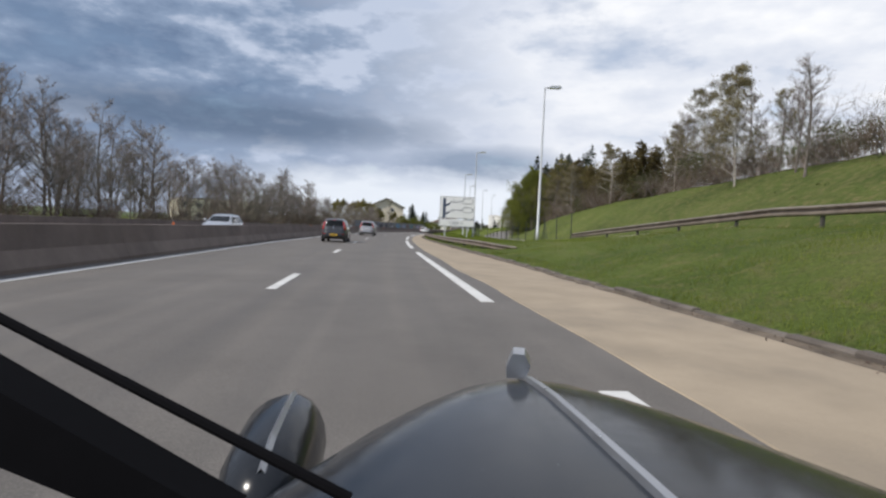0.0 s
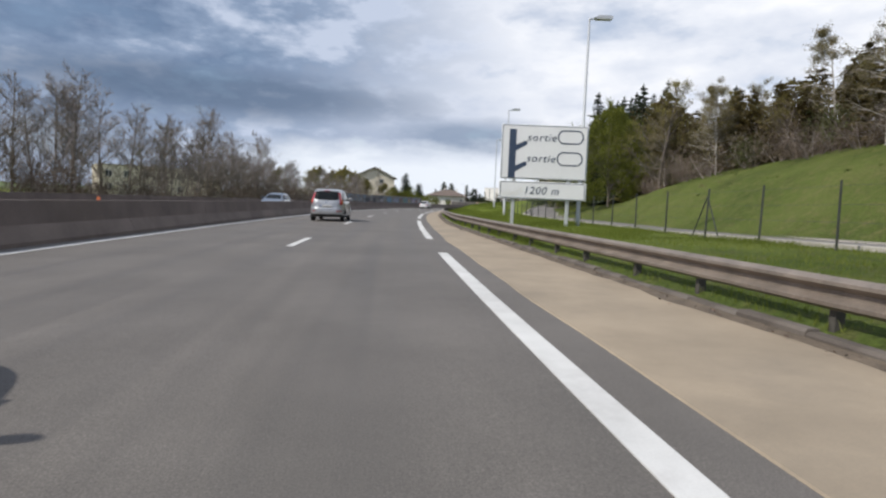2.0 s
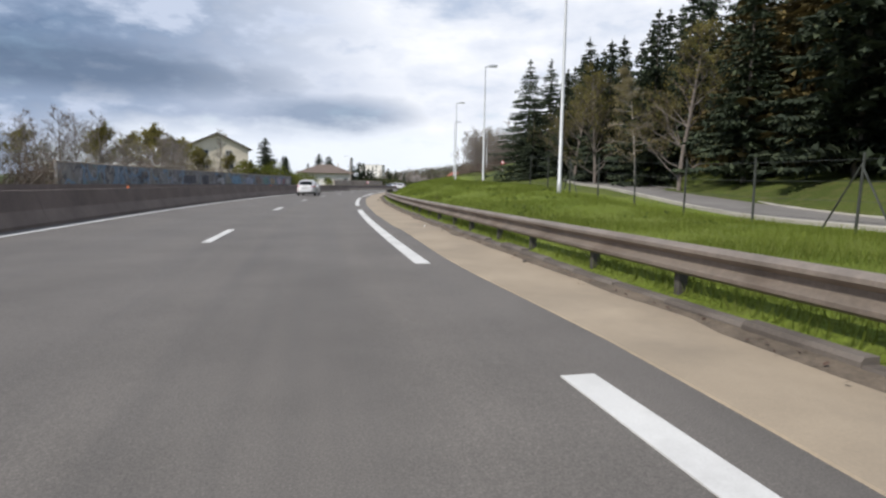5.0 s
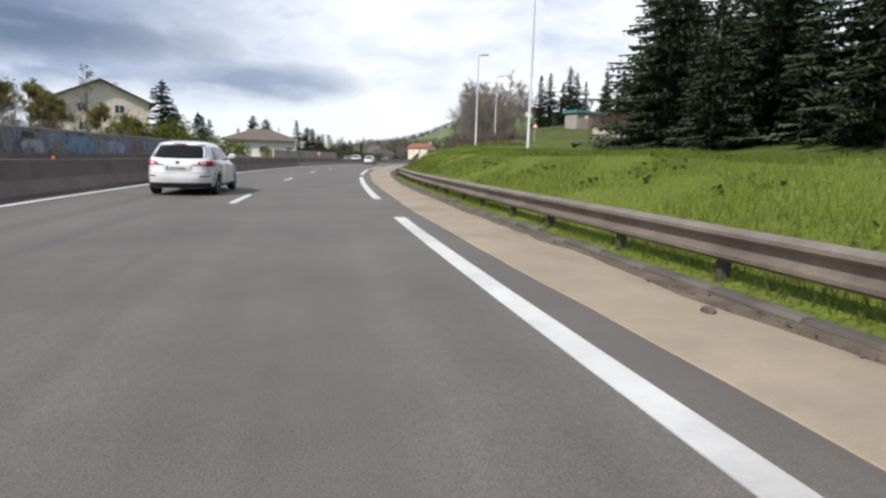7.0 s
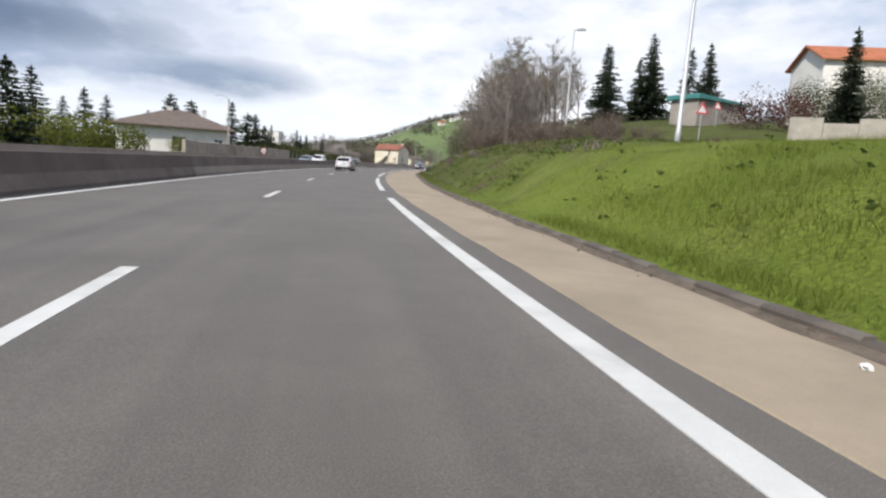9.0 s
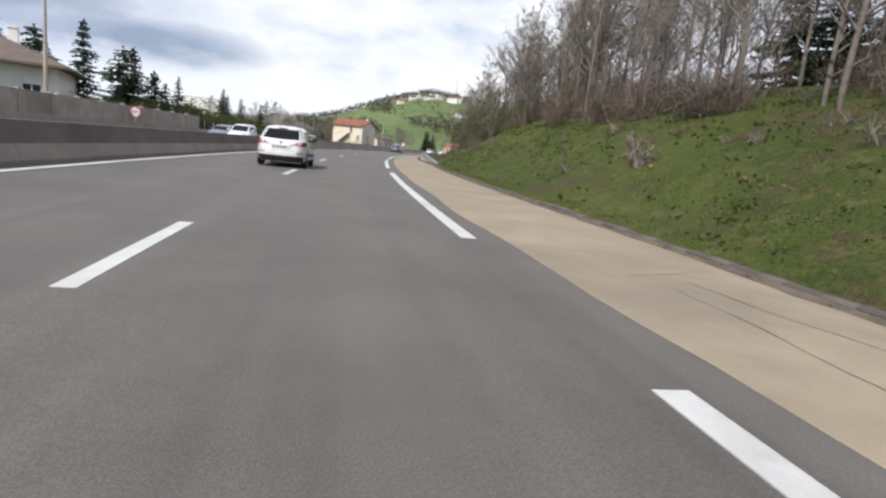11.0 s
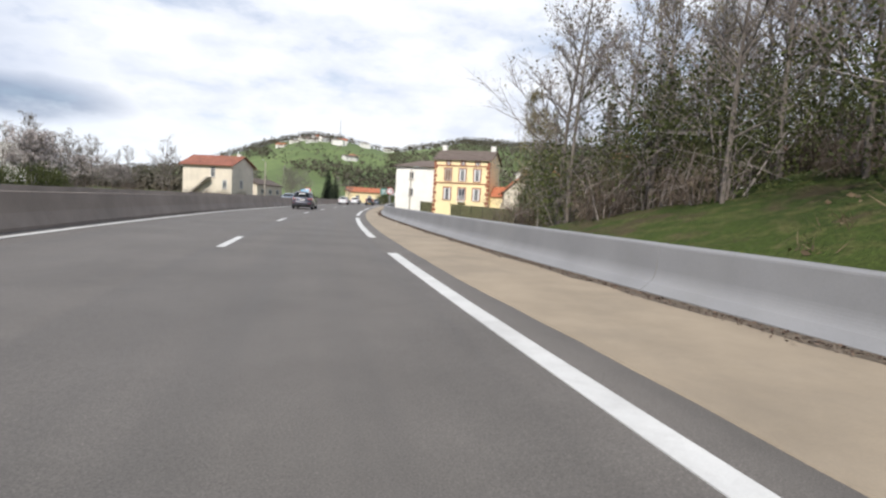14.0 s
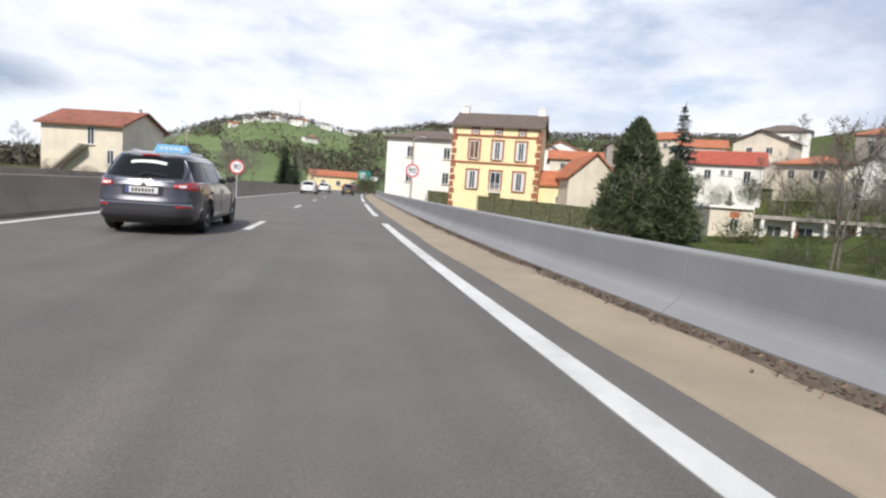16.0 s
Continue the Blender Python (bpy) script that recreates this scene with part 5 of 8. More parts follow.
def wheel_meshes(radius, width):
    bm = bmesh.new()
    r = radius
    lathe(bm, [(r * 0.66, -width / 2), (r * 0.93, -width / 2), (r, -width / 2 + 0.03), (r, width / 2 - 0.03), (r * 0.93, width / 2), (r * 0.66, width / 2)], 24, "x")
    rim = bmesh.new()
    lathe(rim, [(r * 0.67, width / 2 - 0.05), (r * 0.67, width / 2 - 0.005), (r * 0.60, width / 2 + 0.002), (r * 0.57, width / 2 - 0.03), (0.02, width / 2 - 0.035)], 24, "x")
    for k in range(6):
        m = Matrix.Rotation(k * math.pi / 3, 4, "X")
        box(rim, width / 2 - 0.035, width / 2 - 0.004, -0.032, 0.032, 0.03, r * 0.60, m)
    lathe(rim, [(0.055, width / 2 - 0.03), (0.055, width / 2), (0.03, width / 2 + 0.006)], 12, "x")
    return bm, rim


def car(name, label, m, paint_mat, shape, wheel_r=0.30, axles=(0.0, 0.0), plate="white", lamp="tall", trim=None, mirror=None, group="", sign=False, side_splits=(), rails=False, plate_z=0.46, glass=None, doors=()):
    """A car lofted from level slices: shape rows are (height, tail, nose, half width)."""
    ob = thing(name, label, "car", group, m=m)
    glass = glass or M_GLASS_CAR
    sh = np.array(shape, dtype=float)
    zs_f = np.linspace(sh[0, 0], sh[-1, 0], 160)
    soft = np.array([np.interp(zs_f, sh[:, 0], sh[:, k]) for k in range(4)])
    for _pass in range(2):
        padded = np.pad(soft, ((0, 0), (2, 2)), mode="edge")
        soft = sum(padded[:, q:q + 160] for q in range(5)) / 5
    N, TOP = 4.6, float(sh[-1, 0])

    def val(z, k):
        return float(np.interp(z, zs_f, soft[k]))

    def tail(x, z, out=0.0):
        """On the rear face, x metres from the middle."""
        w, a, b = val(z, 3), val(z, 1), val(z, 2)
        f = min(0.9995, abs(x) / w)
        return Vector((x, (a + b) / 2 - (b - a) / 2 * (1 - f ** N) ** (1 / N) - out, z))

    def nose(x, z, out=0.0):
        w, a, b = val(z, 3), val(z, 1), val(z, 2)
        f = min(0.9995, abs(x) / w)
        return Vector((x, (a + b) / 2 + (b - a) / 2 * (1 - f ** N) ** (1 / N) + out, z))

    def side(y, z, sgn, out=0.0):
        w, a, b = val(z, 3), val(z, 1), val(z, 2)
        f = min(0.9995, abs(y - (a + b) / 2) / ((b - a) / 2))
        return Vector((sgn * (w * (1 - f ** N) ** (1 / N) + out), y, z))

    def wrap(q, z, sgn, out=0.0):
        """Round the rear corner: q metres along the outline from the middle of the tail."""
        w, a, b = val(z, 3), val(z, 1), val(z, 2)
        ang = np.linspace(0.0, 1.2, 240)
        px = w * np.sin(ang) ** (2 / N)
        py = (a + b) / 2 - (b - a) / 2 * np.cos(ang) ** (2 / N)
        run = np.concatenate(([0.0], np.cumsum(np.hypot(np.diff(px), np.diff(py)))))
        x, y = float(np.interp(q, run, px)), float(np.interp(q, run, py))
        k = out / max(0.2, math.hypot(x / w, 0.35))
        return Vector((sgn * (x + k * (x / w) ** 3), y - k * (1 - (x / w) ** 6) - out * 0.3, z))

    # the shell
    levels = sorted(set(list(np.linspace(sh[0, 0], 0.86, 17)) + list(np.linspace(0.86, TOP - 0.05, 14)) + [TOP - 0.03, TOP - 0.012, TOP]))
    half_n = 64
    bm = bmesh.new()
    rows = []
    for z in levels:
        w, a, b = val(z, 3), val(z, 1), val(z, 2)
        ang = np.linspace(0, math.pi, 700)
        px = w * np.abs(np.sin(ang)) ** (2 / N)
        py = (a + b) / 2 - (b - a) / 2 * np.sign(np.cos(ang)) * np.abs(np.cos(ang)) ** (2 / N)
        run = np.concatenate(([0.0], np.cumsum(np.hypot(np.diff(px), np.diff(py)))))
        at_q = np.linspace(0, run[-1], half_n + 1)
        hx, hy = np.interp(at_q, run, px), np.interp(at_q, run, py)
        ring = [(x, y) for x, y in zip(hx, hy)] + [(-x, y) for x, y in zip(hx[-2:0:-1], hy[-2:0:-1])]
        row = []
        for x, y in ring:
            deep = 0.0
            for ya in axles:
                if math.hypot(y - ya, z - wheel_r) < wheel_r * 1.17 and abs(x) > w * 0.85:
                    deep = 0.24
            row.append(bm.verts.new((x - math.copysign(deep, x), y, z)))
        rows.append(row)
    n = len(rows[0])
    for i in range(len(rows) - 1):
        for k in range(n):
            f = bm.faces.new((rows[i][k], rows[i][(k + 1) % n], rows[i + 1][(k + 1) % n], rows[i + 1][k]))
            c = f.calc_center_median()
            # recessed arch faces are black: shade put into the body's colour
            f.material_index = 1 if any(math.hypot(c.y - ya, c.z - wheel_r) < wheel_r * 1.13 for ya in axles) and c.z < 0.9 else 0
    bm.faces.new(rows[0][::-1]).material_index = 1
    crown = bm.verts.new((0, (val(TOP, 1) + val(TOP, 2)) / 2, TOP + 0.012))
    for k in range(n):
        bm.faces.new((rows[-1][k], rows[-1][(k + 1) % n], crown))
    bmesh.ops.recalc_face_normals(bm, faces=bm.faces[:])
    part("body", bm, [paint_mat, M_BLACK], ob, smooth=True)

    def sheet(pname, fn, nu, nv, mat, lbl="", thick=0.0):
        """A patch of the outer skin: fn(f, g) for f, g from 0 to 1."""
        g = bmesh.new()
        grid = [[g.verts.new(fn(i / nu, j / nv)) for j in range(nv + 1)] for i in range(nu + 1)]
        for i in range(nu):
            for j in range(nv):
                g.faces.new((grid[i][j], grid[i][j + 1], grid[i + 1][j + 1], grid[i + 1][j]))
        bmesh.ops.recalc_face_normals(g, faces=g.faces[:])
        if thick:
            bmesh.ops.solidify(g, geom=g.faces[:], thickness=thick)
        return part(pname, g, mat, ob, lbl, smooth=True)

    def line(pname, pts, r, mat, lbl=""):
        g = bmesh.new()
        pipe(g, [p for k, p in enumerate(pts) if k == 0 or (p - pts[k - 1]).length > 1e-3], r)
        return part(pname, g, mat, ob, lbl)

    belt, roof = 0.90 + (TOP - 1.45) * 0.5, TOP - 0.10
    z0, z1 = belt + 0.075, roof - 0.035
    tall = lamp == "tall"
    # tail window with rounded lower corners
    def rear_pane(f, g):
        z = z0 + (z1 - z0) * g
        e = 2 * f - 1
        wide = val(z, 3) * (0.78 if tall else 0.86) * (1 - 0.10 * (1 - g) ** 3)
        return tail(e * wide, z + 0.02 * e * e * (1 - g), 0.006)
    sheet("rear_window", rear_pane, 14, 8, glass)
    sheet("windscreen", lambda f, g: nose((2 * f - 1) * val(z0 + (z1 - z0) * g, 3) * 0.86, z0 + (z1 - z0) * g, 0.006), 12, 6, glass)
    for sgn in (-1, 1):
        for a, b, s0, s1 in side_splits:
            sheet("side_window", lambda f, g: side(a + s0 * g + (b + s1 * g - a - s0 * g) * f, z0 - 0.03 + (z1 - z0 + 0.015) * g, sgn, 0.006), 8, 5, glass)
        for yd in doors:
            line("door_seam", [side(yd, z, sgn, 0.001) for z in np.linspace(0.32, belt - 0.02, 9)], 0.005, M_BLACK)
            h0 = side(yd + 0.10, belt - 0.14, sgn, 0.012)
            g = bmesh.new()
            box(g, h0.x - 0.02, h0.x + 0.02, h0.y, h0.y + 0.17, h0.z - 0.02, h0.z + 0.018, bevel=0.009)
            part("door_handle", g, M_BLACK if trim == "black" else paint_mat, ob)
        if trim == "black":
            sheet("rub_strip", lambda f, g: side(axles[0] + wheel_r * 1.5 + (axles[1] - axles[0] - wheel_r * 3.0) * f, 0.40 + 0.10 * g, sgn, 0.012), 10, 2, M_BLACK, thick=0.01)
        line("sill_strip", [side(y, 0.27, sgn, 0.002) for y in np.linspace(axles[0] + wheel_r * 1.25, axles[1] - wheel_r * 1.25, 10)], 0.018, M_BLACK)
        # tail lamps wrap round the corner
        if tall:
            def lamp_at(f, g):
                z = belt - 0.13 + (z1 - belt + 0.10) * g
                w = val(z, 3)
                q0 = w * (0.80 + 0.02 * g)
                return wrap(q0 + (w * 1.04 + 0.10 * (1 - 0.6 * g) * math.sin(math.pi * min(1, g + 0.25)) - q0) * f, z, sgn, 0.012)
        else:
            def lamp_at(f, g):
                w = val(belt - 0.05, 3)
                zc = belt - 0.045 + 0.015 * f
                hh = 0.028 + 0.055 * min(1.0, f * 1.8)
                return wrap(w * 0.56 + (w * 0.44 + 0.26) * f, zc + hh * (2 * g - 1), sgn, 0.012)
        sheet("tail_lamp", lamp_at, 10, 6, M_REDLAMP, "red tail lamp", 0.01)
        if tall:
            sheet("indicator", lambda f, g: lamp_at(0.45 + 0.4 * f, 0.16 + 0.16 * g) + Vector((0, -0.006, 0)), 3, 2, M_AMBER, "amber indicator")
        else:
            sheet("reversing_lamp", lambda f, g: lamp_at(0.12 + 0.22 * f, 0.30 + 0.4 * g) + Vector((0, -0.006, 0)), 3, 2, M_PLATE_WHITE, "clear reversing lamp")
        w5 = val(0.5, 3)
        sheet("reflector", lambda f, g: tail(sgn * w5 * (0.60 + 0.26 * f), 0.50 + 0.035 * g, 0.008), 5, 1, M_REDLAMP, thick=0.008)
        # door mirror on a short stalk
        ym = val(z0, 2) - 0.52
        p = side(ym, z0 + 0.02, sgn)
        g = bmesh.new()
        bmesh.ops.create_icosphere(g, subdivisions=2, radius=0.1)
        for v in g.verts:
            v.co = Vector((v.co.x * 1.05, v.co.y * 0.75 if v.co.y > 0 else v.co.y * 0.3, v.co.z * 0.85)) + Vector((p.x + sgn * 0.13, p.y, p.z + 0.06))
        tube(g, (p.x - sgn * 0.02, p.y, p.z), (p.x + sgn * 0.1, p.y, p.z + 0.02), 0.025, n=6)
        part("door_mirror", g, mirror or paint_mat, ob, smooth=True)
        sheet("headlight", lambda f, g: nose(sgn * val(0.66, 3) * (0.55 + 0.42 * f), 0.60 + 0.13 * g, 0.008), 5, 3, M_CHROME, "clear headlight")
    # wheels in their arches, with a turned lip
    tyre, rim = wheel_meshes(wheel_r, 0.19)
    first = None
    for y in axles:
        for sgn in (-1, 1):
            w = abs(side(y, wheel_r + 0.15, sgn).x)
            pm = Matrix.Translation((sgn * (w - 0.115), y, wheel_r)) @ (Matrix.Identity(4) if sgn > 0 else Matrix.Rotation(math.pi, 4, "Z"))
            if first is None:
                t0 = part("wheel", tyre, M_TYRE, ob)
                r0 = part("rim", rim, M_RIM, t0)
                first = (t0.data, r0.data)
                t0.matrix_basis = pm
            else:
                t0 = shared("wheel", first[0], ob, pm)
                shared("rim", first[1], t0)
            sheet("wheel_arch", lambda f, g: side(y + wheel_r * (1.07 + 0.20 * g) * math.cos(-0.5 + (math.pi + 1.0) * f), max(sh[0, 0] + 0.02, wheel_r + wheel_r * (1.07 + 0.20 * g) * math.sin(-0.5 + (math.pi + 1.0) * f)), sgn, 0.010 + 0.012 * (1 - g)), 22, 2, paint_mat)
    # dark lower bumper, plate in a recess, seams of the tailgate
    w0 = val(0.32, 3)
    sheet("rear_bumper", lambda f, g: wrap(abs(2 * f - 1) * w0 * 1.02, sh[0, 0] + 0.01 + (0.13 if trim != "black" else 0.20) * g, 1 if f > 0.5 else -1, 0.010), 24, 3, M_BLACK, "black lower bumper")
    pz = plate_z
    y0 = min(tail(0.0, z).y for z in (pz, pz + 0.055, pz + 0.11))
    g = bmesh.new()
    box(g, -0.33, 0.33, y0 - 0.012, y0 + 0.03, pz - 0.035, pz + 0.145, bevel=0.008)
    part("plate_recess", g, M_BLACK if plate == "yellow" else paint_mat, ob)
    g = bmesh.new()
    box(g, -0.26, 0.26, y0 - 0.026, y0 - 0.013, pz, pz + 0.11, bevel=0.003)
    pl = part("number_plate", g, M_PLATE_YELLOW if plate == "yellow" else M_PLATE_WHITE, ob)
    g = bmesh.new()
    box(g, -0.255, -0.215, y0 - 0.030, y0 - 0.024, pz + 0.004, pz + 0.106)
    part("plate_band", g, M_PLATE_BLUE, pl)
    g = bmesh.new()
    for k in range(7):
        x = -0.17 + k * 0.055
        box(g, x, x + 0.034, y0 - 0.030, y0 - 0.024, pz + 0.025, pz + 0.085)
    part("plate_marks", g, M_INK, pl)
    zb = 0.60
    line("bumper_seam", [wrap(abs(q), zb, 1 if q > 0 else -1, 0.002) for q in np.linspace(-w0 * 1.0, w0 * 1.0, 24)], 0.005, M_BLACK)
    for sgn in (-1, 1):
        line("tailgate_seam", [tail(sgn * val(z, 3) * (0.79 if tall else 0.90 if z > belt else 0.80), z, 0.003) for z in np.linspace(zb, z1, 10)], 0.005, M_BLACK)
    g = bmesh.new()
    ts = tail(0.0, z1 + 0.03)
    sheet("spoiler", lambda f, g2: tail((2 * f - 1) * val(z1 + 0.045, 3) * 0.86, z1 + 0.015 + 0.05 * g2, 0.03 + 0.05 * g2), 10, 2, paint_mat, thick=0.025)
    g = bmesh.new()
    box(g, -0.15, 0.15, ts.y - 0.085, ts.y - 0.05, z1 + 0.030, z1 + 0.055, bevel=0.006)
    part("brake_light", g, M_REDLAMP, ob, "high red brake light")
    g = bmesh.new()
    bt = tail(0.0, belt - 0.03)
    lathe(g, [(0.045, 0.0), (0.05, 0.008), (0.03, 0.014)], 12, m=Matrix.Translation((0, bt.y - 0.002, belt - 0.03)) @ Matrix.Rotation(math.pi / 2, 4, "X"))
    part("badge", g, M_CHROME, ob, "small chrome badge")
    for sgn in (-1, 1):
        g = bmesh.new()
        for k in range(4):
            c = tail(sgn * (0.36 + 0.045 * k), belt - 0.10, 0.004)
            box(g, c.x - 0.015, c.x + 0.015, c.y - 0.004, c.y + 0.004, c.z, c.z + 0.028)
        part("badge_marks", g, M_CHROME, ob)
    line("rear_wiper", [tail(-0.10, z0 + 0.03, 0.03), tail(0.02, z0 + 0.09, 0.035), tail(0.36, z0 + 0.055, 0.025)], 0.012, M_BLACK)
    if rails:
        sheet("tailgate_strip", lambda f, g2: tail((2 * f - 1) * 0.5, belt + 0.015 + 0.035 * g2, 0.012), 12, 1, M_CHROME, "chrome tailgate strip", 0.012)
        line("bumper_strip", [wrap(abs(q), 0.56, 1 if q > 0 else -1, 0.006) for q in np.linspace(-w0 * 0.98, w0 * 0.98, 24)], 0.008, M_CHROME, "thin chrome bumper strip")
        sheet("sticker", lambda f, g2: tail(-0.30 + 0.60 * f, z1 - 0.13 + 0.05 * g2 + 0.03 * (1 - (2 * f - 1) ** 2), 0.012), 12, 1, M_PLATE_WHITE, "white lettering band on the glass")
        for sgn in (-1, 1):
            a, b = side_splits[0][0] - 0.03, side_splits[-1][1] + 0.02
            low = [side(a + (b - a) * k / 14, z0 - 0.045, sgn, 0.008) for k in range(15)]
            s0, s1 = side_splits[0][2], side_splits[-1][3]
            high = [side(a + s0 + (b + s1 - a - s0) * k / 12, z1 - 0.01, sgn, 0.010) for k in range(13)]
            line("window_strip", [high[-1]] + high[::-1] + [low[0]] + low, 0.011, M_CHROME, "chrome strip round the side windows")
            line("roof_rail", [side(y, TOP - 0.035, sgn, -0.02) + Vector((0, 0, 0.045)) for y in np.linspace(val(TOP - 0.05, 1) + 0.25, val(TOP - 0.05, 2) - 0.15, 8)], 0.015, M_CHROME)
    if sign:
        yc = val(TOP, 2) - 0.45
        g = bmesh.new()
        prism(g, [(-0.34, 0), (0.34, 0), (0.27, 0.15), (-0.27, 0.15)], -0.09, 0.09)
        for v in g.verts:
            v.co += Vector((0.05, yc, TOP + 0.02))
        sg = part("roof_sign", g, plain("sign_blue", (0.20, 0.50, 0.78), 0.4), ob, "pale blue taxi roof sign")
        g = bmesh.new()
        for k in range(5):
            box(g, -0.17 + k * 0.09, -0.11 + k * 0.09, yc - 0.098, yc - 0.088, TOP + 0.07, TOP + 0.12)
        part("sign_marks", g, M_PLATE_WHITE, sg)
    return ob


# rows: height, tail, nose, half width
HATCH = [(0.20, -1.60, 1.60, 0.74), (0.28, -1.67, 1.68, 0.80), (0.45, -1.715, 1.72, 0.815), (0.60, -1.70, 1.70, 0.82), (0.66, -1.665, 1.66, 0.82), (0.74, -1.645, 1.52, 0.815), (0.82, -1.63, 1.30, 0.805), (0.90, -1.605, 1.02, 0.79), (1.00, -1.57, 0.84, 0.765), (1.15, -1.505, 0.62, 0.72), (1.30, -1.43, 0.38, 0.67), (1.38, -1.37, 0.22, 0.63), (1.425, -1.28, 0.08, 0.58), (1.45, -1.12, -0.10, 0.50), (1.465, -0.90, -0.35, 0.36)]
COMPACT = [(0.20, -2.02, 2.02, 0.80), (0.28, -2.09, 2.10, 0.865), (0.45, -2.135, 2.14, 0.885), (0.58, -2.125, 2.12, 0.89), (0.64, -2.09, 2.06, 0.89), (0.74, -2.07, 1.90, 0.885), (0.82, -2.055, 1.62, 0.875), (0.90, -2.03, 1.24, 0.855), (0.99, -1.94, 1.02, 0.82), (1.14, -1.80, 0.74, 0.755), (1.27, -1.67, 0.48, 0.69), (1.35, -1.56, 0.30, 0.645), (1.39, -1.44, 0.14, 0.59), (1.42, -1.24, -0.06, 0.50), (1.435, -0.95, -0.35, 0.34)]
MINIVAN = [(0.22, -1.94, 1.94, 0.79), (0.30, -2.01, 2.02, 0.855), (0.46, -2.05, 2.06, 0.87), (0.62, -2.04, 2.04, 0.875), (0.68, -2.00, 1.98, 0.875), (0.80, -1.98, 1.80, 0.87), (0.92, -1.96, 1.42, 0.86), (1.02, -1.93, 1.14, 0.84), (1.20, -1.86, 0.86, 0.79), (1.38, -1.78, 0.56, 0.735), (1.50, -1.70, 0.34, 0.69), (1.56, -1.60, 0.18, 0.64), (1.60, -1.42, -0.04, 0.55), (1.62, -1.10, -0.36, 0.38)]
ESTATE = [(0.20, -2.32, 2.32, 0.83), (0.28, -2.40, 2.40, 0.90), (0.45, -2.45, 2.45, 0.92), (0.60, -2.44, 2.42, 0.925), (0.66, -2.405, 2.36, 0.925), (0.78, -2.38, 2.16, 0.92), (0.88, -2.36, 1.72, 0.905), (0.96, -2.32, 1.34, 0.885), (1.06, -2.24, 1.10, 0.845), (1.22, -2.10, 0.80, 0.78), (1.36, -1.97, 0.50, 0.715), (1.44, -1.86, 0.30, 0.67), (1.48, -1.72, 0.12, 0.61), (1.51, -1.48, -0.12, 0.52), (1.525, -1.12, -0.45, 0.36)]

HATCH_WIN = ((-1.30, -0.66, 0.16, 0.0), (-0.58, 0.62, 0.0, -0.46))
COMPACT_WIN = ((-1.60, -1.14, 0.34, 0.0), (-1.08, -0.22, 0.02, 0.0), (-0.14, 0.84, 0.0, -0.56))
ESTATE_WIN = ((-2.02, -1.30, 0.20, 0.0), (-1.22, -0.28, 0.0, 0.0), (-0.20, 0.90, 0.0, -0.62))
HATCH_DOORS, COMPACT_DOORS, ESTATE_DOORS = (-0.62, 0.72), (-1.11, -0.18, 0.94), (-1.26, -0.24, 1.0)


def hatchback(lb, m, pt, **more):
    return car("hatchback", lb, m, pt, HATCH, 0.285, (-1.15, 1.19), "yellow", "tall", side_splits=HATCH_WIN, doors=HATCH_DOORS, plate_z=0.40, **more)


def compact(name, lb, m, pt, **more):
    return car(name, lb, m, pt, COMPACT, 0.315, (-1.28, 1.32), "white", "wide", side_splits=COMPACT_WIN, doors=COMPACT_DOORS, plate_z=0.66, **more)


hatchback("dark anthracite small hatchback with a yellow number plate", stand(28.05, -4.74, 0.012, -1), P_ANTHRACITE, mirror=P_SILVER)
compact("compact_car", "white compact hatchback with a black lower bumper", stand(134.6, -5.16, 0.012), P_WHITE)
compact("family_car", "white family hatchback with dark tinted rear window", stand(213.8, -4.1, 0.012), P_WHITE, trim="black", mirror=M_BLACK)
car("estate_car", "dark grey estate car with a pale blue taxi roof sign", stand(299.5, -4.95, 0.012), P_GREY, ESTATE, 0.335, (-1.36, 1.40), "white", "wide", mirror=M_BLACK, sign=True, side_splits=ESTATE_WIN, rails=True, doors=ESTATE_DOORS, plate_z=0.74)
car("minivan", "silver compact minivan with dark windows", stand(56.5, -4.7, 0.012), P_SILVER, MINIVAN, 0.31, (-1.25, 1.27), "white", "tall", side_splits=COMPACT_WIN, doors=COMPACT_DOORS, plate_z=0.70)
compact("compact_car", "white compact hatchback far ahead", stand(352, -5.9, 0.012), P_WHITE)
compact("compact_car", "white compact hatchback in the line of traffic", stand(372, -5.5, 0.012), P_WHITE)
hatchback("dark grey small hatchback ahead in the slow lane", stand(362, -1.8, 0.012), P_ANTHRACITE)
compact("compact_car", "dark blue-grey car ahead in the slow lane", stand(392, -1.8, 0.012), P_BLUE)
for s_, u_, p_, lb_ in ((27.0, -11.6, P_SILVER, "silver car on the opposite carriageway"), (72.0, -11.6, P_BLUE, "grey-blue car on the opposite carriageway"), (246.0, -15.6, P_BLUE, "dark car on the opposite carriageway"), (264.0, -11.6, P_BLUE, "dull blue car on the opposite carriageway"), (330.0, -11.6, P_BLUE, "blue car on the opposite carriageway")):
    compact("oncoming_car", lb_, stand(s_, u_, 0.006, 180), p_)
car("van", "white van on the opposite carriageway", stand(239.0, -11.8, 0.006, 180), P_WHITE, MINIVAN, 0.31, (-1.25, 1.27), "white", "tall", side_splits=COMPACT_WIN, doors=COMPACT_DOORS)


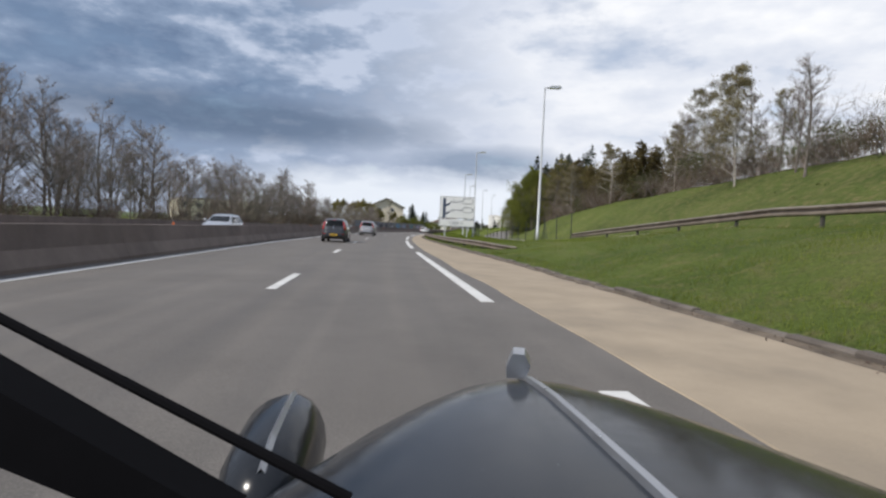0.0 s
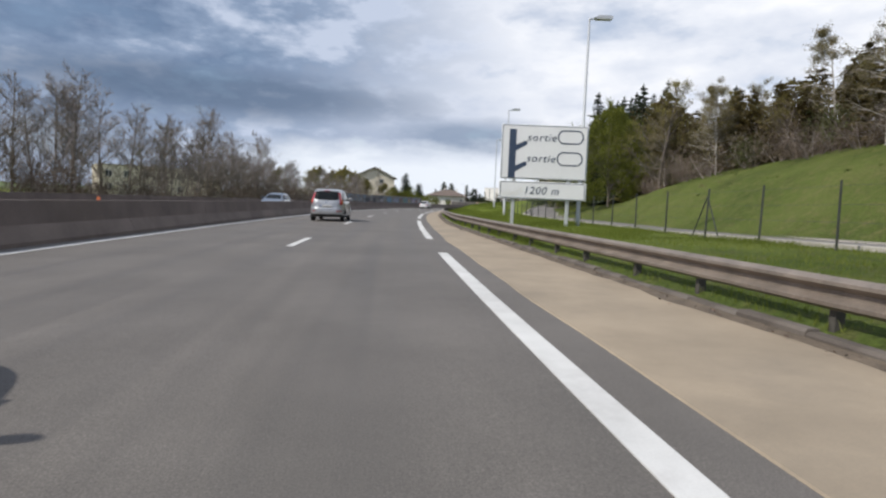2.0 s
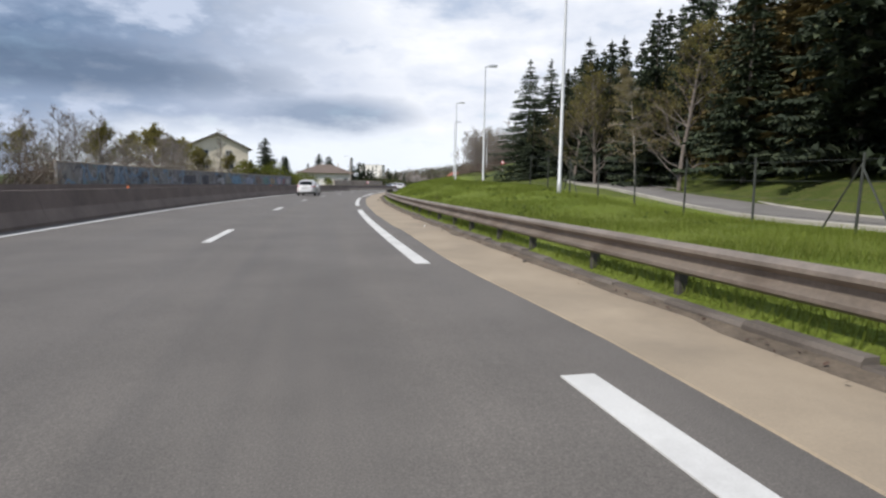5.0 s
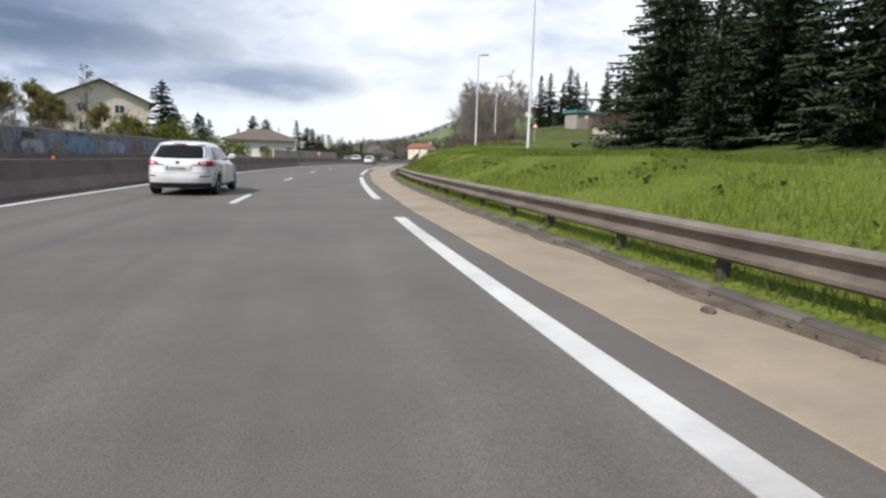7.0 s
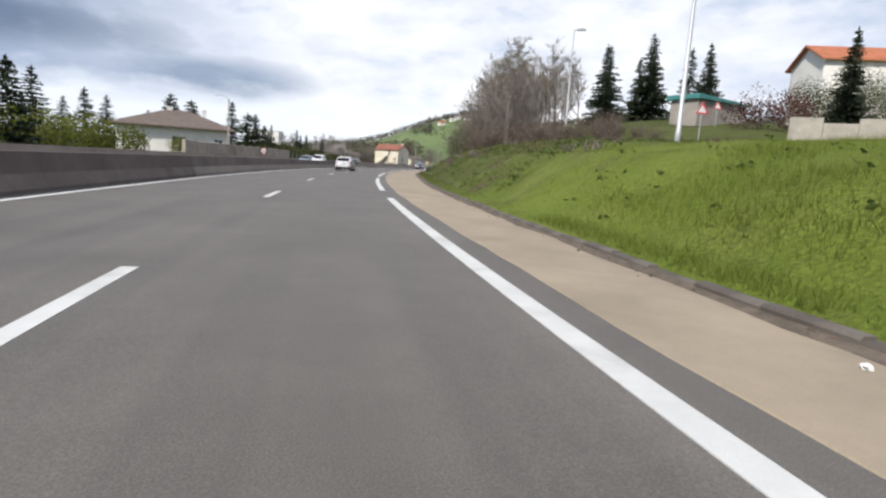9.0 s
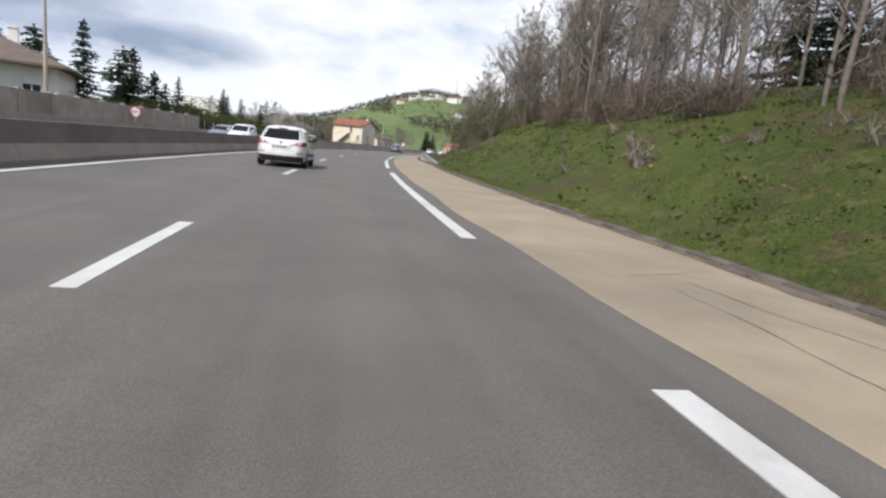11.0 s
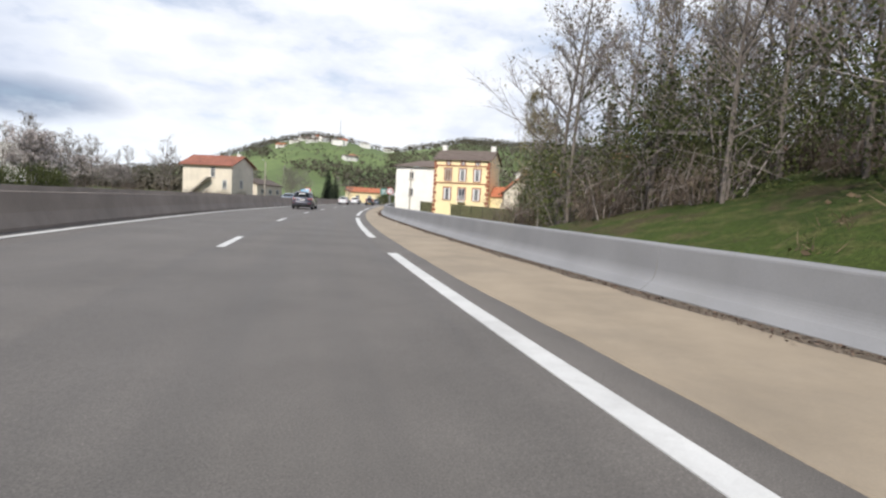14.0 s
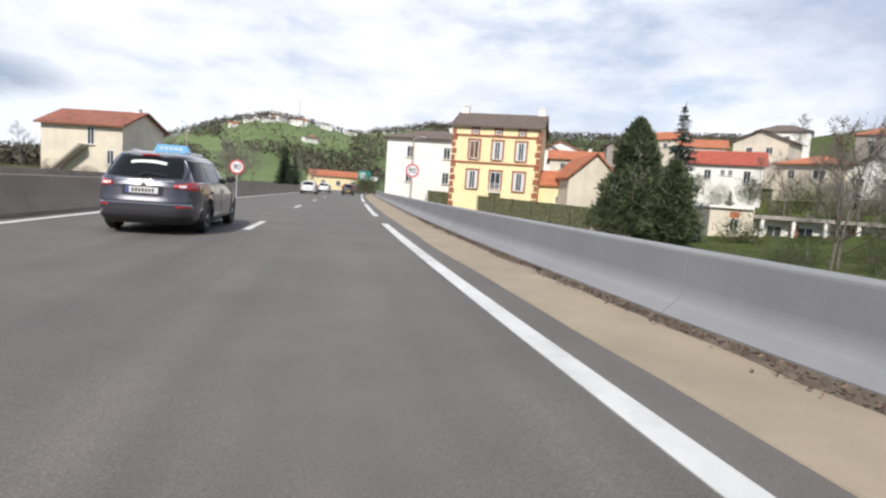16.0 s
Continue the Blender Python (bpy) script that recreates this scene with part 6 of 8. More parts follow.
# the front of the old car from which the road is seen, at the start of the drive
M_OLDPAINT = material("old_dark_paint", (0.012, 0.014, 0.018), 0.2, spread=0.25, scale=2.5, fine=30, bump=0.02, depth=0.003, coat=0.1, spec=0.22, stain=0.15, stain_color=(0.05, 0.055, 0.06))
M_OLDCHROME = material("dull_chrome", (0.40, 0.41, 0.43), 0.34, metal=0.85, spread=0.10, scale=4, fine=20, bump=0.0)
M_RUBBER = material("matt_black_rubber", (0.006, 0.006, 0.007), 0.95, spread=0.2, bump=0.05, spec=0.05)


def old_car():
    ob = thing("vintage_car", "front of a black vintage car with a chrome-strip bonnet and mascot", "car", m=stand(-9.15, -1.71, 0.012))
    cx = 0.315
    ys = [0.42, 0.6, 0.8, 0.95, 1.05, 1.14, 1.20, 1.24]
    half = [0.74, 0.66, 0.55, 0.455, 0.38, 0.29, 0.195, 0.10]
    zc = [0.842, 0.838, 0.832, 0.826, 0.818, 0.808, 0.795, 0.775]
    drop = [0.30, 0.29, 0.28, 0.27, 0.26, 0.25, 0.24, 0.23]
    bm = bmesh.new()
    rows = []
    for y, w, z, d in zip(ys, half, zc, drop):
        row = []
        for k in range(-10, 11):
            f = k / 10
            row.append(bm.verts.new((cx + w * math.sin(f * math.pi / 2) * 1.0, y, z - d * (1 - math.cos(f * math.pi / 2)) ** 1.25 - 0.012 * abs(f) * (1 - abs(f)))))
        rows.append([bm.verts.new((row[0].co.x, y, 0.28))] + row + [bm.verts.new((row[-1].co.x, y, 0.28))])
    for i in range(len(rows) - 1):
        for k in range(len(rows[0]) - 1):
            bm.faces.new((rows[i][k], rows[i][k + 1], rows[i + 1][k + 1], rows[i + 1][k]))
    bm.faces.new(rows[-1])
    bmesh.ops.recalc_face_normals(bm, faces=bm.faces[:])
    part("bonnet", bm, M_OLDPAINT, ob, smooth=True)
    bm = bmesh.new()
    prev = None
    for y, z in zip(ys[:-1], zc[:-1]):
        row = [bm.verts.new((cx + o, y, z + h)) for o, h in ((-0.009, 0.0), (-0.006, 0.009), (0.006, 0.009), (0.009, 0.0))]
        if prev:
            for k in range(3):
                bm.faces.new((prev[k], prev[k + 1], row[k + 1], row[k]))
        prev = row
    part("bonnet_strip", bm, M_OLDCHROME, ob, "chrome strip along the bonnet ridge")
    bm = bmesh.new()
    prism(bm, [(-0.022, 0.0), (0.020, 0.0), (0.026, 0.026), (0.010, 0.050), (-0.016, 0.052), (-0.026, 0.024)], -0.05, 0.02)
    for v in bm.verts:
        v.co.x += 0.25 * v.co.y + 0.1 * v.co.z
    for v in bm.verts:
        v.co += Vector((cx - 0.012, 1.19, 0.812))
    part("mascot", bm, M_OLDCHROME, ob, "small dull chrome bonnet mascot")
    # headlamp pod with a chrome bead, on both sides
    for sgn, x0, lift in ((-1, -0.205, 0.0), (1, cx * 2 + 0.205, -0.085)):
        bm = bmesh.new()
        rings = [(0.02, 0.98), (0.075, 1.02), (0.105, 1.12), (0.115, 1.25), (0.118, 1.36), (0.108, 1.40), (0.05, 1.41)]
        lathe(bm, [(r, y) for r, y in rings], 18, "x")
        for v in bm.verts:
            # flat inner cheek, rounded outer one
            inner = v.co.y * sgn < 0
            v.co = Vector((x0 + v.co.y * (0.72 if inner else 1.0), v.co.x, 0.585 + lift + v.co.z))
        pod = part("headlamp", bm, M_OLDPAINT, ob, "black streamlined headlamp", smooth=True)
        bm = bmesh.new()
        prev = None
        for r, y in rings[1:6]:
            row = [bm.verts.new((x0 + o, y, 0.585 + lift + r + h)) for o, h in ((-0.008, -0.002), (0.0, 0.008), (0.008, -0.002))]
            if prev:
                for k in range(2):
                    bm.faces.new((prev[k], prev[k + 1], row[k + 1], row[k]))
            prev = row
        part("bead", bm, M_OLDCHROME, pod, "thin chrome bead")
        # wing over the front wheel
        bm = bmesh.new()
        prev = None
        for a in np.linspace(-0.2, math.pi * 0.9, 12):
            y, z = 0.92 + 0.50 * math.cos(a), 0.16 + 0.42 * math.sin(a)
            xo = cx + sgn * 0.86
            row = [bm.verts.new((xo + sgn * o, y, z + h)) for o, h in ((-0.22, -0.06), (-0.12, 0.0), (0.0, 0.015), (0.10, -0.02), (0.13, -0.10))]
            if prev:
                for k in range(4):
                    bm.faces.new((prev[k], prev[k + 1], row[k + 1], row[k]))
            prev = row
        bmesh.ops.recalc_face_normals(bm, faces=bm.faces[:])
        part("wing", bm, M_OLDPAINT, ob, smooth=True)
        tyre, rim = wheel_meshes(0.32, 0.16)
        w = part("wheel", tyre, M_TYRE, ob)
        w.matrix_basis = Matrix.Translation((cx + sgn * 0.80, 0.92, 0.308)) @ (Matrix.Identity(4) if sgn > 0 else Matrix.Rotation(math.pi, 4, "Z"))
        part("rim", rim, M_BLACK, w)
    bm = bmesh.new()
    box(bm, cx - 0.78, cx + 0.78, 0.86, 0.98, 0.24, 0.36, bevel=0.02)
    part("front_axle", bm, M_BLACK, ob)
    bm = bmesh.new()
    tube(bm, (-0.275, 0.394, 1.053), (-0.012, 0.361, 0.933), 0.0036, 0.0042, 8)
    part("wiper_arm", bm, M_RUBBER, ob)
    # lower corner of the windscreen frame
    bm = bmesh.new()
    prism(bm, [(-0.178, 1.054), (-0.178, 1.018), (-0.102, 0.985), (-0.058, 0.983)], 0.235, 0.262)
    part("windscreen_frame", bm, M_RUBBER, ob)


old_car()


# ---- houses ----
M_WALL_WHITE = material("white_render", (0.83, 0.81, 0.77), 0.9, spread=0.06, scale=0.5, fine=12, bump=0.2, depth=0.01, stain=0.25, stain_color=(0.45, 0.42, 0.38))
M_WALL_CREAM = material("cream_render", (0.70, 0.63, 0.52), 0.9, spread=0.10, scale=0.5, fine=12, bump=0.2, depth=0.01, stain=0.3, stain_color=(0.34, 0.30, 0.24))
M_WALL_YELLOW = material("yellow_render", (0.88, 0.74, 0.44), 0.9, spread=0.06, scale=0.5, fine=12, bump=0.15, depth=0.01, stain=0.15)
M_WALL_GREY = material("grey_render", (0.33, 0.30, 0.27), 0.9, spread=0.15, scale=0.6, fine=12, bump=0.2, depth=0.01, stain=0.4)
M_WALL_CONC = material("grey_concrete_panels", (0.40, 0.355, 0.305), 0.9, spread=0.18, scale=0.5, fine=20, bump=0.3, depth=0.008, stain=0.5)
M_BRICK = material("red_brick_trim", (0.32, 0.12, 0.07), 0.9, spread=0.25, scale=3, fine=20, bump=0.3)
M_TILE_BROWN = material("brown_roof_tiles", (0.135, 0.105, 0.088), 0.85, spread=0.22, scale=1.2, fine=10, bump=0.5, depth=0.03)
M_TILE_RED = material("red_roof_tiles", (0.36, 0.085, 0.055), 0.85, spread=0.2, scale=1.2, fine=10, bump=0.5, depth=0.03)
M_TILE_RUST = material("rust_roof_tiles", (0.27, 0.105, 0.07), 0.85, spread=0.25, scale=1.2, fine=10, bump=0.5, depth=0.03, stain=0.3)
M_TILE_ORANGE = material("orange_roof_tiles", (0.42, 0.15, 0.075), 0.85, spread=0.22, scale=1.2, fine=10, bump=0.5, depth=0.03)
M_PANE = glass_material("window_glass", (0.045, 0.055, 0.065), 0.05)
M_FRAME = material("white_window_frame", (0.72, 0.71, 0.69), 0.6, spread=0.05, bump=0.0)
M_SHUTTER = material("white_shutter", (0.66, 0.66, 0.66), 0.6, spread=0.06, bump=0.0)
M_WOOD = material("brown_wood", (0.16, 0.085, 0.045), 0.7, spread=0.25, scale=2, fine=20, bump=0.2)


def add_window(ob, x, z, w, h, y=0.0, shutters=False, axis="y", trim=None, dark=False, sgn=-1):
    """A framed window on a wall: frame, pane, sill, and shutters where they show."""
    def place(bm):
        if axis == "x":
            for v in bm.verts:
                v.co = Vector((y + v.co.y * sgn * -1, v.co.x, v.co.z))
            bmesh.ops.recalc_face_normals(bm, faces=bm.faces[:])
        else:
            for v in bm.verts:
                v.co.y += y
    x0, x1, z0, z1 = x - w / 2, x + w / 2, z - h / 2, z + h / 2
    bm = bmesh.new()
    t = 0.09
    for a, b, c, d in ((x0, x1, z1 - t, z1), (x0, x1, z0, z0 + t), (x0, x0 + t, z0 + t, z1 - t), (x1 - t, x1, z0 + t, z1 - t), (x - 0.035, x + 0.035, z0 + t, z1 - t)):
        box(bm, a, b, -0.06, 0.05, c, d)
    place(bm)
    win = part("window", bm, M_FRAME, ob)
    bm = bmesh.new()
    box(bm, x0 + t, x1 - t, -0.02, 0.04, z0 + t, z1 - t)
    place(bm)
    part("pane", bm, M_WOOD if dark else M_PANE, win)
    bm = bmesh.new()
    box(bm, x0 - 0.1, x1 + 0.1, -0.14, 0.03, z0 - 0.10, z0 - 0.005)
    place(bm)
    part("sill", bm, trim or M_WALL_CONC, win)
    if trim is not None:
        bm = bmesh.new()
        for a, b, c, d in ((x0 - 0.22, x1 + 0.22, z1 + 0.005, z1 + 0.24), (x0 - 0.2, x0 - 0.004, z0, z1), (x1 + 0.004, x1 + 0.2, z0, z1)):
            box(bm, a, b, -0.075, 0.03, c, d)
        place(bm)
        part("surround", bm, trim, win)
    if shutters:
        for sg in (-1, 1):
            bm = bmesh.new()
            a = x + sg * w * 0.5
            b = x + sg * w * 0.22
            box(bm, min(a, b), max(a, b), -0.10, -0.065, z0 + 0.02, z1 - 0.02)
            place(bm)
            part("shutter", bm, M_SHUTTER, win)


def house(name, label, m, w, d, eave, rise, wall, roof, kind="gable_x", over=0.4, windows=(), side_windows=(), chimneys=(), foot=2.5):
    """A house whose front is the plane y = 0, facing -y; x along the front. The roof's ridge runs along x, along y, or it is hipped."""
    ob = thing(name, label, "house", m=m)
    bm = bmesh.new()
    if kind == "gable_y":
        prism(bm, [(0, -foot), (w, -foot), (w, eave), (w / 2, eave + rise * 0.97), (0, eave)], 0, d)
    elif kind == "gable_x":
        prism(bm, [(0, -foot), (d, -foot), (d, eave), (d / 2, eave + rise * 0.97), (0, eave)], 0, w)
        for v in bm.verts:
            v.co = Vector((v.co.y, v.co.x, v.co.z))
        bmesh.ops.recalc_face_normals(bm, faces=bm.faces[:])
    else:
        box(bm, 0, w, 0, d, -foot, eave)
    part("wall", bm, wall, ob)
    # roof: slabs with thickness, ridge tiles
    bm = bmesh.new()
    o, th = over, 0.16
    courses = []
    if kind in ("gable_x", "gable_y"):
        half = (d if kind == "gable_x" else w) / 2
        length = w if kind == "gable_x" else d
        k = rise / half
        prof = [(-o, eave - o * k), (half, eave + rise), (2 * half + o, eave - o * k), (2 * half + o, eave - o * k + th), (half, eave + rise + th), (-o, eave - o * k + th)]
        prism(bm, prof, -o, length + o)
        # rows of tiles, a little proud
        courses = []
        n = max(4, int((half + o) / 0.45))
        for side in (0, 1):
            for r in range(n):
                f0, f1 = r / n, (r + 1) / n
                a0, a1 = -o + (half + o) * f0, -o + (half + o) * f1
                z0, z1 = eave - o * k + th + (a0 + o) * k, eave - o * k + th + (a1 + o) * k
                if side:
                    a0, a1 = 2 * half - a0, 2 * half - a1
                body, bm = bm, bmesh.new()
                courses.append(bm)
                vs = [bm.verts.new(c) for c in ((a0, -o, z0 + 0.05), (a0, length + o, z0 + 0.05), (a1, length + o, z1 + 0.012), (a1, -o, z1 + 0.012))]
                lo = [bm.verts.new(c) for c in ((a0, -o, z0), (a0, length + o, z0))]
                bm.faces.new(vs if not side else vs[::-1])
                bm.faces.new((lo[0], lo[1], vs[1], vs[0]))
                bm = body
        if kind == "gable_x":
            for one in [bm] + courses:
                for v in one.verts:
                    v.co = Vector((v.co.y, v.co.x, v.co.z))
    else:
        ins = min(w, d) / 2
        if w >= d:
            ridge = [(ins, d / 2), (w - ins, d / 2)]
        else:
            ridge = [(w / 2, ins), (w / 2, d - ins)]
        base = [(-o, -o), (w + o, -o), (w + o, d + o), (-o, d + o)]
        zb = eave - 0.05
        lo = [bm.verts.new((x, y, zb)) for x, y in base]
        mid = [bm.verts.new((x, y, zb + th)) for x, y in base]
        top = [bm.verts.new((x, y, eave + rise)) for x, y in ridge]
        bm.faces.new(lo[::-1])
        for k in range(4):
            bm.faces.new((lo[k], lo[(k + 1) % 4], mid[(k + 1) % 4], mid[k]))
        if w >= d:
            fs = ((mid[0], mid[1], top[1], top[0]), (mid[1], mid[2], top[1]), (mid[2], mid[3], top[0], top[1]), (mid[3], mid[0], top[0]))
        else:
            fs = ((mid[0], mid[1], top[0]), (mid[1], mid[2], top[1], top[0]), (mid[2], mid[3], top[1]), (mid[3], mid[0], top[0], top[1]))
        for f in fs:
            bm.faces.new(f)
    bmesh.ops.recalc_face_normals(bm, faces=bm.faces[:])
    rf = part("roof", bm, roof, ob)
    for one in courses:
        bmesh.ops.recalc_face_normals(one, faces=one.faces[:])
        part("tile_course", one, roof, rf)
    for cx, cy, cw, ch in chimneys:
        bm = bmesh.new()
        box(bm, cx - cw / 2, cx + cw / 2, cy - cw * 0.35, cy + cw * 0.35, eave, eave + rise + ch, bevel=0.02)
        box(bm, cx - cw / 2 - 0.06, cx + cw / 2 + 0.06, cy - cw * 0.35 - 0.06, cy + cw * 0.35 + 0.06, eave + rise + ch, eave + rise + ch + 0.12)
        part("chimney", bm, M_WALL_WHITE, rf)
    for a in windows:
        add_window(ob, *a[:4], shutters=len(a) > 4 and a[4])
    for a in side_windows:
        # on the wall x = w
        add_window(ob, *a[:4], y=w, axis="x", sgn=1)
    return ob


def facing(p, q, z):
    """A pose at p with x running towards q."""
    return pose(p[0], p[1], z, 0, 0, math.degrees(math.atan2(q[1] - p[1], q[0] - p[0])))


def yellow_house():
    ob = house("yellow_house", "yellow town house with red brick trim and white shutters", facing((136.4, 309.8), (140.9, 300.4), -1.5), 10.4, 9.5, 10.8, 2.0, M_WALL_YELLOW, M_TILE_BROWN, "gable_x", 0.35, chimneys=((0.45, 4.7, 0.9, 0.9), (9.95, 4.7, 0.9, 0.9)), foot=1.5)
    for x in (2.7, 5.45, 8.2):
        add_window(ob, x, 8.05, 1.15, 2.1, shutters=(x > 3), trim=M_BRICK, dark=(x < 3))
        add_window(ob, x, 4.55, 1.25, 2.1, shutters=(x != 5.45), trim=M_BRICK)
        add_window(ob, x, 10.15, 0.6, 0.55, trim=M_BRICK)
    for z in (6.45, 9.6):
        bm = bmesh.new()
        box(bm, 0.05, 10.35, -0.09, 0.03, z, z + 0.22)
        part("string_course", bm, M_BRICK, ob)
    for x in (0.0, 9.95):
        for k in range(13):
            bm = bmesh.new()
            wide = 0.55 if k % 2 else 0.38
            a = 0.0 if x == 0 else 10.4 - wide
            box(bm, a - 0.03, a + wide + 0.03, -0.07, 0.5, 0.5 + k * 0.78, 0.5 + k * 0.78 + 0.60)
            part("quoin", bm, M_BRICK, ob)
    bm = bmesh.new()
    box(bm, 4.75, 6.2, -0.9, -0.02, 3.15, 3.30)
    part("balcony", bm, M_WALL_WHITE, ob)
    for k in range(13):
        bm = bmesh.new()
        tube(bm, (4.8 + k * 0.113, -0.86, 3.3), (4.8 + k * 0.113, -0.86, 4.2), 0.014, n=5)
        part("baluster", bm, M_FRAME, ob)
    bm = bmesh.new()
    tube(bm, (4.75, -0.86, 4.22), (6.2, -0.86, 4.22), 0.025, n=5)
    part("balcony_rail", bm, M_FRAME, ob)


yellow_house()
house("white_house", "long white rendered house with a low brown roof", facing((140.2, 324.2), (145.2, 313.8), -1.0), 11.5, 8, 9.4, 1.6, M_WALL_WHITE, M_TILE_BROWN, "hip", 0.5, [(3.4, 7.6, 1.0, 1.6), (8.6, 7.6, 1.0, 1.6), (3.4, 4.2, 1.0, 1.6), (8.6, 4.2, 1.0, 1.6)], chimneys=((8.5, 4.0, 1.2, 0.3),))
house("annex", "low yellow outbuilding with an orange tiled roof", facing((142.6, 301.6), (144.2, 296.2), -1.5), 5.6, 5, 4.6, 1.6, M_WALL_YELLOW, M_TILE_ORANGE, "gable_x", 0.3, [(3.0, 2.9, 1.1, 0.9)])
house("gable_house", "small grey house with its gable end and an orange roof", facing((139.8, 296.0), (143.5, 291.6), -2.0), 5.6, 9, 6.0, 2.6, M_WALL_CREAM, M_TILE_ORANGE, "gable_y", 0.3, [(3.6, 3.2, 0.9, 1.1)])
house("red_roof_house", "white house with a bright red roof on the slope", facing((180.9, 295.0), (183.4, 284.4), 4.2), 10.9, 8, 5.0, 2.2, M_WALL_WHITE, M_TILE_RED, "gable_x", 0.5, [(2.9, 3.2, 1.1, 1.6), (5.1, 3.6, 0.7, 0.9), (6.2, 3.6, 0.7, 0.9), (8.6, 3.0, 1.1, 2.0)])
house("far_gable_house", "white house with its gable towards the road", facing((193.5, 332.0), (198.0, 325.0), 6.5), 8.3, 9, 4.6, 2.2, M_WALL_WHITE, M_TILE_BROWN, "gable_y", 0.5, [(4.1, 3.4, 1.2, 1.2)])
house("orange_roof_house", "cream house with an orange tiled roof", facing((180.0, 320.0), (184.5, 311.5), 5.0), 9.6, 8, 4.4, 1.7, M_WALL_CREAM, M_TILE_ORANGE, "gable_x", 0.5, [(2.5, 3.0, 1.1, 1.2), (6.5, 3.0, 1.1, 1.2)], chimneys=((7.5, 4, 0.6, 0.5),))
house("grey_house", "grey rendered house with a brown roof among the trees", facing((192.0, 314.0), (196.0, 306.0), 8.0), 9, 8, 5.2, 2.2, M_WALL_GREY, M_TILE_BROWN, "gable_y", 0.4, [(4.5, 3.6, 1.1, 1.3)])
house("terraced_house", "white house with an orange roof up the hill", facing((207.0, 304.5), (209.5, 296.0), 10.0), 9, 8, 4.6, 1.8, M_WALL_WHITE, M_TILE_ORANGE, "gable_x", 0.4, [(2.5, 3.0, 1.1, 1.2), (6.2, 3.0, 1.1, 1.2)])
house("hill_house", "beige house with a brown roof on the hillside", facing((203.5, 293.5), (202.0, 284.0), 9.0), 9.6, 8, 6.2, 2.0, M_WALL_CREAM, M_TILE_BROWN, "gable_y", 0.5, [(3.0, 4.4, 1.2, 1.3), (6.5, 4.4, 1.2, 1.3)])
house("balcony_house", "cream house with an orange hipped roof and a balcony", facing((191.0, 284.0), (188.5, 274.5), 5.0), 9.8, 9, 5.0, 1.8, M_WALL_CREAM, M_TILE_ORANGE, "hip", 0.7, [(2.5, 3.4, 1.1, 1.5), (6.5, 3.4, 1.8, 1.5)])
house("white_gable_house", "white house with a grey roof lower on the slope", facing((190.5, 275.5), (188.0, 266.0), 4.0), 9.8, 8, 5.2, 2.2, M_WALL_WHITE, M_TILE_BROWN, "gable_y", 0.5, [(3.2, 3.4, 1.2, 1.4), (6.6, 3.4, 1.2, 1.4)])
for k, (x, y, z, wm, rm) in enumerate(((176, 262, 3, M_WALL_CREAM, M_TILE_ORANGE), (200, 258, 8, M_WALL_WHITE, M_TILE_BROWN), (215, 275, 13, M_WALL_GREY, M_TILE_ORANGE), (222, 318, 13, M_WALL_CREAM, M_TILE_ORANGE), (208, 338, 9, M_WALL_WHITE, M_TILE_ORANGE), (232, 295, 16, M_WALL_WHITE, M_TILE_BROWN), (190, 248, 5, M_WALL_GREY, M_TILE_BROWN), (226, 255, 15, M_WALL_WHITE, M_TILE_ORANGE), (240, 330, 16, M_WALL_CREAM, M_TILE_BROWN), (172, 338, 2, M_WALL_CREAM, M_TILE_ORANGE), (165, 246, 1, M_WALL_CREAM, M_TILE_BROWN))):
    house("village_house", "tiled village house on the far slope" if rm is M_TILE_BROWN else "orange-roofed village house on the far slope", pose(x, y, z, 0, 0, -75 - 9 * (k % 4)), 9 + k % 3, 8, 4.8, 2.0, wm, rm, ("gable_x", "gable_y", "hip")[k % 3], 0.45, [(2.4, 3.2, 1.1, 1.3), (6.4, 3.2, 1.1, 1.3)], foot=5)


def modern_house():
    """Low white flat-roofed house with brown-red shutters below the road."""
    ob = thing("flat_roof_house", "low white flat-roofed house with rust-red panels", "house", m=facing((152.0, 284.2), (160.0, 268.0), -2.4))
    bm = bmesh.new()
    box(bm, 0, 4.6, 0, 7, -2, 4.2)
    part("wall", bm, M_WALL_CREAM, ob)
    bm = bmesh.new()
    box(bm, 4.7, 18.0, 1.2, 8, -2, 3.3)
    part("wall", bm, M_WALL_WHITE, ob)
    bm = bmesh.new()
    box(bm, 4.4, 18.6, 0.0, 8.4, 3.31, 3.75, bevel=0.03)
    part("roof", bm, M_WALL_GREY, ob)
    bm = bmesh.new()
    box(bm, -0.2, 4.5, -0.3, 7.2, 4.21, 4.5, bevel=0.03)
    part("roof", bm, M_WALL_WHITE, ob)
    for x in (5.6, 8.8, 12.0, 15.2, 18.1):
        bm = bmesh.new()
        box(bm, x - 0.18, x + 0.18, 0.1, 0.45, -2, 3.30)
        part("pillar", bm, M_WALL_WHITE, ob)
    for x in (7.2, 10.4, 13.6, 16.6):
        add_window(ob, x, 1.7, 1.6, 1.9, y=1.2)
    for x in (9.2, 15.0):
        bm = bmesh.new()
        box(bm, x - 0.45, x + 0.45, 1.10, 1.19, 0.6, 2.9)
        part("panel", bm, M_TILE_ORANGE, ob)
    add_window(ob, 2.6, 2.4, 0.9, 1.5)
    bm = bmesh.new()
    box(bm, 2.1, 3.1, -0.07, -0.005, 3.2, 3.9)
    part("panel", bm, M_TILE_ORANGE, ob)


modern_house()


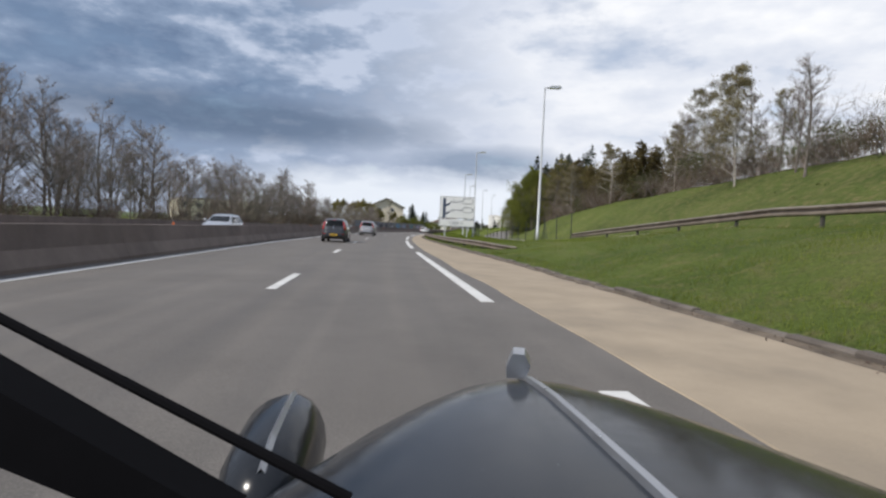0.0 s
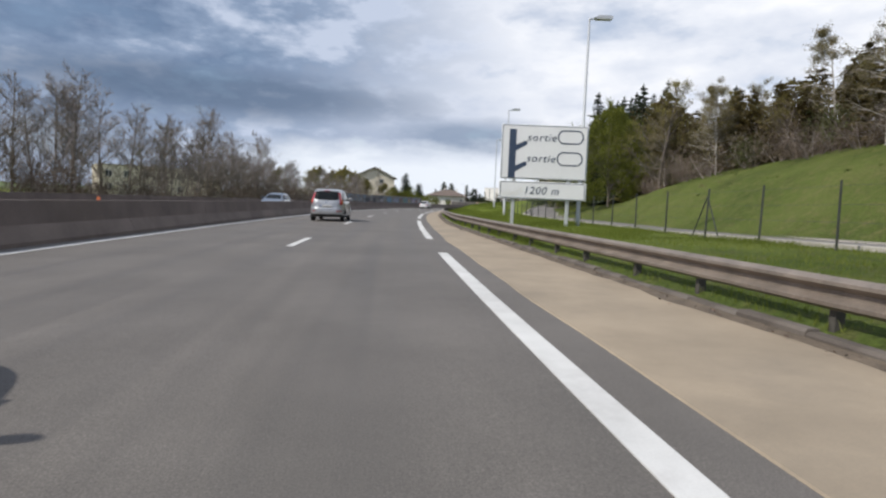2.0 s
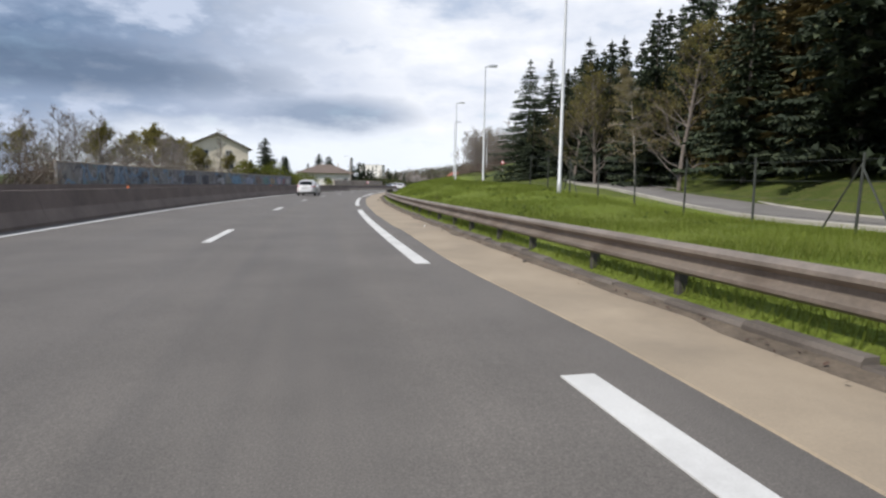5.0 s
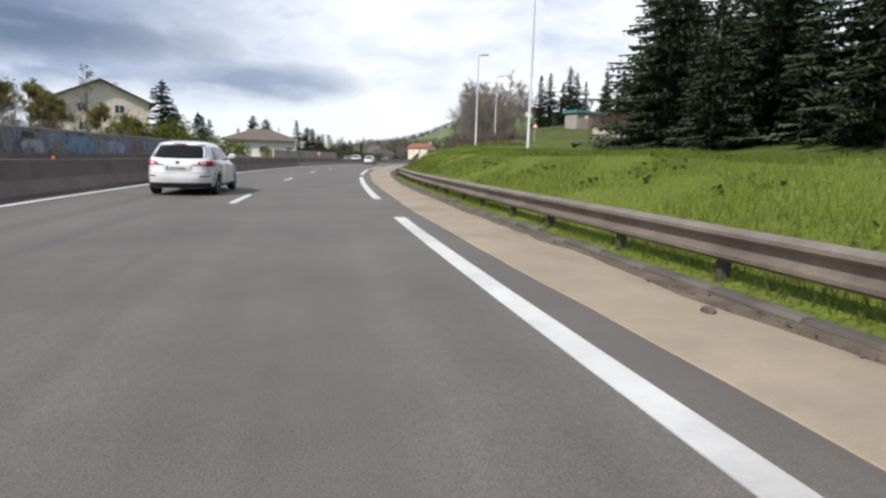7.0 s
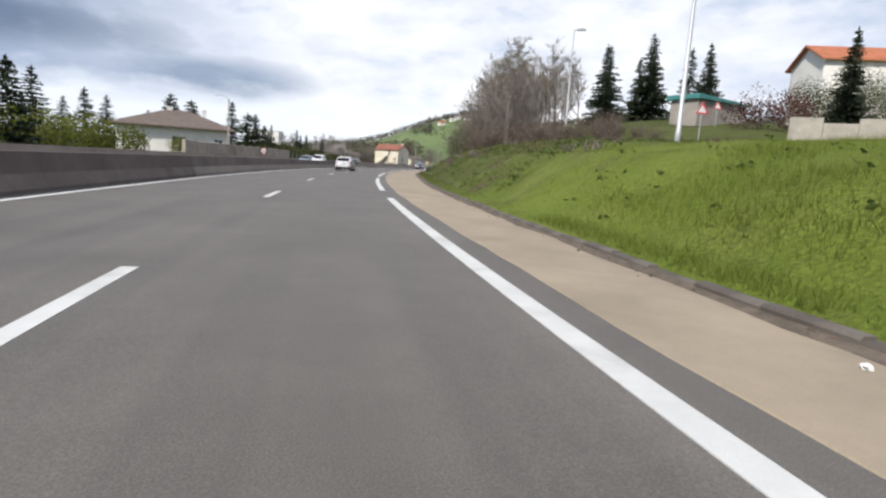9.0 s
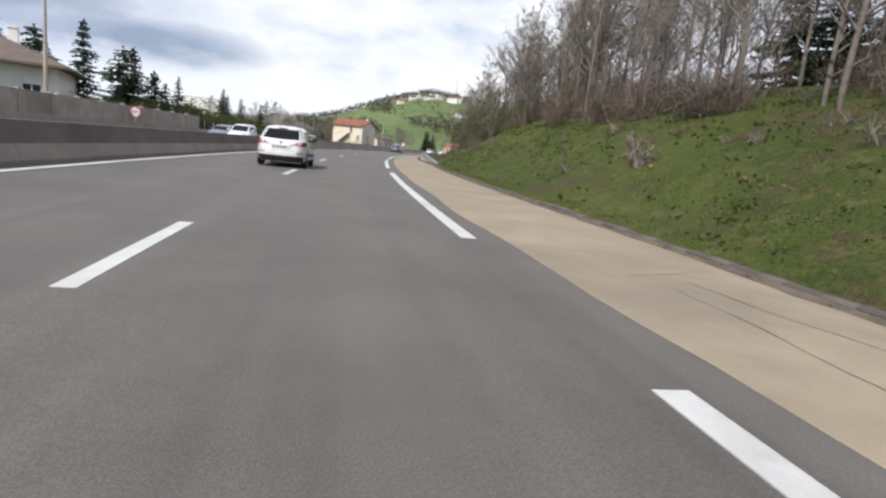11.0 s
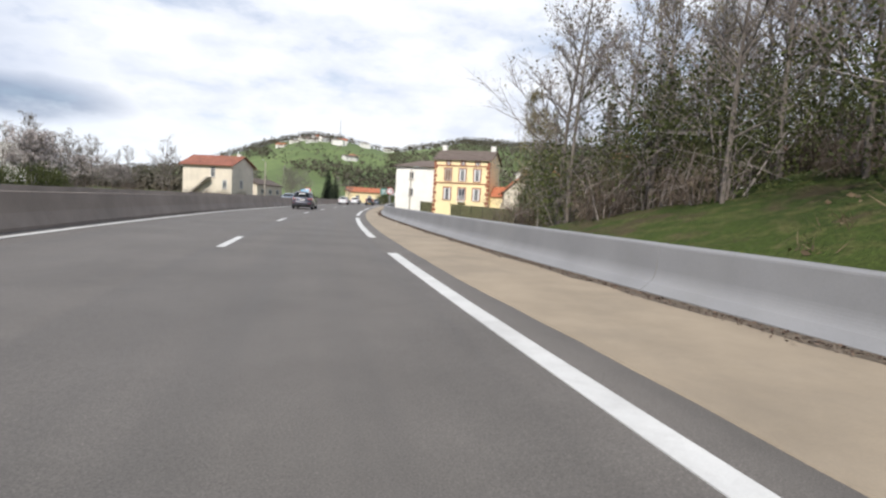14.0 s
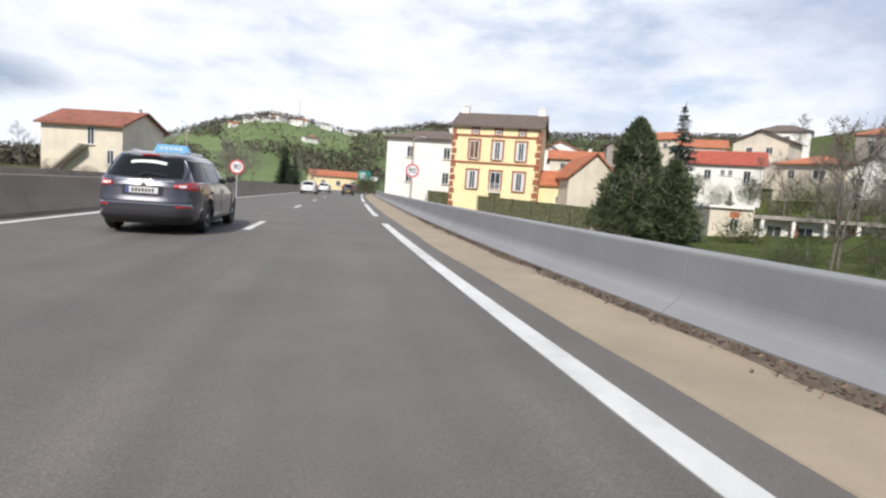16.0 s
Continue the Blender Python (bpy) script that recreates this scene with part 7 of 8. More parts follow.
def wall_run(name, label, s0, s1, u, z0, height, mat, step=3.0, pilaster=True):
    """A garden wall of panels between pilasters."""
    ob = thing(name, label, "wall", kind="structure")
    for s in np.arange(s0, s1, step):
        bm = bmesh.new()
        sweep(bm, [(u - 0.09, z0 - 0.3), (u + 0.09, z0 - 0.3), (u + 0.09, z0 + height), (u - 0.09, z0 + height)], s + 0.01, s + step - 0.01, step)
        part("wall_panel", bm, mat, ob)
        if pilaster:
            bm = bmesh.new()
            sweep(bm, [(u - 0.15, z0 - 0.3), (u + 0.15, z0 - 0.3), (u + 0.15, z0 + height + 0.1), (u - 0.15, z0 + height + 0.1)], s - 0.14, s + 0.14, 0.28)
            part("pilaster", bm, M_WALL_CONC, ob)
    return ob


def graffiti_material():
    """Grey concrete with broad sprayed fields and looping dark and pale outlines."""
    m = bpy.data.materials.new("graffiti_wall")
    m.use_nodes = True
    t = Net(m.node_tree)
    bs = m.node_tree.nodes["Principled BSDF"]
    v = t.n("ShaderNodeTexCoord").outputs["Object"]
    warp = t.n("ShaderNodeMix")
    warp.data_type = "VECTOR"
    nz = t.n("ShaderNodeTexNoise")
    nz.inputs["Scale"].default_value = 0.9
    t.l(v, nz.inputs["Vector"])
    warp.inputs[0].default_value = 0.35
    t.l(v, warp.inputs[4])
    t.l(nz.outputs["Color"], warp.inputs[5])
    w = warp.outputs[1]
    oi = t.n("ShaderNodeObjectInfo")
    field = t.ramp(oi.outputs["Random"], [(0.0, (0.20, 0.195, 0.205)), (0.35, (0.22, 0.21, 0.22)), (0.48, (0.16, 0.24, 0.33)), (0.6, (0.23, 0.215, 0.20)), (0.72, (0.13, 0.21, 0.20)), (0.82, (0.26, 0.235, 0.19)), (1.0, (0.24, 0.235, 0.245))])
    base = t.ramp(t.noise(v, 1.4, 5.0, 0.6), [(0.3, (0.15, 0.145, 0.14)), (0.7, (0.25, 0.24, 0.23))])
    col = t.mix(t.ramp(t.noise(w, 0.8, 2.0, 0.4), [(0.46, (0, 0, 0)), (0.50, (0.8,) * 3)]), base, field)
    for seed, scale, tone in ((3.0, 0.9, (0.07, 0.07, 0.085)), (9.0, 1.1, (0.32, 0.32, 0.35)), (17.0, 0.45, (0.15, 0.24, 0.34))):
        off = t.n("ShaderNodeVectorMath")
        off.operation = "ADD"
        off.inputs[1].default_value = (seed, seed * 0.7, seed * 1.3)
        t.l(w, off.inputs[0])
        loop = t.math("ABSOLUTE", t.math("SUBTRACT", t.noise(off.outputs[0], scale, 2.0, 0.5), 0.5))
        col = t.mix(t.ramp(loop, [(0.010, (0.75,) * 3), (0.026, (0, 0, 0))]), col, tone)
    t.l(col, bs.inputs["Base Color"])
    bs.inputs["Roughness"].default_value = 0.85
    return m


SPRAYED = ((146, 3.4, 0.9, 1.9, (0.10, 0.10, 0.12)), (150.5, 2.0, 0.8, 2.0, (0.09, 0.09, 0.11)), (155.5, 2.6, 0.8, 1.7, (0.40, 0.40, 0.43)), (155, 1.4, 1.75, 2.15, (0.07, 0.065, 0.07)), (161, 3.6, 0.9, 2.0, (0.17, 0.29, 0.41)), (166.0, 3.0, 0.9, 1.9, (0.27, 0.30, 0.38)), (169.8, 2.2, 0.9, 2.0, (0.20, 0.15, 0.13)), (173.2, 2.4, 0.9, 2.1, (0.15, 0.25, 0.24)), (176.4, 2.2, 0.9, 2.0, (0.33, 0.27, 0.19)), (179.6, 2.2, 0.9, 2.1, (0.38, 0.33, 0.40)), (182.0, 1.4, 0.9, 2.0, (0.28, 0.16, 0.17)), (184.3, 1.8, 0.9, 2.0, (0.36, 0.35, 0.35)))
gw_ = wall_run("graffiti_wall", "long concrete wall with faded blue and grey graffiti patches", 122, 186, -20.4, 0.0, 2.35, graffiti_material(), 3.2, pilaster=False)
bm_ = bmesh.new()
sweep(bm_, [(-20.53, 2.352), (-20.27, 2.352), (-20.27, 2.45), (-20.53, 2.45)], 122, 186, 3.2)
part("coping", bm_, M_WALL_CONC, gw_, "pale concrete coping")
# sprayed fields on the panels, each a ragged patch of faded paint
rnd_ = random.Random(45)
for s_, w_, z0_, z1_, c_ in SPRAYED:
    bm_ = bmesh.new()
    rim_ = []
    for k_ in range(22):
        a_ = 2 * math.pi * k_ / 22
        x_, z_ = math.cos(a_), math.sin(a_)
        f_ = rnd_.uniform(0.86, 1.06) / max(abs(x_), abs(z_)) ** 0.7
        rim_.append(bm_.verts.new(at(s_ + w_ / 2 * x_ * f_, -20.306 + 0.0005 * (int(s_) % 5), (z0_ + z1_) / 2 + (z1_ - z0_) / 2 * z_ * f_)))
    bm_.faces.new(rim_)
    part("sprayed_field", bm_, material("spray_%d" % int(s_ * 4), c_, 0.8, spread=0.45, scale=1.1, fine=6.0, bump=0.0), gw_, "field of faded sprayed paint")
wall_run("garden_wall", "weathered concrete panel garden wall with buttresses", 214, 252, -20.6, 0.0, 2.1, M_WALL_CONC, 3.0)

house("three_storey_house", "beige three-storey house with a broad brown gable roof", pose(-7.0, 232.0, 0, 0, 0, 4), 14.5, 14, 9.7, 3.4, M_WALL_CREAM, M_TILE_BROWN, "gable_y", 0.9, [(4.4, 8.3, 1.6, 1.5), (9.9, 8.3, 1.6, 1.5), (4.4, 5.2, 1.6, 1.5), (9.9, 5.2, 2.2, 1.5), (4.4, 2.2, 1.6, 1.5)], chimneys=((9.6, 5, 0.7, 0.1),))
house("bungalow", "white bungalow with a wide brown hipped roof", pose(20.6, 238.9, 0, 0, 0, -10), 14.0, 11, 4.0, 2.6, M_WALL_WHITE, M_TILE_BROWN, "hip", 0.9, [(3, 2.2, 1.2, 1.2), (7.5, 2.2, 1.8, 1.3), (12.5, 2.2, 1.2, 1.2)], chimneys=((6.0, 5.5, 0.7, 0.3), (10.5, 5.5, 0.6, 0.2)))
house("end_house", "beige house with a red tiled roof and outside stair", facing((104.5, 342.7), (109.5, 334.05), 0.0), 10.0, 7.0, 5.9, 1.7, M_WALL_CREAM, M_TILE_RUST, "gable_x", 0.5, [(6.2, 4.6, 0.9, 1.9), (8.6, 2.4, 0.9, 1.6)], side_windows=[(3.0, 2.6, 0.9, 1.5)], chimneys=((9.2, 3.5, 0.6, 0.4),))
for k_ in range(14):
    bm_ = bmesh.new()
    box(bm_, 1.4 + k_ * 0.32, 1.4 + (k_ + 1) * 0.32, -1.2, -0.02, 0.0 + k_ * 0.26, 0.25 + k_ * 0.26)
    part("stair_step", bm_, M_WALL_CONC, bpy.data.objects["end_house"])
house("shed", "low pale shed with a shallow roof beside the road", facing((119.5, 343.0), (131.0, 352.5), 0.0), 15, 6, 3.0, 1.2, M_WALL_CREAM, M_TILE_BROWN, "gable_x", 0.3, [(3, 1.6, 1.6, 1.0), (7.5, 1.6, 1.6, 1.0), (12, 1.6, 1.6, 1.0)])
house("low_orange_house", "low yellow building with an orange roof at the road's end", facing((178.0, 388.0), (190.0, 381.0), 0.0), 14, 8, 3.6, 1.4, M_WALL_YELLOW, M_TILE_ORANGE, "gable_x", 0.4, [(3, 1.8, 1.2, 1.3), (7, 1.8, 1.2, 1.3), (11, 1.8, 1.2, 1.3)])


def apartment_block(name, label, m, w, d, floors, bays, wall):
    """A flat-roofed block with rows of windows."""
    ob = thing(name, label, "building", m=m)
    bm = bmesh.new()
    box(bm, 0, w, 0, d, -2, floors * 2.8 + 0.6)
    part("wall", bm, wall, ob)
    bm = bmesh.new()
    box(bm, -0.15, w + 0.15, -0.15, d + 0.15, floors * 2.8 + 0.601, floors * 2.8 + 0.9, bevel=0.03)
    part("roof", bm, M_WALL_CONC, ob)
    for f in range(floors):
        for b in range(bays):
            add_window(ob, (b + 0.5) * w / bays, f * 2.8 + 1.8, 1.3, 1.4)


apartment_block("tower_block", "plain white apartment block in the distance", pose(107.0, 558, 0, 0, 0, -25), 20, 14, 6, 2, M_WALL_WHITE)
apartment_block("apartment_building", "beige apartment block behind the bare trees", pose(-84, 232, 0, 0, 0, 15), 26, 12, 3, 7, M_WALL_CREAM)
apartment_block("apartment_building", "beige apartment block behind the bare trees", pose(-56, 150, 0, 0, 0, 30), 24, 12, 2, 7, M_WALL_CREAM)


def white_frame_building():
    """A low building with white frames and rust-coloured fields."""
    ob = thing("workshop", "low building with white frames and wide dark windows", "building", m=facing((-21.5, 176.0), (-8.5, 172.6), 0.0))
    bm = bmesh.new()
    box(bm, 0, 13.4, 0.2, 8, -1, 3.2)
    part("wall", bm, M_WALL_GREY, ob)
    bm = bmesh.new()
    box(bm, -0.4, 16.0, -0.6, 8.4, 3.21, 3.6, bevel=0.03)
    part("roof", bm, M_WALL_WHITE, ob)
    for k in range(9):
        bm = bmesh.new()
        box(bm, k * 1.65 - 0.1, k * 1.65 + 0.1, -0.1, 0.18, -1, 3.20)
        part("post", bm, M_FRAME, ob)
    for z in (0.9, 2.2):
        bm = bmesh.new()
        box(bm, 0.1, 13.3, -0.05, 0.15, z, z + 0.14)
        part("rail", bm, M_FRAME, ob)
    for k in range(8):
        bm = bmesh.new()
        box(bm, k * 1.65 + 0.15, k * 1.65 + 1.5, 0.1, 0.19, 1.06, 2.18)
        part("pane", bm, M_PANE, ob)


white_frame_building()

# house above the slip road, glimpsed between the trees
house("slope_house", "white house with an orange roof above the slip road", facing((85.0, 185.0), (94.0, 177.5), 10.6), 11.5, 8, 4.6, 1.9, M_WALL_WHITE, M_TILE_ORANGE, "gable_x", 0.5, [(3, 3.0, 1.2, 1.3), (7.5, 3.0, 1.6, 1.4)], foot=5)

# houses scattered over the meadow hill
for k_, (az_, r_) in enumerate(((30.6, 700), (31.9, 720), (33.6, 690), (34.4, 705), (35.2, 700), (36.1, 690), (36.8, 700), (39.1, 720), (37.6, 600), (38.2, 610), (32.8, 740), (41.5, 800))):
    p_ = hill_point(az_, r_)
    house("hillside_house", "white house on the green hillside", pose(p_.x, p_.y, p_.z, 0, 0, -55 + 14 * (k_ % 5)), 11 + 2 * (k_ % 3), 9, 5.0, 2.2, M_WALL_WHITE, M_TILE_BROWN if k_ % 3 else M_TILE_ORANGE, ("gable_x", "hip")[k_ % 2], 0.5, [(3, 3, 1.3, 1.5), (7.5, 3, 1.3, 1.5)], foot=8)
bm_ = bmesh.new()
p_ = hill_point(37.0, 840)
tube(bm_, (0, 0, -3), (0, 0, 34), 0.9, 0.35, 4)
for z_ in range(4, 32, 5):
    box(bm_, -1.1, 1.1, -0.1, 0.1, z_, z_ + 0.3)
mast_ = part("mast", bm_, M_POLE)
mast_.location = p_
tagged(mast_, "thin steel radio mast on the wooded hilltop", "mast")


# ---- signs, fences, lamps and small things ----
M_SIGN_WHITE = material("sign_white", (0.74, 0.75, 0.76), 0.45, spread=0.04, scale=0.6, fine=8, bump=0.0)
M_SIGN_BLUE = material("sign_dark_blue", (0.035, 0.055, 0.10), 0.45, spread=0.1, bump=0.0)
M_SIGN_RED = plain("sign_red", (0.55, 0.03, 0.03), 0.4)
M_SIGN_GREEN = plain("sign_green", (0.02, 0.22, 0.20), 0.4)
M_MESH = material("green_fence_net", (0.20, 0.20, 0.115), 0.9, spread=0.4, scale=3, fine=30, bump=0.3)


def words(name, text, size, m, mat, parent, shear=0.0, spacing=1.0):
    """Letters with the built-in font, as a thin mesh."""
    cu = bpy.data.curves.new(name, "FONT")
    cu.body, cu.size, cu.align_x, cu.align_y, cu.extrude, cu.shear, cu.space_character = text, size, "CENTER", "CENTER", 0.004, shear, spacing
    tmp = bpy.data.objects.new(name, cu)
    scene.collection.objects.link(tmp)
    me = bpy.data.meshes.new_from_object(tmp.evaluated_get(bpy.context.evaluated_depsgraph_get()))
    bpy.data.objects.remove(tmp)
    me.materials.clear()
    me.materials.append(mat)
    ob = new(name, me)
    ob.parent = parent
    ob.matrix_basis = m
    return ob


FRONT = Matrix.Rotation(math.pi / 2, 4, "X")   # lettering stood upright, facing -y


def ring_outline(bm, w, h, r, t, y, n=8):
    """A rounded oblong drawn as a band."""
    def outline(w, h, r):
        pts = []
        for cx, cz, a0 in ((w / 2 - r, h / 2 - r, 0), (-w / 2 + r, h / 2 - r, 90), (-w / 2 + r, -h / 2 + r, 180), (w / 2 - r, -h / 2 + r, 270)):
            for k in range(n + 1):
                a = radians(a0 + 90 * k / n)
                pts.append((cx + r * math.cos(a), cz + r * math.sin(a)))
        return pts
    a, b = outline(w, h, r), outline(w - 2 * t, h - 2 * t, max(0.01, r - t))
    va = [bm.verts.new((x, y, z)) for x, z in a]
    vb = [bm.verts.new((x, y, z)) for x, z in b]
    m = len(va)
    for k in range(m):
        bm.faces.new((va[k], va[(k + 1) % m], vb[(k + 1) % m], vb[k]))


def exit_sign():
    ob = thing("exit_sign", "large white motorway sign announcing two exits", "road sign", m=stand(50.65, 3.28, 0.17, -6))
    w, z0, z1 = 3.72, 2.16, 4.50
    bm = bmesh.new()
    box(bm, 0, w, 0, 0.08, z0, z1, bevel=0.02)
    board = part("board", bm, M_SIGN_WHITE, ob)
    bm = bmesh.new()
    box(bm, -0.03, w + 0.03, 0, 0.08, 1.30, 2.07, bevel=0.02)
    small = part("lower_board", bm, M_SIGN_WHITE, ob)
    for brd, zc, h in ((board, (z0 + z1) / 2, z1 - z0), (small, 1.685, 0.77)):
        bm = bmesh.new()
        ring_outline(bm, w - 0.06, h - 0.06, 0.05, 0.028, -0.006)
        for v in bm.verts:
            v.co += Vector((w / 2, 0, zc))
        part("border", bm, M_SIGN_BLUE, brd)
    bm = bmesh.new()
    box(bm, 0.335, 0.634, -0.010, -0.002, z0 + 0.045, z1 - 0.21)
    part("stem_arrow", bm, M_SIGN_BLUE, board, "dark blue straight-on bar")
    for z, oval in ((z0 + 0.32, z0 + 0.92), (z0 + 1.21, z0 + 1.85)):
        bm = bmesh.new()
        bm.faces.new([bm.verts.new(c) for c in ((0.636, -0.008, z), (0.636, -0.008, z + 0.25), (1.02, -0.008, z + 0.44), (1.11, -0.008, z + 0.41), (1.12, -0.008, z + 0.29))])
        part("branch_arrow", bm, M_SIGN_BLUE, board)
        words("exit_word", "sortie", 0.46, Matrix.Translation((1.72, -0.008, z + 0.58)) @ FRONT, M_SIGN_BLUE, board, 0.22, 1.14)
        bm = bmesh.new()
        ring_outline(bm, 1.11, 0.60, 0.28, 0.055, -0.008)
        for v in bm.verts:
            v.co += Vector((2.96, 0, oval))
        part("exit_oval", bm, M_SIGN_BLUE, board)
    words("distance_word", "1200 m", 0.46, Matrix.Translation((1.80, -0.008, 1.67)) @ FRONT, M_SIGN_BLUE, small, 0.2, 1.12)
    # a pale sprayed scrawl on the lower board
    rnd = random.Random(4)
    for k in range(7):
        bm = bmesh.new()
        x, z = 0.14 + 0.13 * k, 1.60 + rnd.uniform(-0.1, 0.1)
        row = [Vector((x + 0.09 * math.sin(2.2 * j + k), -0.006 - 0.0004 * k, z + 0.055 * (j - 2) + 0.02 * math.cos(k * j))) for j in range(5)]
        for c0, c1 in zip(row, row[1:]):
            n = Vector((-(c1 - c0).z, 0, (c1 - c0).x)).normalized() * 0.022
            bm.faces.new([bm.verts.new(c) for c in (c0 - n, c0 + n, c1 + n, c1 - n)])
        part("sprayed_stroke", bm, M_PLATE_WHITE, small, "stroke of pale sprayed paint")
    for x in (0.62, 2.98):
        bm = bmesh.new()
        box(bm, x - 0.07, x + 0.07, 0.085, 0.20, -0.6, 4.4, bevel=0.01)
        part("post", bm, M_POLE, ob)


exit_sign()


def speed_sign(m, pole=2.2, low=-1.2):
    ob = thing("speed_sign", "round white speed sign with a red rim reading 90", "road sign", "speed signs", m=m)
    bm = bmesh.new()
    lathe(bm, [(0.42, 0.0), (0.425, 0.01), (0.425, 0.025)], 32)
    disc = part("disc", bm, M_SIGN_WHITE, ob)
    disc.matrix_basis = Matrix.Translation((0, 0, pole)) @ FRONT
    bm = bmesh.new()
    n = 32
    va = [[bm.verts.new((r * math.cos(2 * math.pi * k / n), r * math.sin(2 * math.pi * k / n), 0.028)) for k in range(n)] for r in (0.42, 0.335)]
    for k in range(n):
        bm.faces.new((va[0][k], va[0][(k + 1) % n], va[1][(k + 1) % n], va[1][k]))
    part("rim", bm, M_SIGN_RED, disc, "red rim")
    words("number", "90", 0.46, Matrix.Translation((0, -0.02, 0.029)), M_INK, disc)
    bm = bmesh.new()
    tube(bm, (0, 0.06, low), (0, 0.06, pole + 0.3), 0.035, n=8)
    part("post", bm, M_POLE, ob)


speed_sign(pose(109.2, 291.6, 0.1, 0, 0, -42), 2.3)
speed_sign(pose(101.4, 298.4, -0.3, 0, 0, -42), 2.1, -0.0)
speed_sign(stand(238.5, -19.9, 0.0, 0), 1.65)


def direction_sign(m, w, h, z, mat, label):
    ob = thing("direction_sign", label, "road sign", m=m)
    bm = bmesh.new()
    box(bm, -w / 2, w / 2, 0, 0.06, z, z + h, bevel=0.015)
    b = part("board", bm, mat, ob)
    bm = bmesh.new()
    for k in range(3):
        box(bm, -w * 0.36, w * (0.30 - 0.1 * k), -0.012, -0.002, z + h * (0.18 + 0.26 * k), z + h * (0.30 + 0.26 * k))
    part("marks", bm, M_PLATE_WHITE if mat is not M_SIGN_WHITE else M_INK, b)
    for x in (-w * 0.3, w * 0.3):
        bm = bmesh.new()
        tube(bm, (x, 0.12, -1.5), (x, 0.12, z + h * 0.9), 0.045, n=8)
        part("post", bm, M_POLE, ob)


direction_sign(pose(154.0, 343.0, 0.0, 0, 0, -42), 2.2, 1.8, 2.3, M_SIGN_GREEN, "green and white direction sign beside the road")
direction_sign(pose(165.0, 352.0, 0.0, 0, 0, -42), 1.8, 0.8, 2.6, M_SIGN_WHITE, "small white direction sign beside the road")


def triangle_sign(m, label="small red and white warning triangle on a post"):
    ob = thing("warning_sign", label, "road sign", m=m)
    bm = bmesh.new()
    prism(bm, [(-0.42, 1.5), (0.42, 1.5), (0.0, 2.22)], 0, 0.03)
    t = part("triangle", bm, M_SIGN_WHITE, ob)
    bm = bmesh.new()
    o, i = [(-0.42, 1.5), (0.42, 1.5), (0.0, 2.22)], [(-0.28, 1.58), (0.28, 1.58), (0.0, 2.05)]
    va = [bm.verts.new((x, -0.006, z)) for x, z in o]
    vb = [bm.verts.new((x, -0.006, z)) for x, z in i]
    for k in range(3):
        bm.faces.new((va[k], va[(k + 1) % 3], vb[(k + 1) % 3], vb[k]))
    part("rim", bm, M_SIGN_RED, t)
    bm = bmesh.new()
    tube(bm, (0, 0.06, -0.3), (0, 0.06, 2.1), 0.03, n=8)
    part("post", bm, M_POLE, ob)


triangle_sign(stand(186, 19.0, land(186, 19.0), 0))
triangle_sign(stand(203, 29.5, land(203, 29.5), 0), "small warning triangle beside the slip road")


def wire_fence(s0, s1, u, step, h, label, mat=None):
    """Dark steel posts with strained wires."""
    ob = thing("wire_fence", label, "fence")
    k = 0
    rnd = random.Random(9)
    for s in np.arange(s0, s1, step):
        z = land(s, u)
        bm = bmesh.new()
        p = at(s, u, z)
        tube(bm, p - Vector((0, 0, 0.2)), p + Vector((rnd.uniform(-0.05, 0.05), rnd.uniform(-0.05, 0.05), h)), 0.035, 0.03, 6)
        part("fence_post", bm, mat or M_DARKSTEEL, ob)
        if k % 5 == 2 and mat is None:
            for sg in (-1, 1):
                bm = bmesh.new()
                tube(bm, p + Vector((0, 0, h * 0.85)), at(s + sg * 0.9, u, z - 0.05), 0.022, n=5)
                part("brace", bm, M_DARKSTEEL, ob)
        k += 1
    for f in (0.15, 0.4, 0.65, 0.92):
        bm = bmesh.new()
        pipe(bm, [at(s, u, land(s, u) + h * f) for s in np.arange(s0, s1, step)], 0.005, 3)
        part("wire", bm, M_DARKSTEEL, ob)


wire_fence(24, 112, 9.6, 3.0, 1.7, "dark wire fence with slanting braces along the slip road")
wire_fence(246, 268, -20.2, 2.5, 1.75, "wire fence with pale posts in front of the evergreen hedge", M_POLE)


def green_net_fence():
    """Green windbreak netting along the bottom of the yellow house's garden."""
    ob = thing("net_fence", "green netting fence in front of the yellow house", "fence")
    a, b = Vector((137.0, 313.5, -1.2)), Vector((139.8, 293.0, -1.8))
    n = 9
    for k in range(n):
        p, q = a.lerp(b, k / n), a.lerp(b, (k + 1) / n)
        bm = bmesh.new()
        poly(bm, [p, q, q + Vector((0, 0, 2.6)), p + Vector((0, 0, 2.6))])
        bmesh.ops.solidify(bm, geom=bm.faces[:], thickness=0.02)
        part("net_panel", bm, M_MESH, ob)
        bm = bmesh.new()
        tube(bm, p - Vector((0.04, 0, 1)), p + Vector((-0.04, 0, 2.7)), 0.04, n=6)
        part("fence_post", bm, M_DARKSTEEL, ob)


green_net_fence()


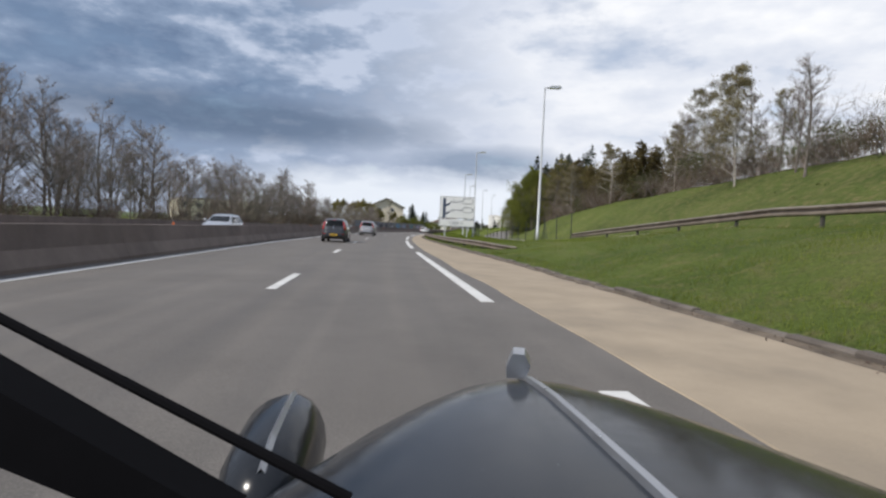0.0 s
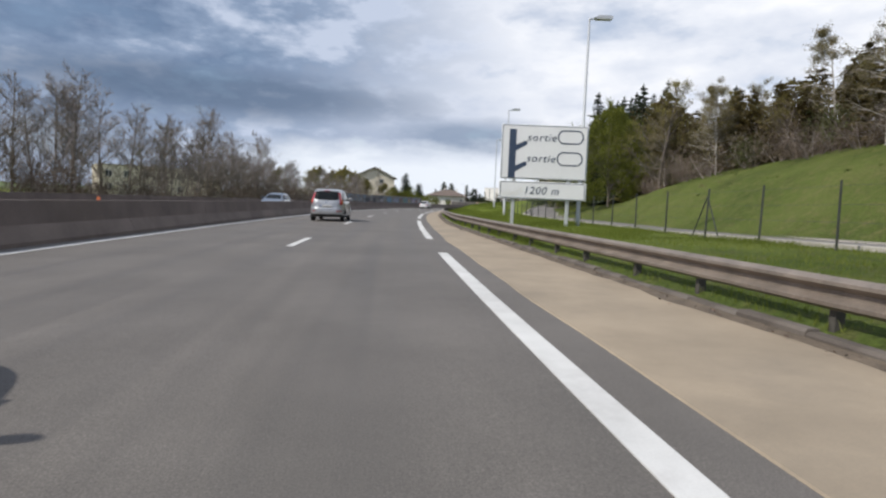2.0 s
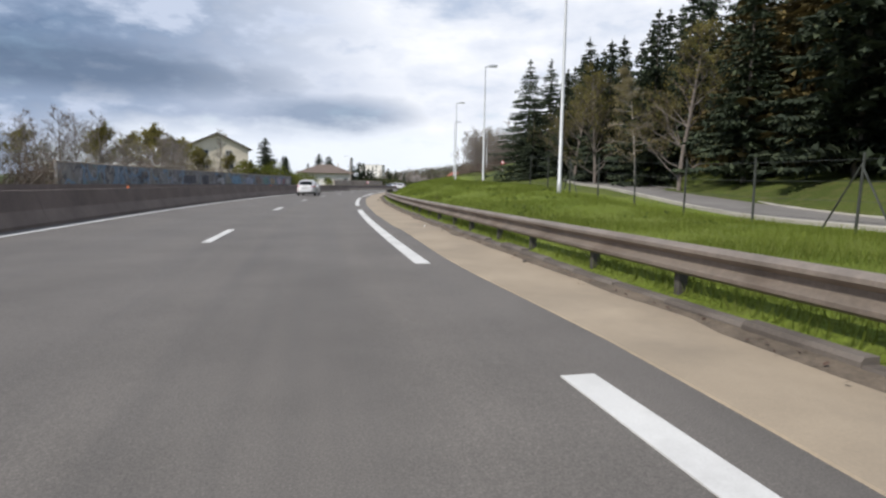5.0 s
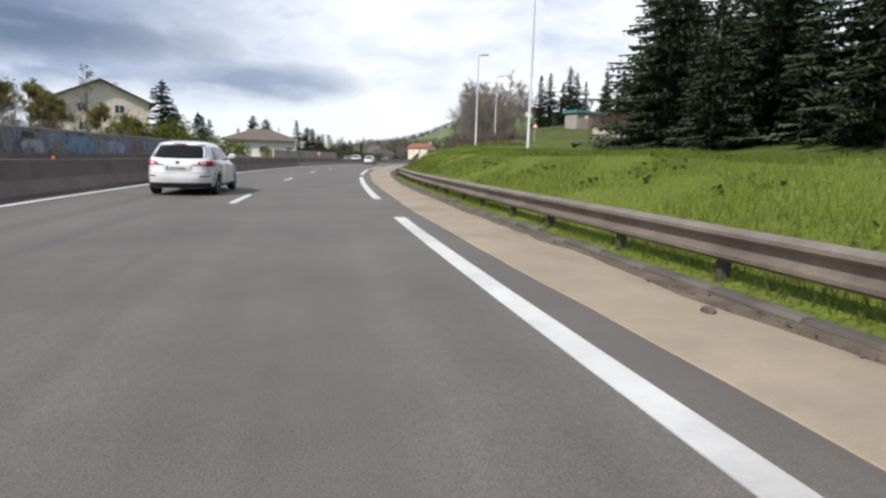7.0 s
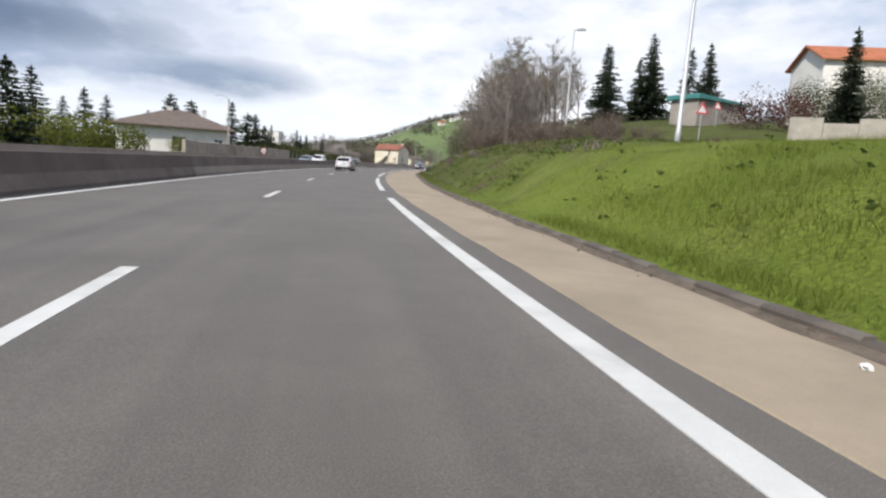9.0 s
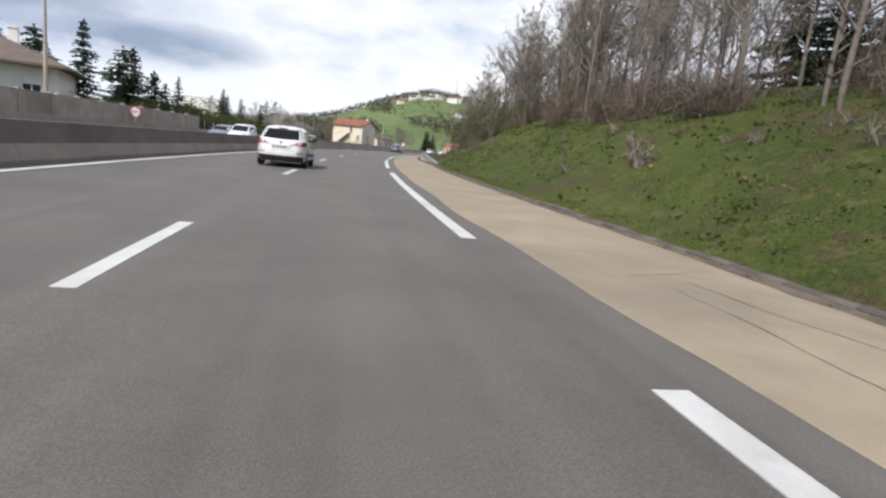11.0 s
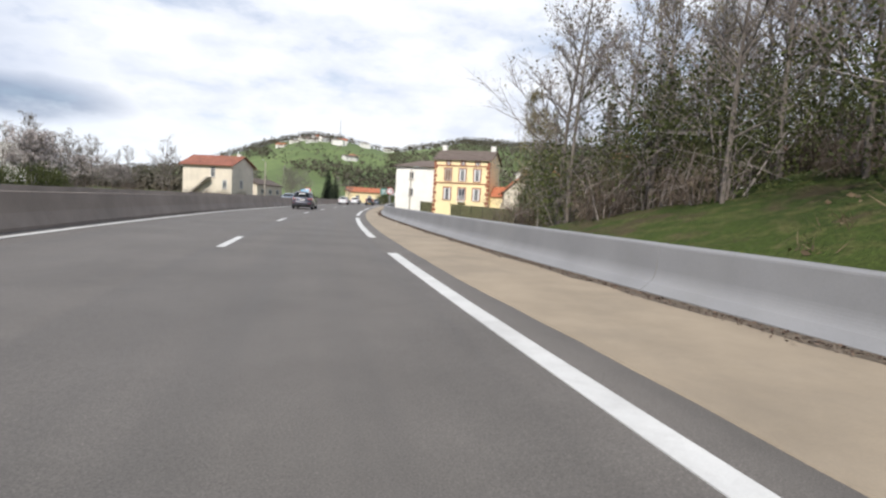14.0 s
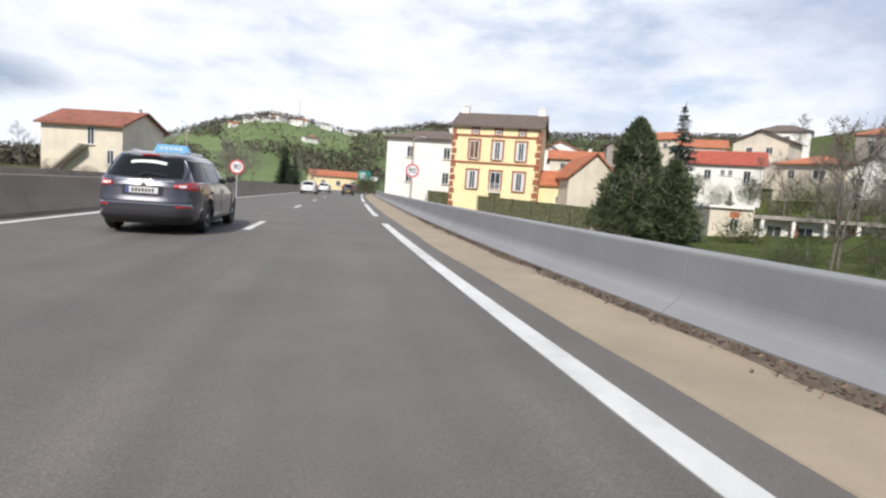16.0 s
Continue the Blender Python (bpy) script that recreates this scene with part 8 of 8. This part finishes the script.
def concrete_lamp(m, h, arm=1.4):
    ob = thing("street_lamp", "concrete street lamp with a curved arm", "street lamp", "street lamps", m=m)
    bm = bmesh.new()
    lathe(bm, [(0.16, -0.5), (0.15, 0.5), (0.09, h)], 8)
    part("pole", bm, M_WALL_CONC, ob)
    bm = bmesh.new()
    tube(bm, (0, 0, h - 0.05), (-arm * 0.6, 0, h + 0.35), 0.035, n=6)
    tube(bm, (-arm * 0.6, 0, h + 0.35), (-arm, 0, h + 0.38), 0.035, n=6)
    part("arm", bm, M_POLE, ob)
    bm = bmesh.new()
    box(bm, -arm - 0.45, -arm, -0.1, 0.1, h + 0.30, h + 0.42, bevel=0.03)
    part("lantern", bm, M_POLE, ob)


concrete_lamp(stand(231.7, -22.4, 0), 8.2)
concrete_lamp(pose(121.0, 342.6, 0, 0, 0, 40), 7.6)
concrete_lamp(pose(136.5, 316.0, -1, 0, 0, 130), 8.6, 1.0)

# roadside debris
rnd_ = random.Random(17)
for k_ in range(26):
    s_ = rnd_.uniform(0, 300)
    bm_ = bmesh.new()
    r_ = rnd_.uniform(0.02, 0.06)
    bmesh.ops.create_icosphere(bm_, subdivisions=1, radius=r_)
    for v_ in bm_.verts:
        v_.co *= rnd_.uniform(0.7, 1.2)
        v_.co.z *= 0.6
    ob_ = part("stone", bm_, M_FRAME if k_ % 4 == 0 else M_KERB)
    ob_.location = at(s_, edge_right(s_) - abs(rnd_.gauss(0.05, 0.2)) - 0.05, 0.012 + r_ * 0.35)
    tagged(ob_, "pale stone lying at the shoulder's edge" if k_ % 4 == 0 else "dark stone lying at the shoulder's edge", "stone", "roadside stones")


# ---- more plants ----
def plant_town():
    rnd = random.Random(21)
    # the two conifers beyond the parapet
    cypress(131, 11.6, 3.7, pose(139.3, 288.6, -1.8), "broad grey-green cypress below the road", M_CYPRESS)
    cypress(132, 7.4, 2.2, pose(136.8, 284.0, -1.8), "lower grey-green cypress below the road", M_CYPRESS, 9000)
    conifer(133, 14.2, pose(144.6, 286.0, -1.9), "tall dark spruce below the road", 0.24, M_NEEDLE_BLUE, base=0.05, fine=1.6)
    for x, y, z, k in ((150, 297, -2, 0), (152, 305, -2, 1), (149, 291, -2, 0), (163, 300, 1, 1), (171, 292, 3, 0), (173, 284, 3, 1), (160, 290, 0, 1), (168, 276, 1.5, 0), (148, 280, -2.5, 1), (181, 302, 4.5, 0), (196, 300, 8, 1), (184, 268, 4, 0), (200, 268, 8, 1), (212, 300, 11, 0), (205, 320, 9, 1), (160, 316, -1, 0), (176, 322, 3, 1), (150, 322, -1, 0)):
        copy_thing(BUSHES[k], pose(x, y, z, 0, 0, rnd.uniform(0, 360)) @ Matrix.Diagonal((1.3, 1.3, 1.3, 1)))
    for x, y, z, sc in ((176, 258, 2, 1.0), (158, 262, -1.0, 0.85), (199, 250, 7, 1.1), (216, 262, 12, 1.0), (172, 250, 2, .9), (222, 285, 14, .9), (230, 310, 15, .8)):
        copy_thing(rnd.choice(BARE), pose(x, y, z, 0, 0, rnd.uniform(0, 360)) @ Matrix.Diagonal((sc, sc, sc, 1)))
    for x, y, z, sc in ((186, 262, 4, .42), (169, 268, 0, .36), (203, 262, 9, .5), (180, 272, 2.5, .35), (165, 285, 0, .3), (214, 312, 11, .5)):
        copy_thing(rnd.choice(SPRUCES), pose(x, y, z, 0, 0, rnd.uniform(0, 360)) @ Matrix.Diagonal((sc, sc, sc, 1)))
    # dark trees and bushes standing in front of the low white house
    for x, y, sc in ((127.5, 270.8, 1.1), (133.0, 267.5, 1.0), (131.0, 263.5, 1.1)):
        copy_thing(rnd.choice(WOODS), pose(x, y, -2.4, 0, 0, rnd.uniform(0, 360)) @ Matrix.Diagonal((sc, sc, sc, 1)))
    for x, y, sc in ((124, 272.5, .9), (133, 274, 1.0), (130, 268, .9), (138, 268, 0.9), (128, 262, 1.0), (136, 262, 1.3), (146, 263, 1.4), (122, 262, .8)):
        copy_thing(GREENS[int(x) % 2], pose(x, y, -2.5, 0, 0, rnd.uniform(0, 360)) @ Matrix.Diagonal((sc, sc, sc * 0.8, 1)))
    for s in np.arange(292, 332, 3.0):
        copy_thing(BRUSH[int(s) % 3], ground_pose(s, 7 + rnd.uniform(0, 8), rnd.uniform(0, 360), rnd.uniform(0.5, 0.9)))
    # village greenery between the houses
    for x, y, z, sc in ((166, 296, 0.5, 1.0), (170, 288, 1.5, 1.1), (176, 279, 2, 1.2), (178, 303, 3.5, 0.9), (187, 280, 4.5, 1.1), (192, 290, 6.5, 1.0), (178, 268, 2.2, 1.3), (184, 273, 3.4, 1.1), (198, 280, 7.5, 1.2), (207, 288, 10, 1.2), (196, 262, 6.5, 1.3), (172, 274, 1.2, 1.2), (166, 279, 0.2, 1.1), (205, 276, 9, 1.2)):
        copy_thing(GREENS[int(x) % 2], pose(x, y, z, 0, 0, rnd.uniform(0, 360)) @ Matrix.Diagonal((sc, sc, sc, 1)))
    for x, y, z, sc in ((160, 268, -0.8, 1.25), (168, 264, 0.3, 1.2), (180, 260, 2.5, 1.2)):
        copy_thing(rnd.choice(BARE), pose(x, y, z, 0, 0, rnd.uniform(0, 360)) @ Matrix.Diagonal((sc, sc, sc, 1)))
    # leafless trees standing over the gardens
    for x, y, z, sc in ((131, 270.6, -2.4, 1.15), (138, 267.5, -2.4, 1.0), (152, 272, -1.8, 1.0), (160, 278, -0.5, .9), (164, 271, -0.2, 1.1), (170, 281, 1.2, .8), (172, 268, 1.0, 1.1), (176, 274, 2.0, .9), (182, 266, 3.0, 1.1), (186, 277, 4.2, .9), (190, 270, 4.8, 1.0), (195, 276, 6.5, 1.0), (180, 284, 3.6, .7)):
        copy_thing(rnd.choice(WOODS), pose(x, y, z, 0, 0, rnd.uniform(0, 360)) @ Matrix.Diagonal((sc, sc, sc, 1)))
    for x, y, z, sc in ((156, 268, -1.5, 1.1), (163, 265, -0.3, 1.3), (170, 262, 0.8, 1.3), (174, 270, 1.6, 1.2), (181, 276, 3.2, 1.2), (188, 266, 4.4, 1.3), (193, 282, 6.4, 1.1), (186, 287, 4.8, 1.0)):
        copy_thing(GREENS[int(x) % 2], pose(x, y, z, 0, 0, rnd.uniform(0, 360)) @ Matrix.Diagonal((sc, sc, sc, 1)))
    # small conifer by the white house
    copy_thing(SPRUCES[1], pose(143.0, 322.5, -1.0) @ Matrix.Diagonal((0.45, 0.45, 0.40, 1)))
    copy_thing(BUSHES[0], pose(147.0, 327.0, -0.8) @ Matrix.Diagonal((1.2, 1.2, 1.5, 1)))


plant_town()


def plant_left_town():
    rnd = random.Random(33)
    # pine and yellow-green trees by the three-storey house
    conifer(141, 9.8, pose(9.3, 195.4, 0), "dark pine with drooping flat tiers beside the beige house", 0.36, M_NEEDLE, base=0.10, name="pine", blunt=0.6, fine=1.5)
    conifer(142, 6.5, pose(13.5, 200.0, 0), "dark pine beside the beige house", 0.34, M_NEEDLE, base=0.1, name="pine")
    yel = bare_tree(151, 8.5, pose(-6.5, 188.0, 0), "tree hung with yellow-green spring buds", 0.5, 26, 0.1, M_TWIG, 7000, M_LEAF_YELLOW, 0.12, name="budding_tree")
    for x, y, sc in ((-12, 184, 1.0), (-18, 190, 1.1), (-3, 192, 0.8), (7, 191, 0.55), (-26, 180, 1.0), (-7, 210, 1.15), (-12, 213, 1.2), (-2, 203, 0.9), (-9, 178, 1.1), (-15, 176, 1.05), (3.0, 193.5, 0.72), (5.2, 192.0, 0.6)):
        copy_thing(yel, pose(x, y, 0, 0, 0, rnd.uniform(0, 360)) @ Matrix.Diagonal((sc, sc, sc, 1)))
    bare_tree(152, 11.5, pose(1.1, 195.8, 0), "tall slender leafless poplar by the house", 0.22, 30, 0.2, M_TWIG, 600, M_LEAF_YELLOW, 0.08, name="poplar")
    low = shrub(161, 3.6, 2.6, pose(8.0, 190.5, 0), "olive green garden bush", M_LEAF, 1500, 0.12)
    for x, y, sc in ((5, 186, .9), (6.8, 191.8, 1.7), (9.6, 192.6, 1.75), (12, 197, 1.2), (16, 206, 1.2), (19, 214, 1.3), (22, 222, 1.1), (27, 229, 0.9)):
        copy_thing(low, pose(x, y, 0, 0, 0, rnd.uniform(0, 360)) @ Matrix.Diagonal((sc, sc, sc, 1)))
    # behind the bungalow
    for x, y, sc in ((14, 262, .62), (20, 266, .70), (30, 268, .66), (9, 258, .6), (26, 262, .55)):
        copy_thing(SPRUCES[1], pose(x, y, 0, 0, 0, rnd.uniform(0, 360)) @ Matrix.Diagonal((sc * 1.4, sc * 1.4, sc, 1)))
    conifer(143, 9.0, pose(36.6, 246.6, 0), "blue-green spruce by the bungalow", 0.27, M_NEEDLE_BLUE, base=0.04, name="blue_spruce")
    conifer(144, 7.5, pose(40.6, 248.6, 0), "broad dark green conifer behind the garden wall", 0.42, M_NEEDLE, base=0.02)
    conifer(145, 6.0, pose(43.0, 252.5, 0), "broad dark green conifer behind the garden wall", 0.45, M_NEEDLE, base=0.02)
    conifer(146, 8.0, ground_pose(250.5, -27.0), "broad dark cedar behind the hedge", 0.48, M_NEEDLE, base=0.03, name="cedar", blunt=0.6)
    conifer(147, 10.5, ground_pose(252.0, -41.0), "dark pine with an uneven crown behind the bungalow", 0.30, M_NEEDLE, base=0.25, name="pine", blunt=0.5)
    conifer(148, 10.2, ground_pose(257.5, -40.5), "dark pine with an uneven crown behind the bungalow", 0.34, M_NEEDLE, base=0.25, name="pine", blunt=0.5)
    # dark garden trees behind the bungalow's wall
    for s, u, sc in ((256, -25.5, 0.4), (226, -44, 0.75), (234, -43, 0.7)):
        copy_thing(SPRUCES[int(s) % 3], ground_pose(s, u, rnd.uniform(0, 360), sc) @ Matrix.Diagonal((1.5, 1.5, 1.0, 1)))
    for s, u, sc in ((236, -23, 0.8), (241, -22.8, 0.8), (246, -23, 0.85), (251, -23, 0.85)):
        copy_thing(GREENS[int(s) % 2], ground_pose(s, u, rnd.uniform(0, 360), sc))
    # evergreen hedge
    hedge = [shrub(171 + k, 4.0, 3.2, ground_pose(254 + 4 * k, -22.6), "dense dark evergreen hedge bush", M_BUSH, 2200, 0.13, name="hedge_bush") for k in range(2)]
    for s in np.arange(246, 296, 2.4):
        copy_thing(hedge[int(s) % 2], ground_pose(s, -22.6 - rnd.uniform(0, 1), rnd.uniform(0, 360), rnd.uniform(0.75, 0.95) * (1.0 if s < 275 else 0.8)))
    for s, u, sc in ((276, -27, .42), (281, -30, .5), (286, -26, .40), (268, -30, .5), (300, -36, .5)):
        copy_thing(SPRUCES[2], ground_pose(s, u, rnd.uniform(0, 360), sc))
    # blossoming trees and bare wood further on
    blos = bare_tree(181, 5.0, pose(70.8, 290.0, 0), "round tree in pale pinkish blossom", 0.6, 26, 0.1, M_TWIG, 5200, M_BLOSSOM, 0.10, name="blossom_tree")
    for x, y, sc in ((73.4, 298.4, 1.0), (66.0, 292.0, 0.9), (78.0, 303.0, 0.9), (83, 309, .8)):
        copy_thing(blos, pose(x, y, 0, 0, 0, rnd.uniform(0, 360)) @ Matrix.Diagonal((sc, sc, sc * 0.9, 1)))
    for k in range(34):
        s, u = rnd.uniform(305, 372), -26 - rnd.uniform(0, 26)
        if -40 < u and s > 350:
            continue
        copy_thing(rnd.choice(WOODS), ground_pose(s, u, rnd.uniform(0, 360), rnd.uniform(0.55, 0.9)))
    for s in np.arange(296, 350, 3.0):
        copy_thing(BRUSH[int(s) % 3], ground_pose(s, -21.5 - rnd.uniform(0, 3), rnd.uniform(0, 360), rnd.uniform(0.5, 0.8)))
    # dark trees ahead, left of the road's end
    for x, y, sc, kind in ((133, 352, .75, 0), (137, 357, .8, 0), (141, 362, .7, 0), (144.5, 354, .62, 1), (148, 358, .55, 1), (152, 363, .6, 1), (156, 366, .5, 1), (160, 371, .7, 0), (150, 372, .8, 0), (143, 370, .8, 0), (170, 378, .7, 0), (129, 362, .7, 0)):
        src = rnd.choice(BARE) if kind == 0 else rnd.choice(SPRUCES)
        copy_thing(src, pose(x, y, 0, 0, 0, rnd.uniform(0, 360)) @ Matrix.Diagonal((sc, sc, sc, 1)))
    # dark clipped hedge and truck-like mass at the road's end on the other side
    for x, y, sc in ((150.5, 338.5, 1.1), (153.0, 341.0, 1.2), (157.0, 346.0, 1.0), (161.0, 351.0, 1.0)):
        copy_thing(BUSHES[1], pose(x, y, 0, 0, 0, rnd.uniform(0, 360)) @ Matrix.Diagonal((sc, sc, sc, 1)))


plant_left_town()


def hill_woods():
    """Distant woods: thousands of small crowns over the crest and in belts down the slope."""
    rnd = random.Random(55)
    g = Geo()
    for _ in range(15000):
        az = rnd.uniform(12, 110)
        r = rnd.uniform(430, 900)
        crest = r > 780
        belt = noise.noise((az * 0.14, r * 0.006, 2.0)) > (-0.08 if az < 43 else -0.35)
        if not (crest or belt):
            continue
        if 30 < az < 42 and 560 < r < 770 and rnd.random() < 0.82:
            continue
        p = hill_point(az, r)
        h = rnd.uniform(5, 10)
        for _k in range(6):
            q = p + Vector((rnd.gauss(0, 2.6), rnd.gauss(0, 2.6), rnd.uniform(0.15, 1.0) * h))
            g.leaf(q, rnd.uniform(1.2, 2.2), rnd, long=1.4)
    ob = shared("far_woods", g.mesh("far_woods", leafy("far_wood_crowns", (0.085, 0.078, 0.058), (0.13, 0.12, 0.082), 0.9, scale=0.01)))
    tagged(ob, "dark brown-green woods covering the distant hills", "woods", kind="stuff")
    g = Geo()
    for _ in range(2600):
        az = rnd.uniform(-35, 24)
        r = rnd.uniform(300, 420)
        p = hill_point(az, r)
        p.z = 0
        h = rnd.uniform(4, 9)
        for _k in range(8):
            g.leaf(p + Vector((rnd.gauss(0, 2.6), rnd.gauss(0, 2.6), rnd.uniform(0, 1.0) * h)), rnd.uniform(1.0, 2.2), rnd, long=1.5)
    ob = shared("far_treeline", g.mesh("far_treeline", leafy("far_tree_crowns", (0.10, 0.088, 0.065), (0.16, 0.14, 0.10), 0.9, scale=0.01)))
    tagged(ob, "brown leafless tree line on the horizon", "woods", kind="stuff")


hill_woods()


def above_slip_road():
    """Hedges, dark trees, a stone retaining wall and a sheeted shed around the house over the slip road."""
    rnd = random.Random(71)
    for s, u, sc in ((197.8, 37.1, 1.3), (196.6, 38.9, 1.4), (195.3, 40.6, 1.3), (194.1, 42.3, 1.5), (192.8, 43.8, 1.5), (199.5, 35.5, 1.1), (202.0, 37.0, 1.2), (191.0, 45.0, 1.5), (189.0, 46.0, 1.6), (187.5, 40.5, 1.2), (190.5, 39.0, 1.1), (193.0, 36.5, 1.1)):
        copy_thing(GREENS[int(s) % 2], ground_pose(s, u, rnd.uniform(0, 360), sc))
    for s, u, sc in ((192.4, 33.6, 0.62), (193.6, 34.6, 0.55), (179.2, 36.0, 0.95), (177.9, 38.0, 1.0), (176.5, 40.0, 1.0), (182.0, 41.0, 0.8), (170.0, 33.0, 1.0), (173.0, 36.0, 1.0), (222.4, 25.1, 0.75), (221.0, 30.0, 0.72)):
        copy_thing(SPRUCES[int(s) % 3], ground_pose(s, u, rnd.uniform(0, 360), sc))
    for s, u in ((197.6, 33.3), (200.0, 31.5)):
        shrub(191 + int(u), 4.0, 3.2, ground_pose(s, u), "bush with dull red young leaves", leafy("red_leaves", (0.13, 0.06, 0.055), (0.20, 0.10, 0.085), 0.8, through_light=0.3), 1500, 0.11)
    wall = thing("retaining_wall", "low pale stone retaining wall above the slip road", "wall", kind="structure")
    stone = material("pale_wall_stone", (0.42, 0.39, 0.34), 0.9, spread=0.2, scale=0.8, fine=14, bump=0.5, depth=0.02, stain=0.4)
    a, b = Vector((57.8, 173.2, 0)), Vector((65.0, 161.8, 0))
    for k in range(7):
        p, q = a.lerp(b, k / 7), a.lerp(b, (k + 1) / 7)
        bm = bmesh.new()
        s, u = 189.0 - k * 1.1, 27.0 + k * 1.5
        z = land(s, u)
        box(bm, 0, (q - p).length - 0.02, -0.15, 0.15, z - 0.4, z + (1.5, 1.1, 1.3, 1.0, 1.4, 1.2, 1.5)[k], pose(p.x, p.y, 0, 0, 0, math.degrees(math.atan2(q.y - p.y, q.x - p.x))), bevel=0.02)
        part("wall_panel", bm, stone, wall)
    shed = thing("garden_shed", "low shed under a teal green sheet roof", "shed", m=ground_pose(207.5, 31.0, 25))
    bm = bmesh.new()
    box(bm, -3.6, 3.6, -1.5, 1.5, -0.5, 1.9)
    part("wall", bm, M_WALL_GREY, shed)
    bm = bmesh.new()
    prism(bm, [(-3.9, 1.92), (3.9, 1.92), (3.9, 2.05), (-3.9, 2.35)], -1.8, 1.8)
    part("roof", bm, material("teal_sheet", (0.06, 0.22, 0.21), 0.5, spread=0.15, scale=1.0, fine=10, bump=0.1), shed, "teal green sheet roof")


above_slip_road()
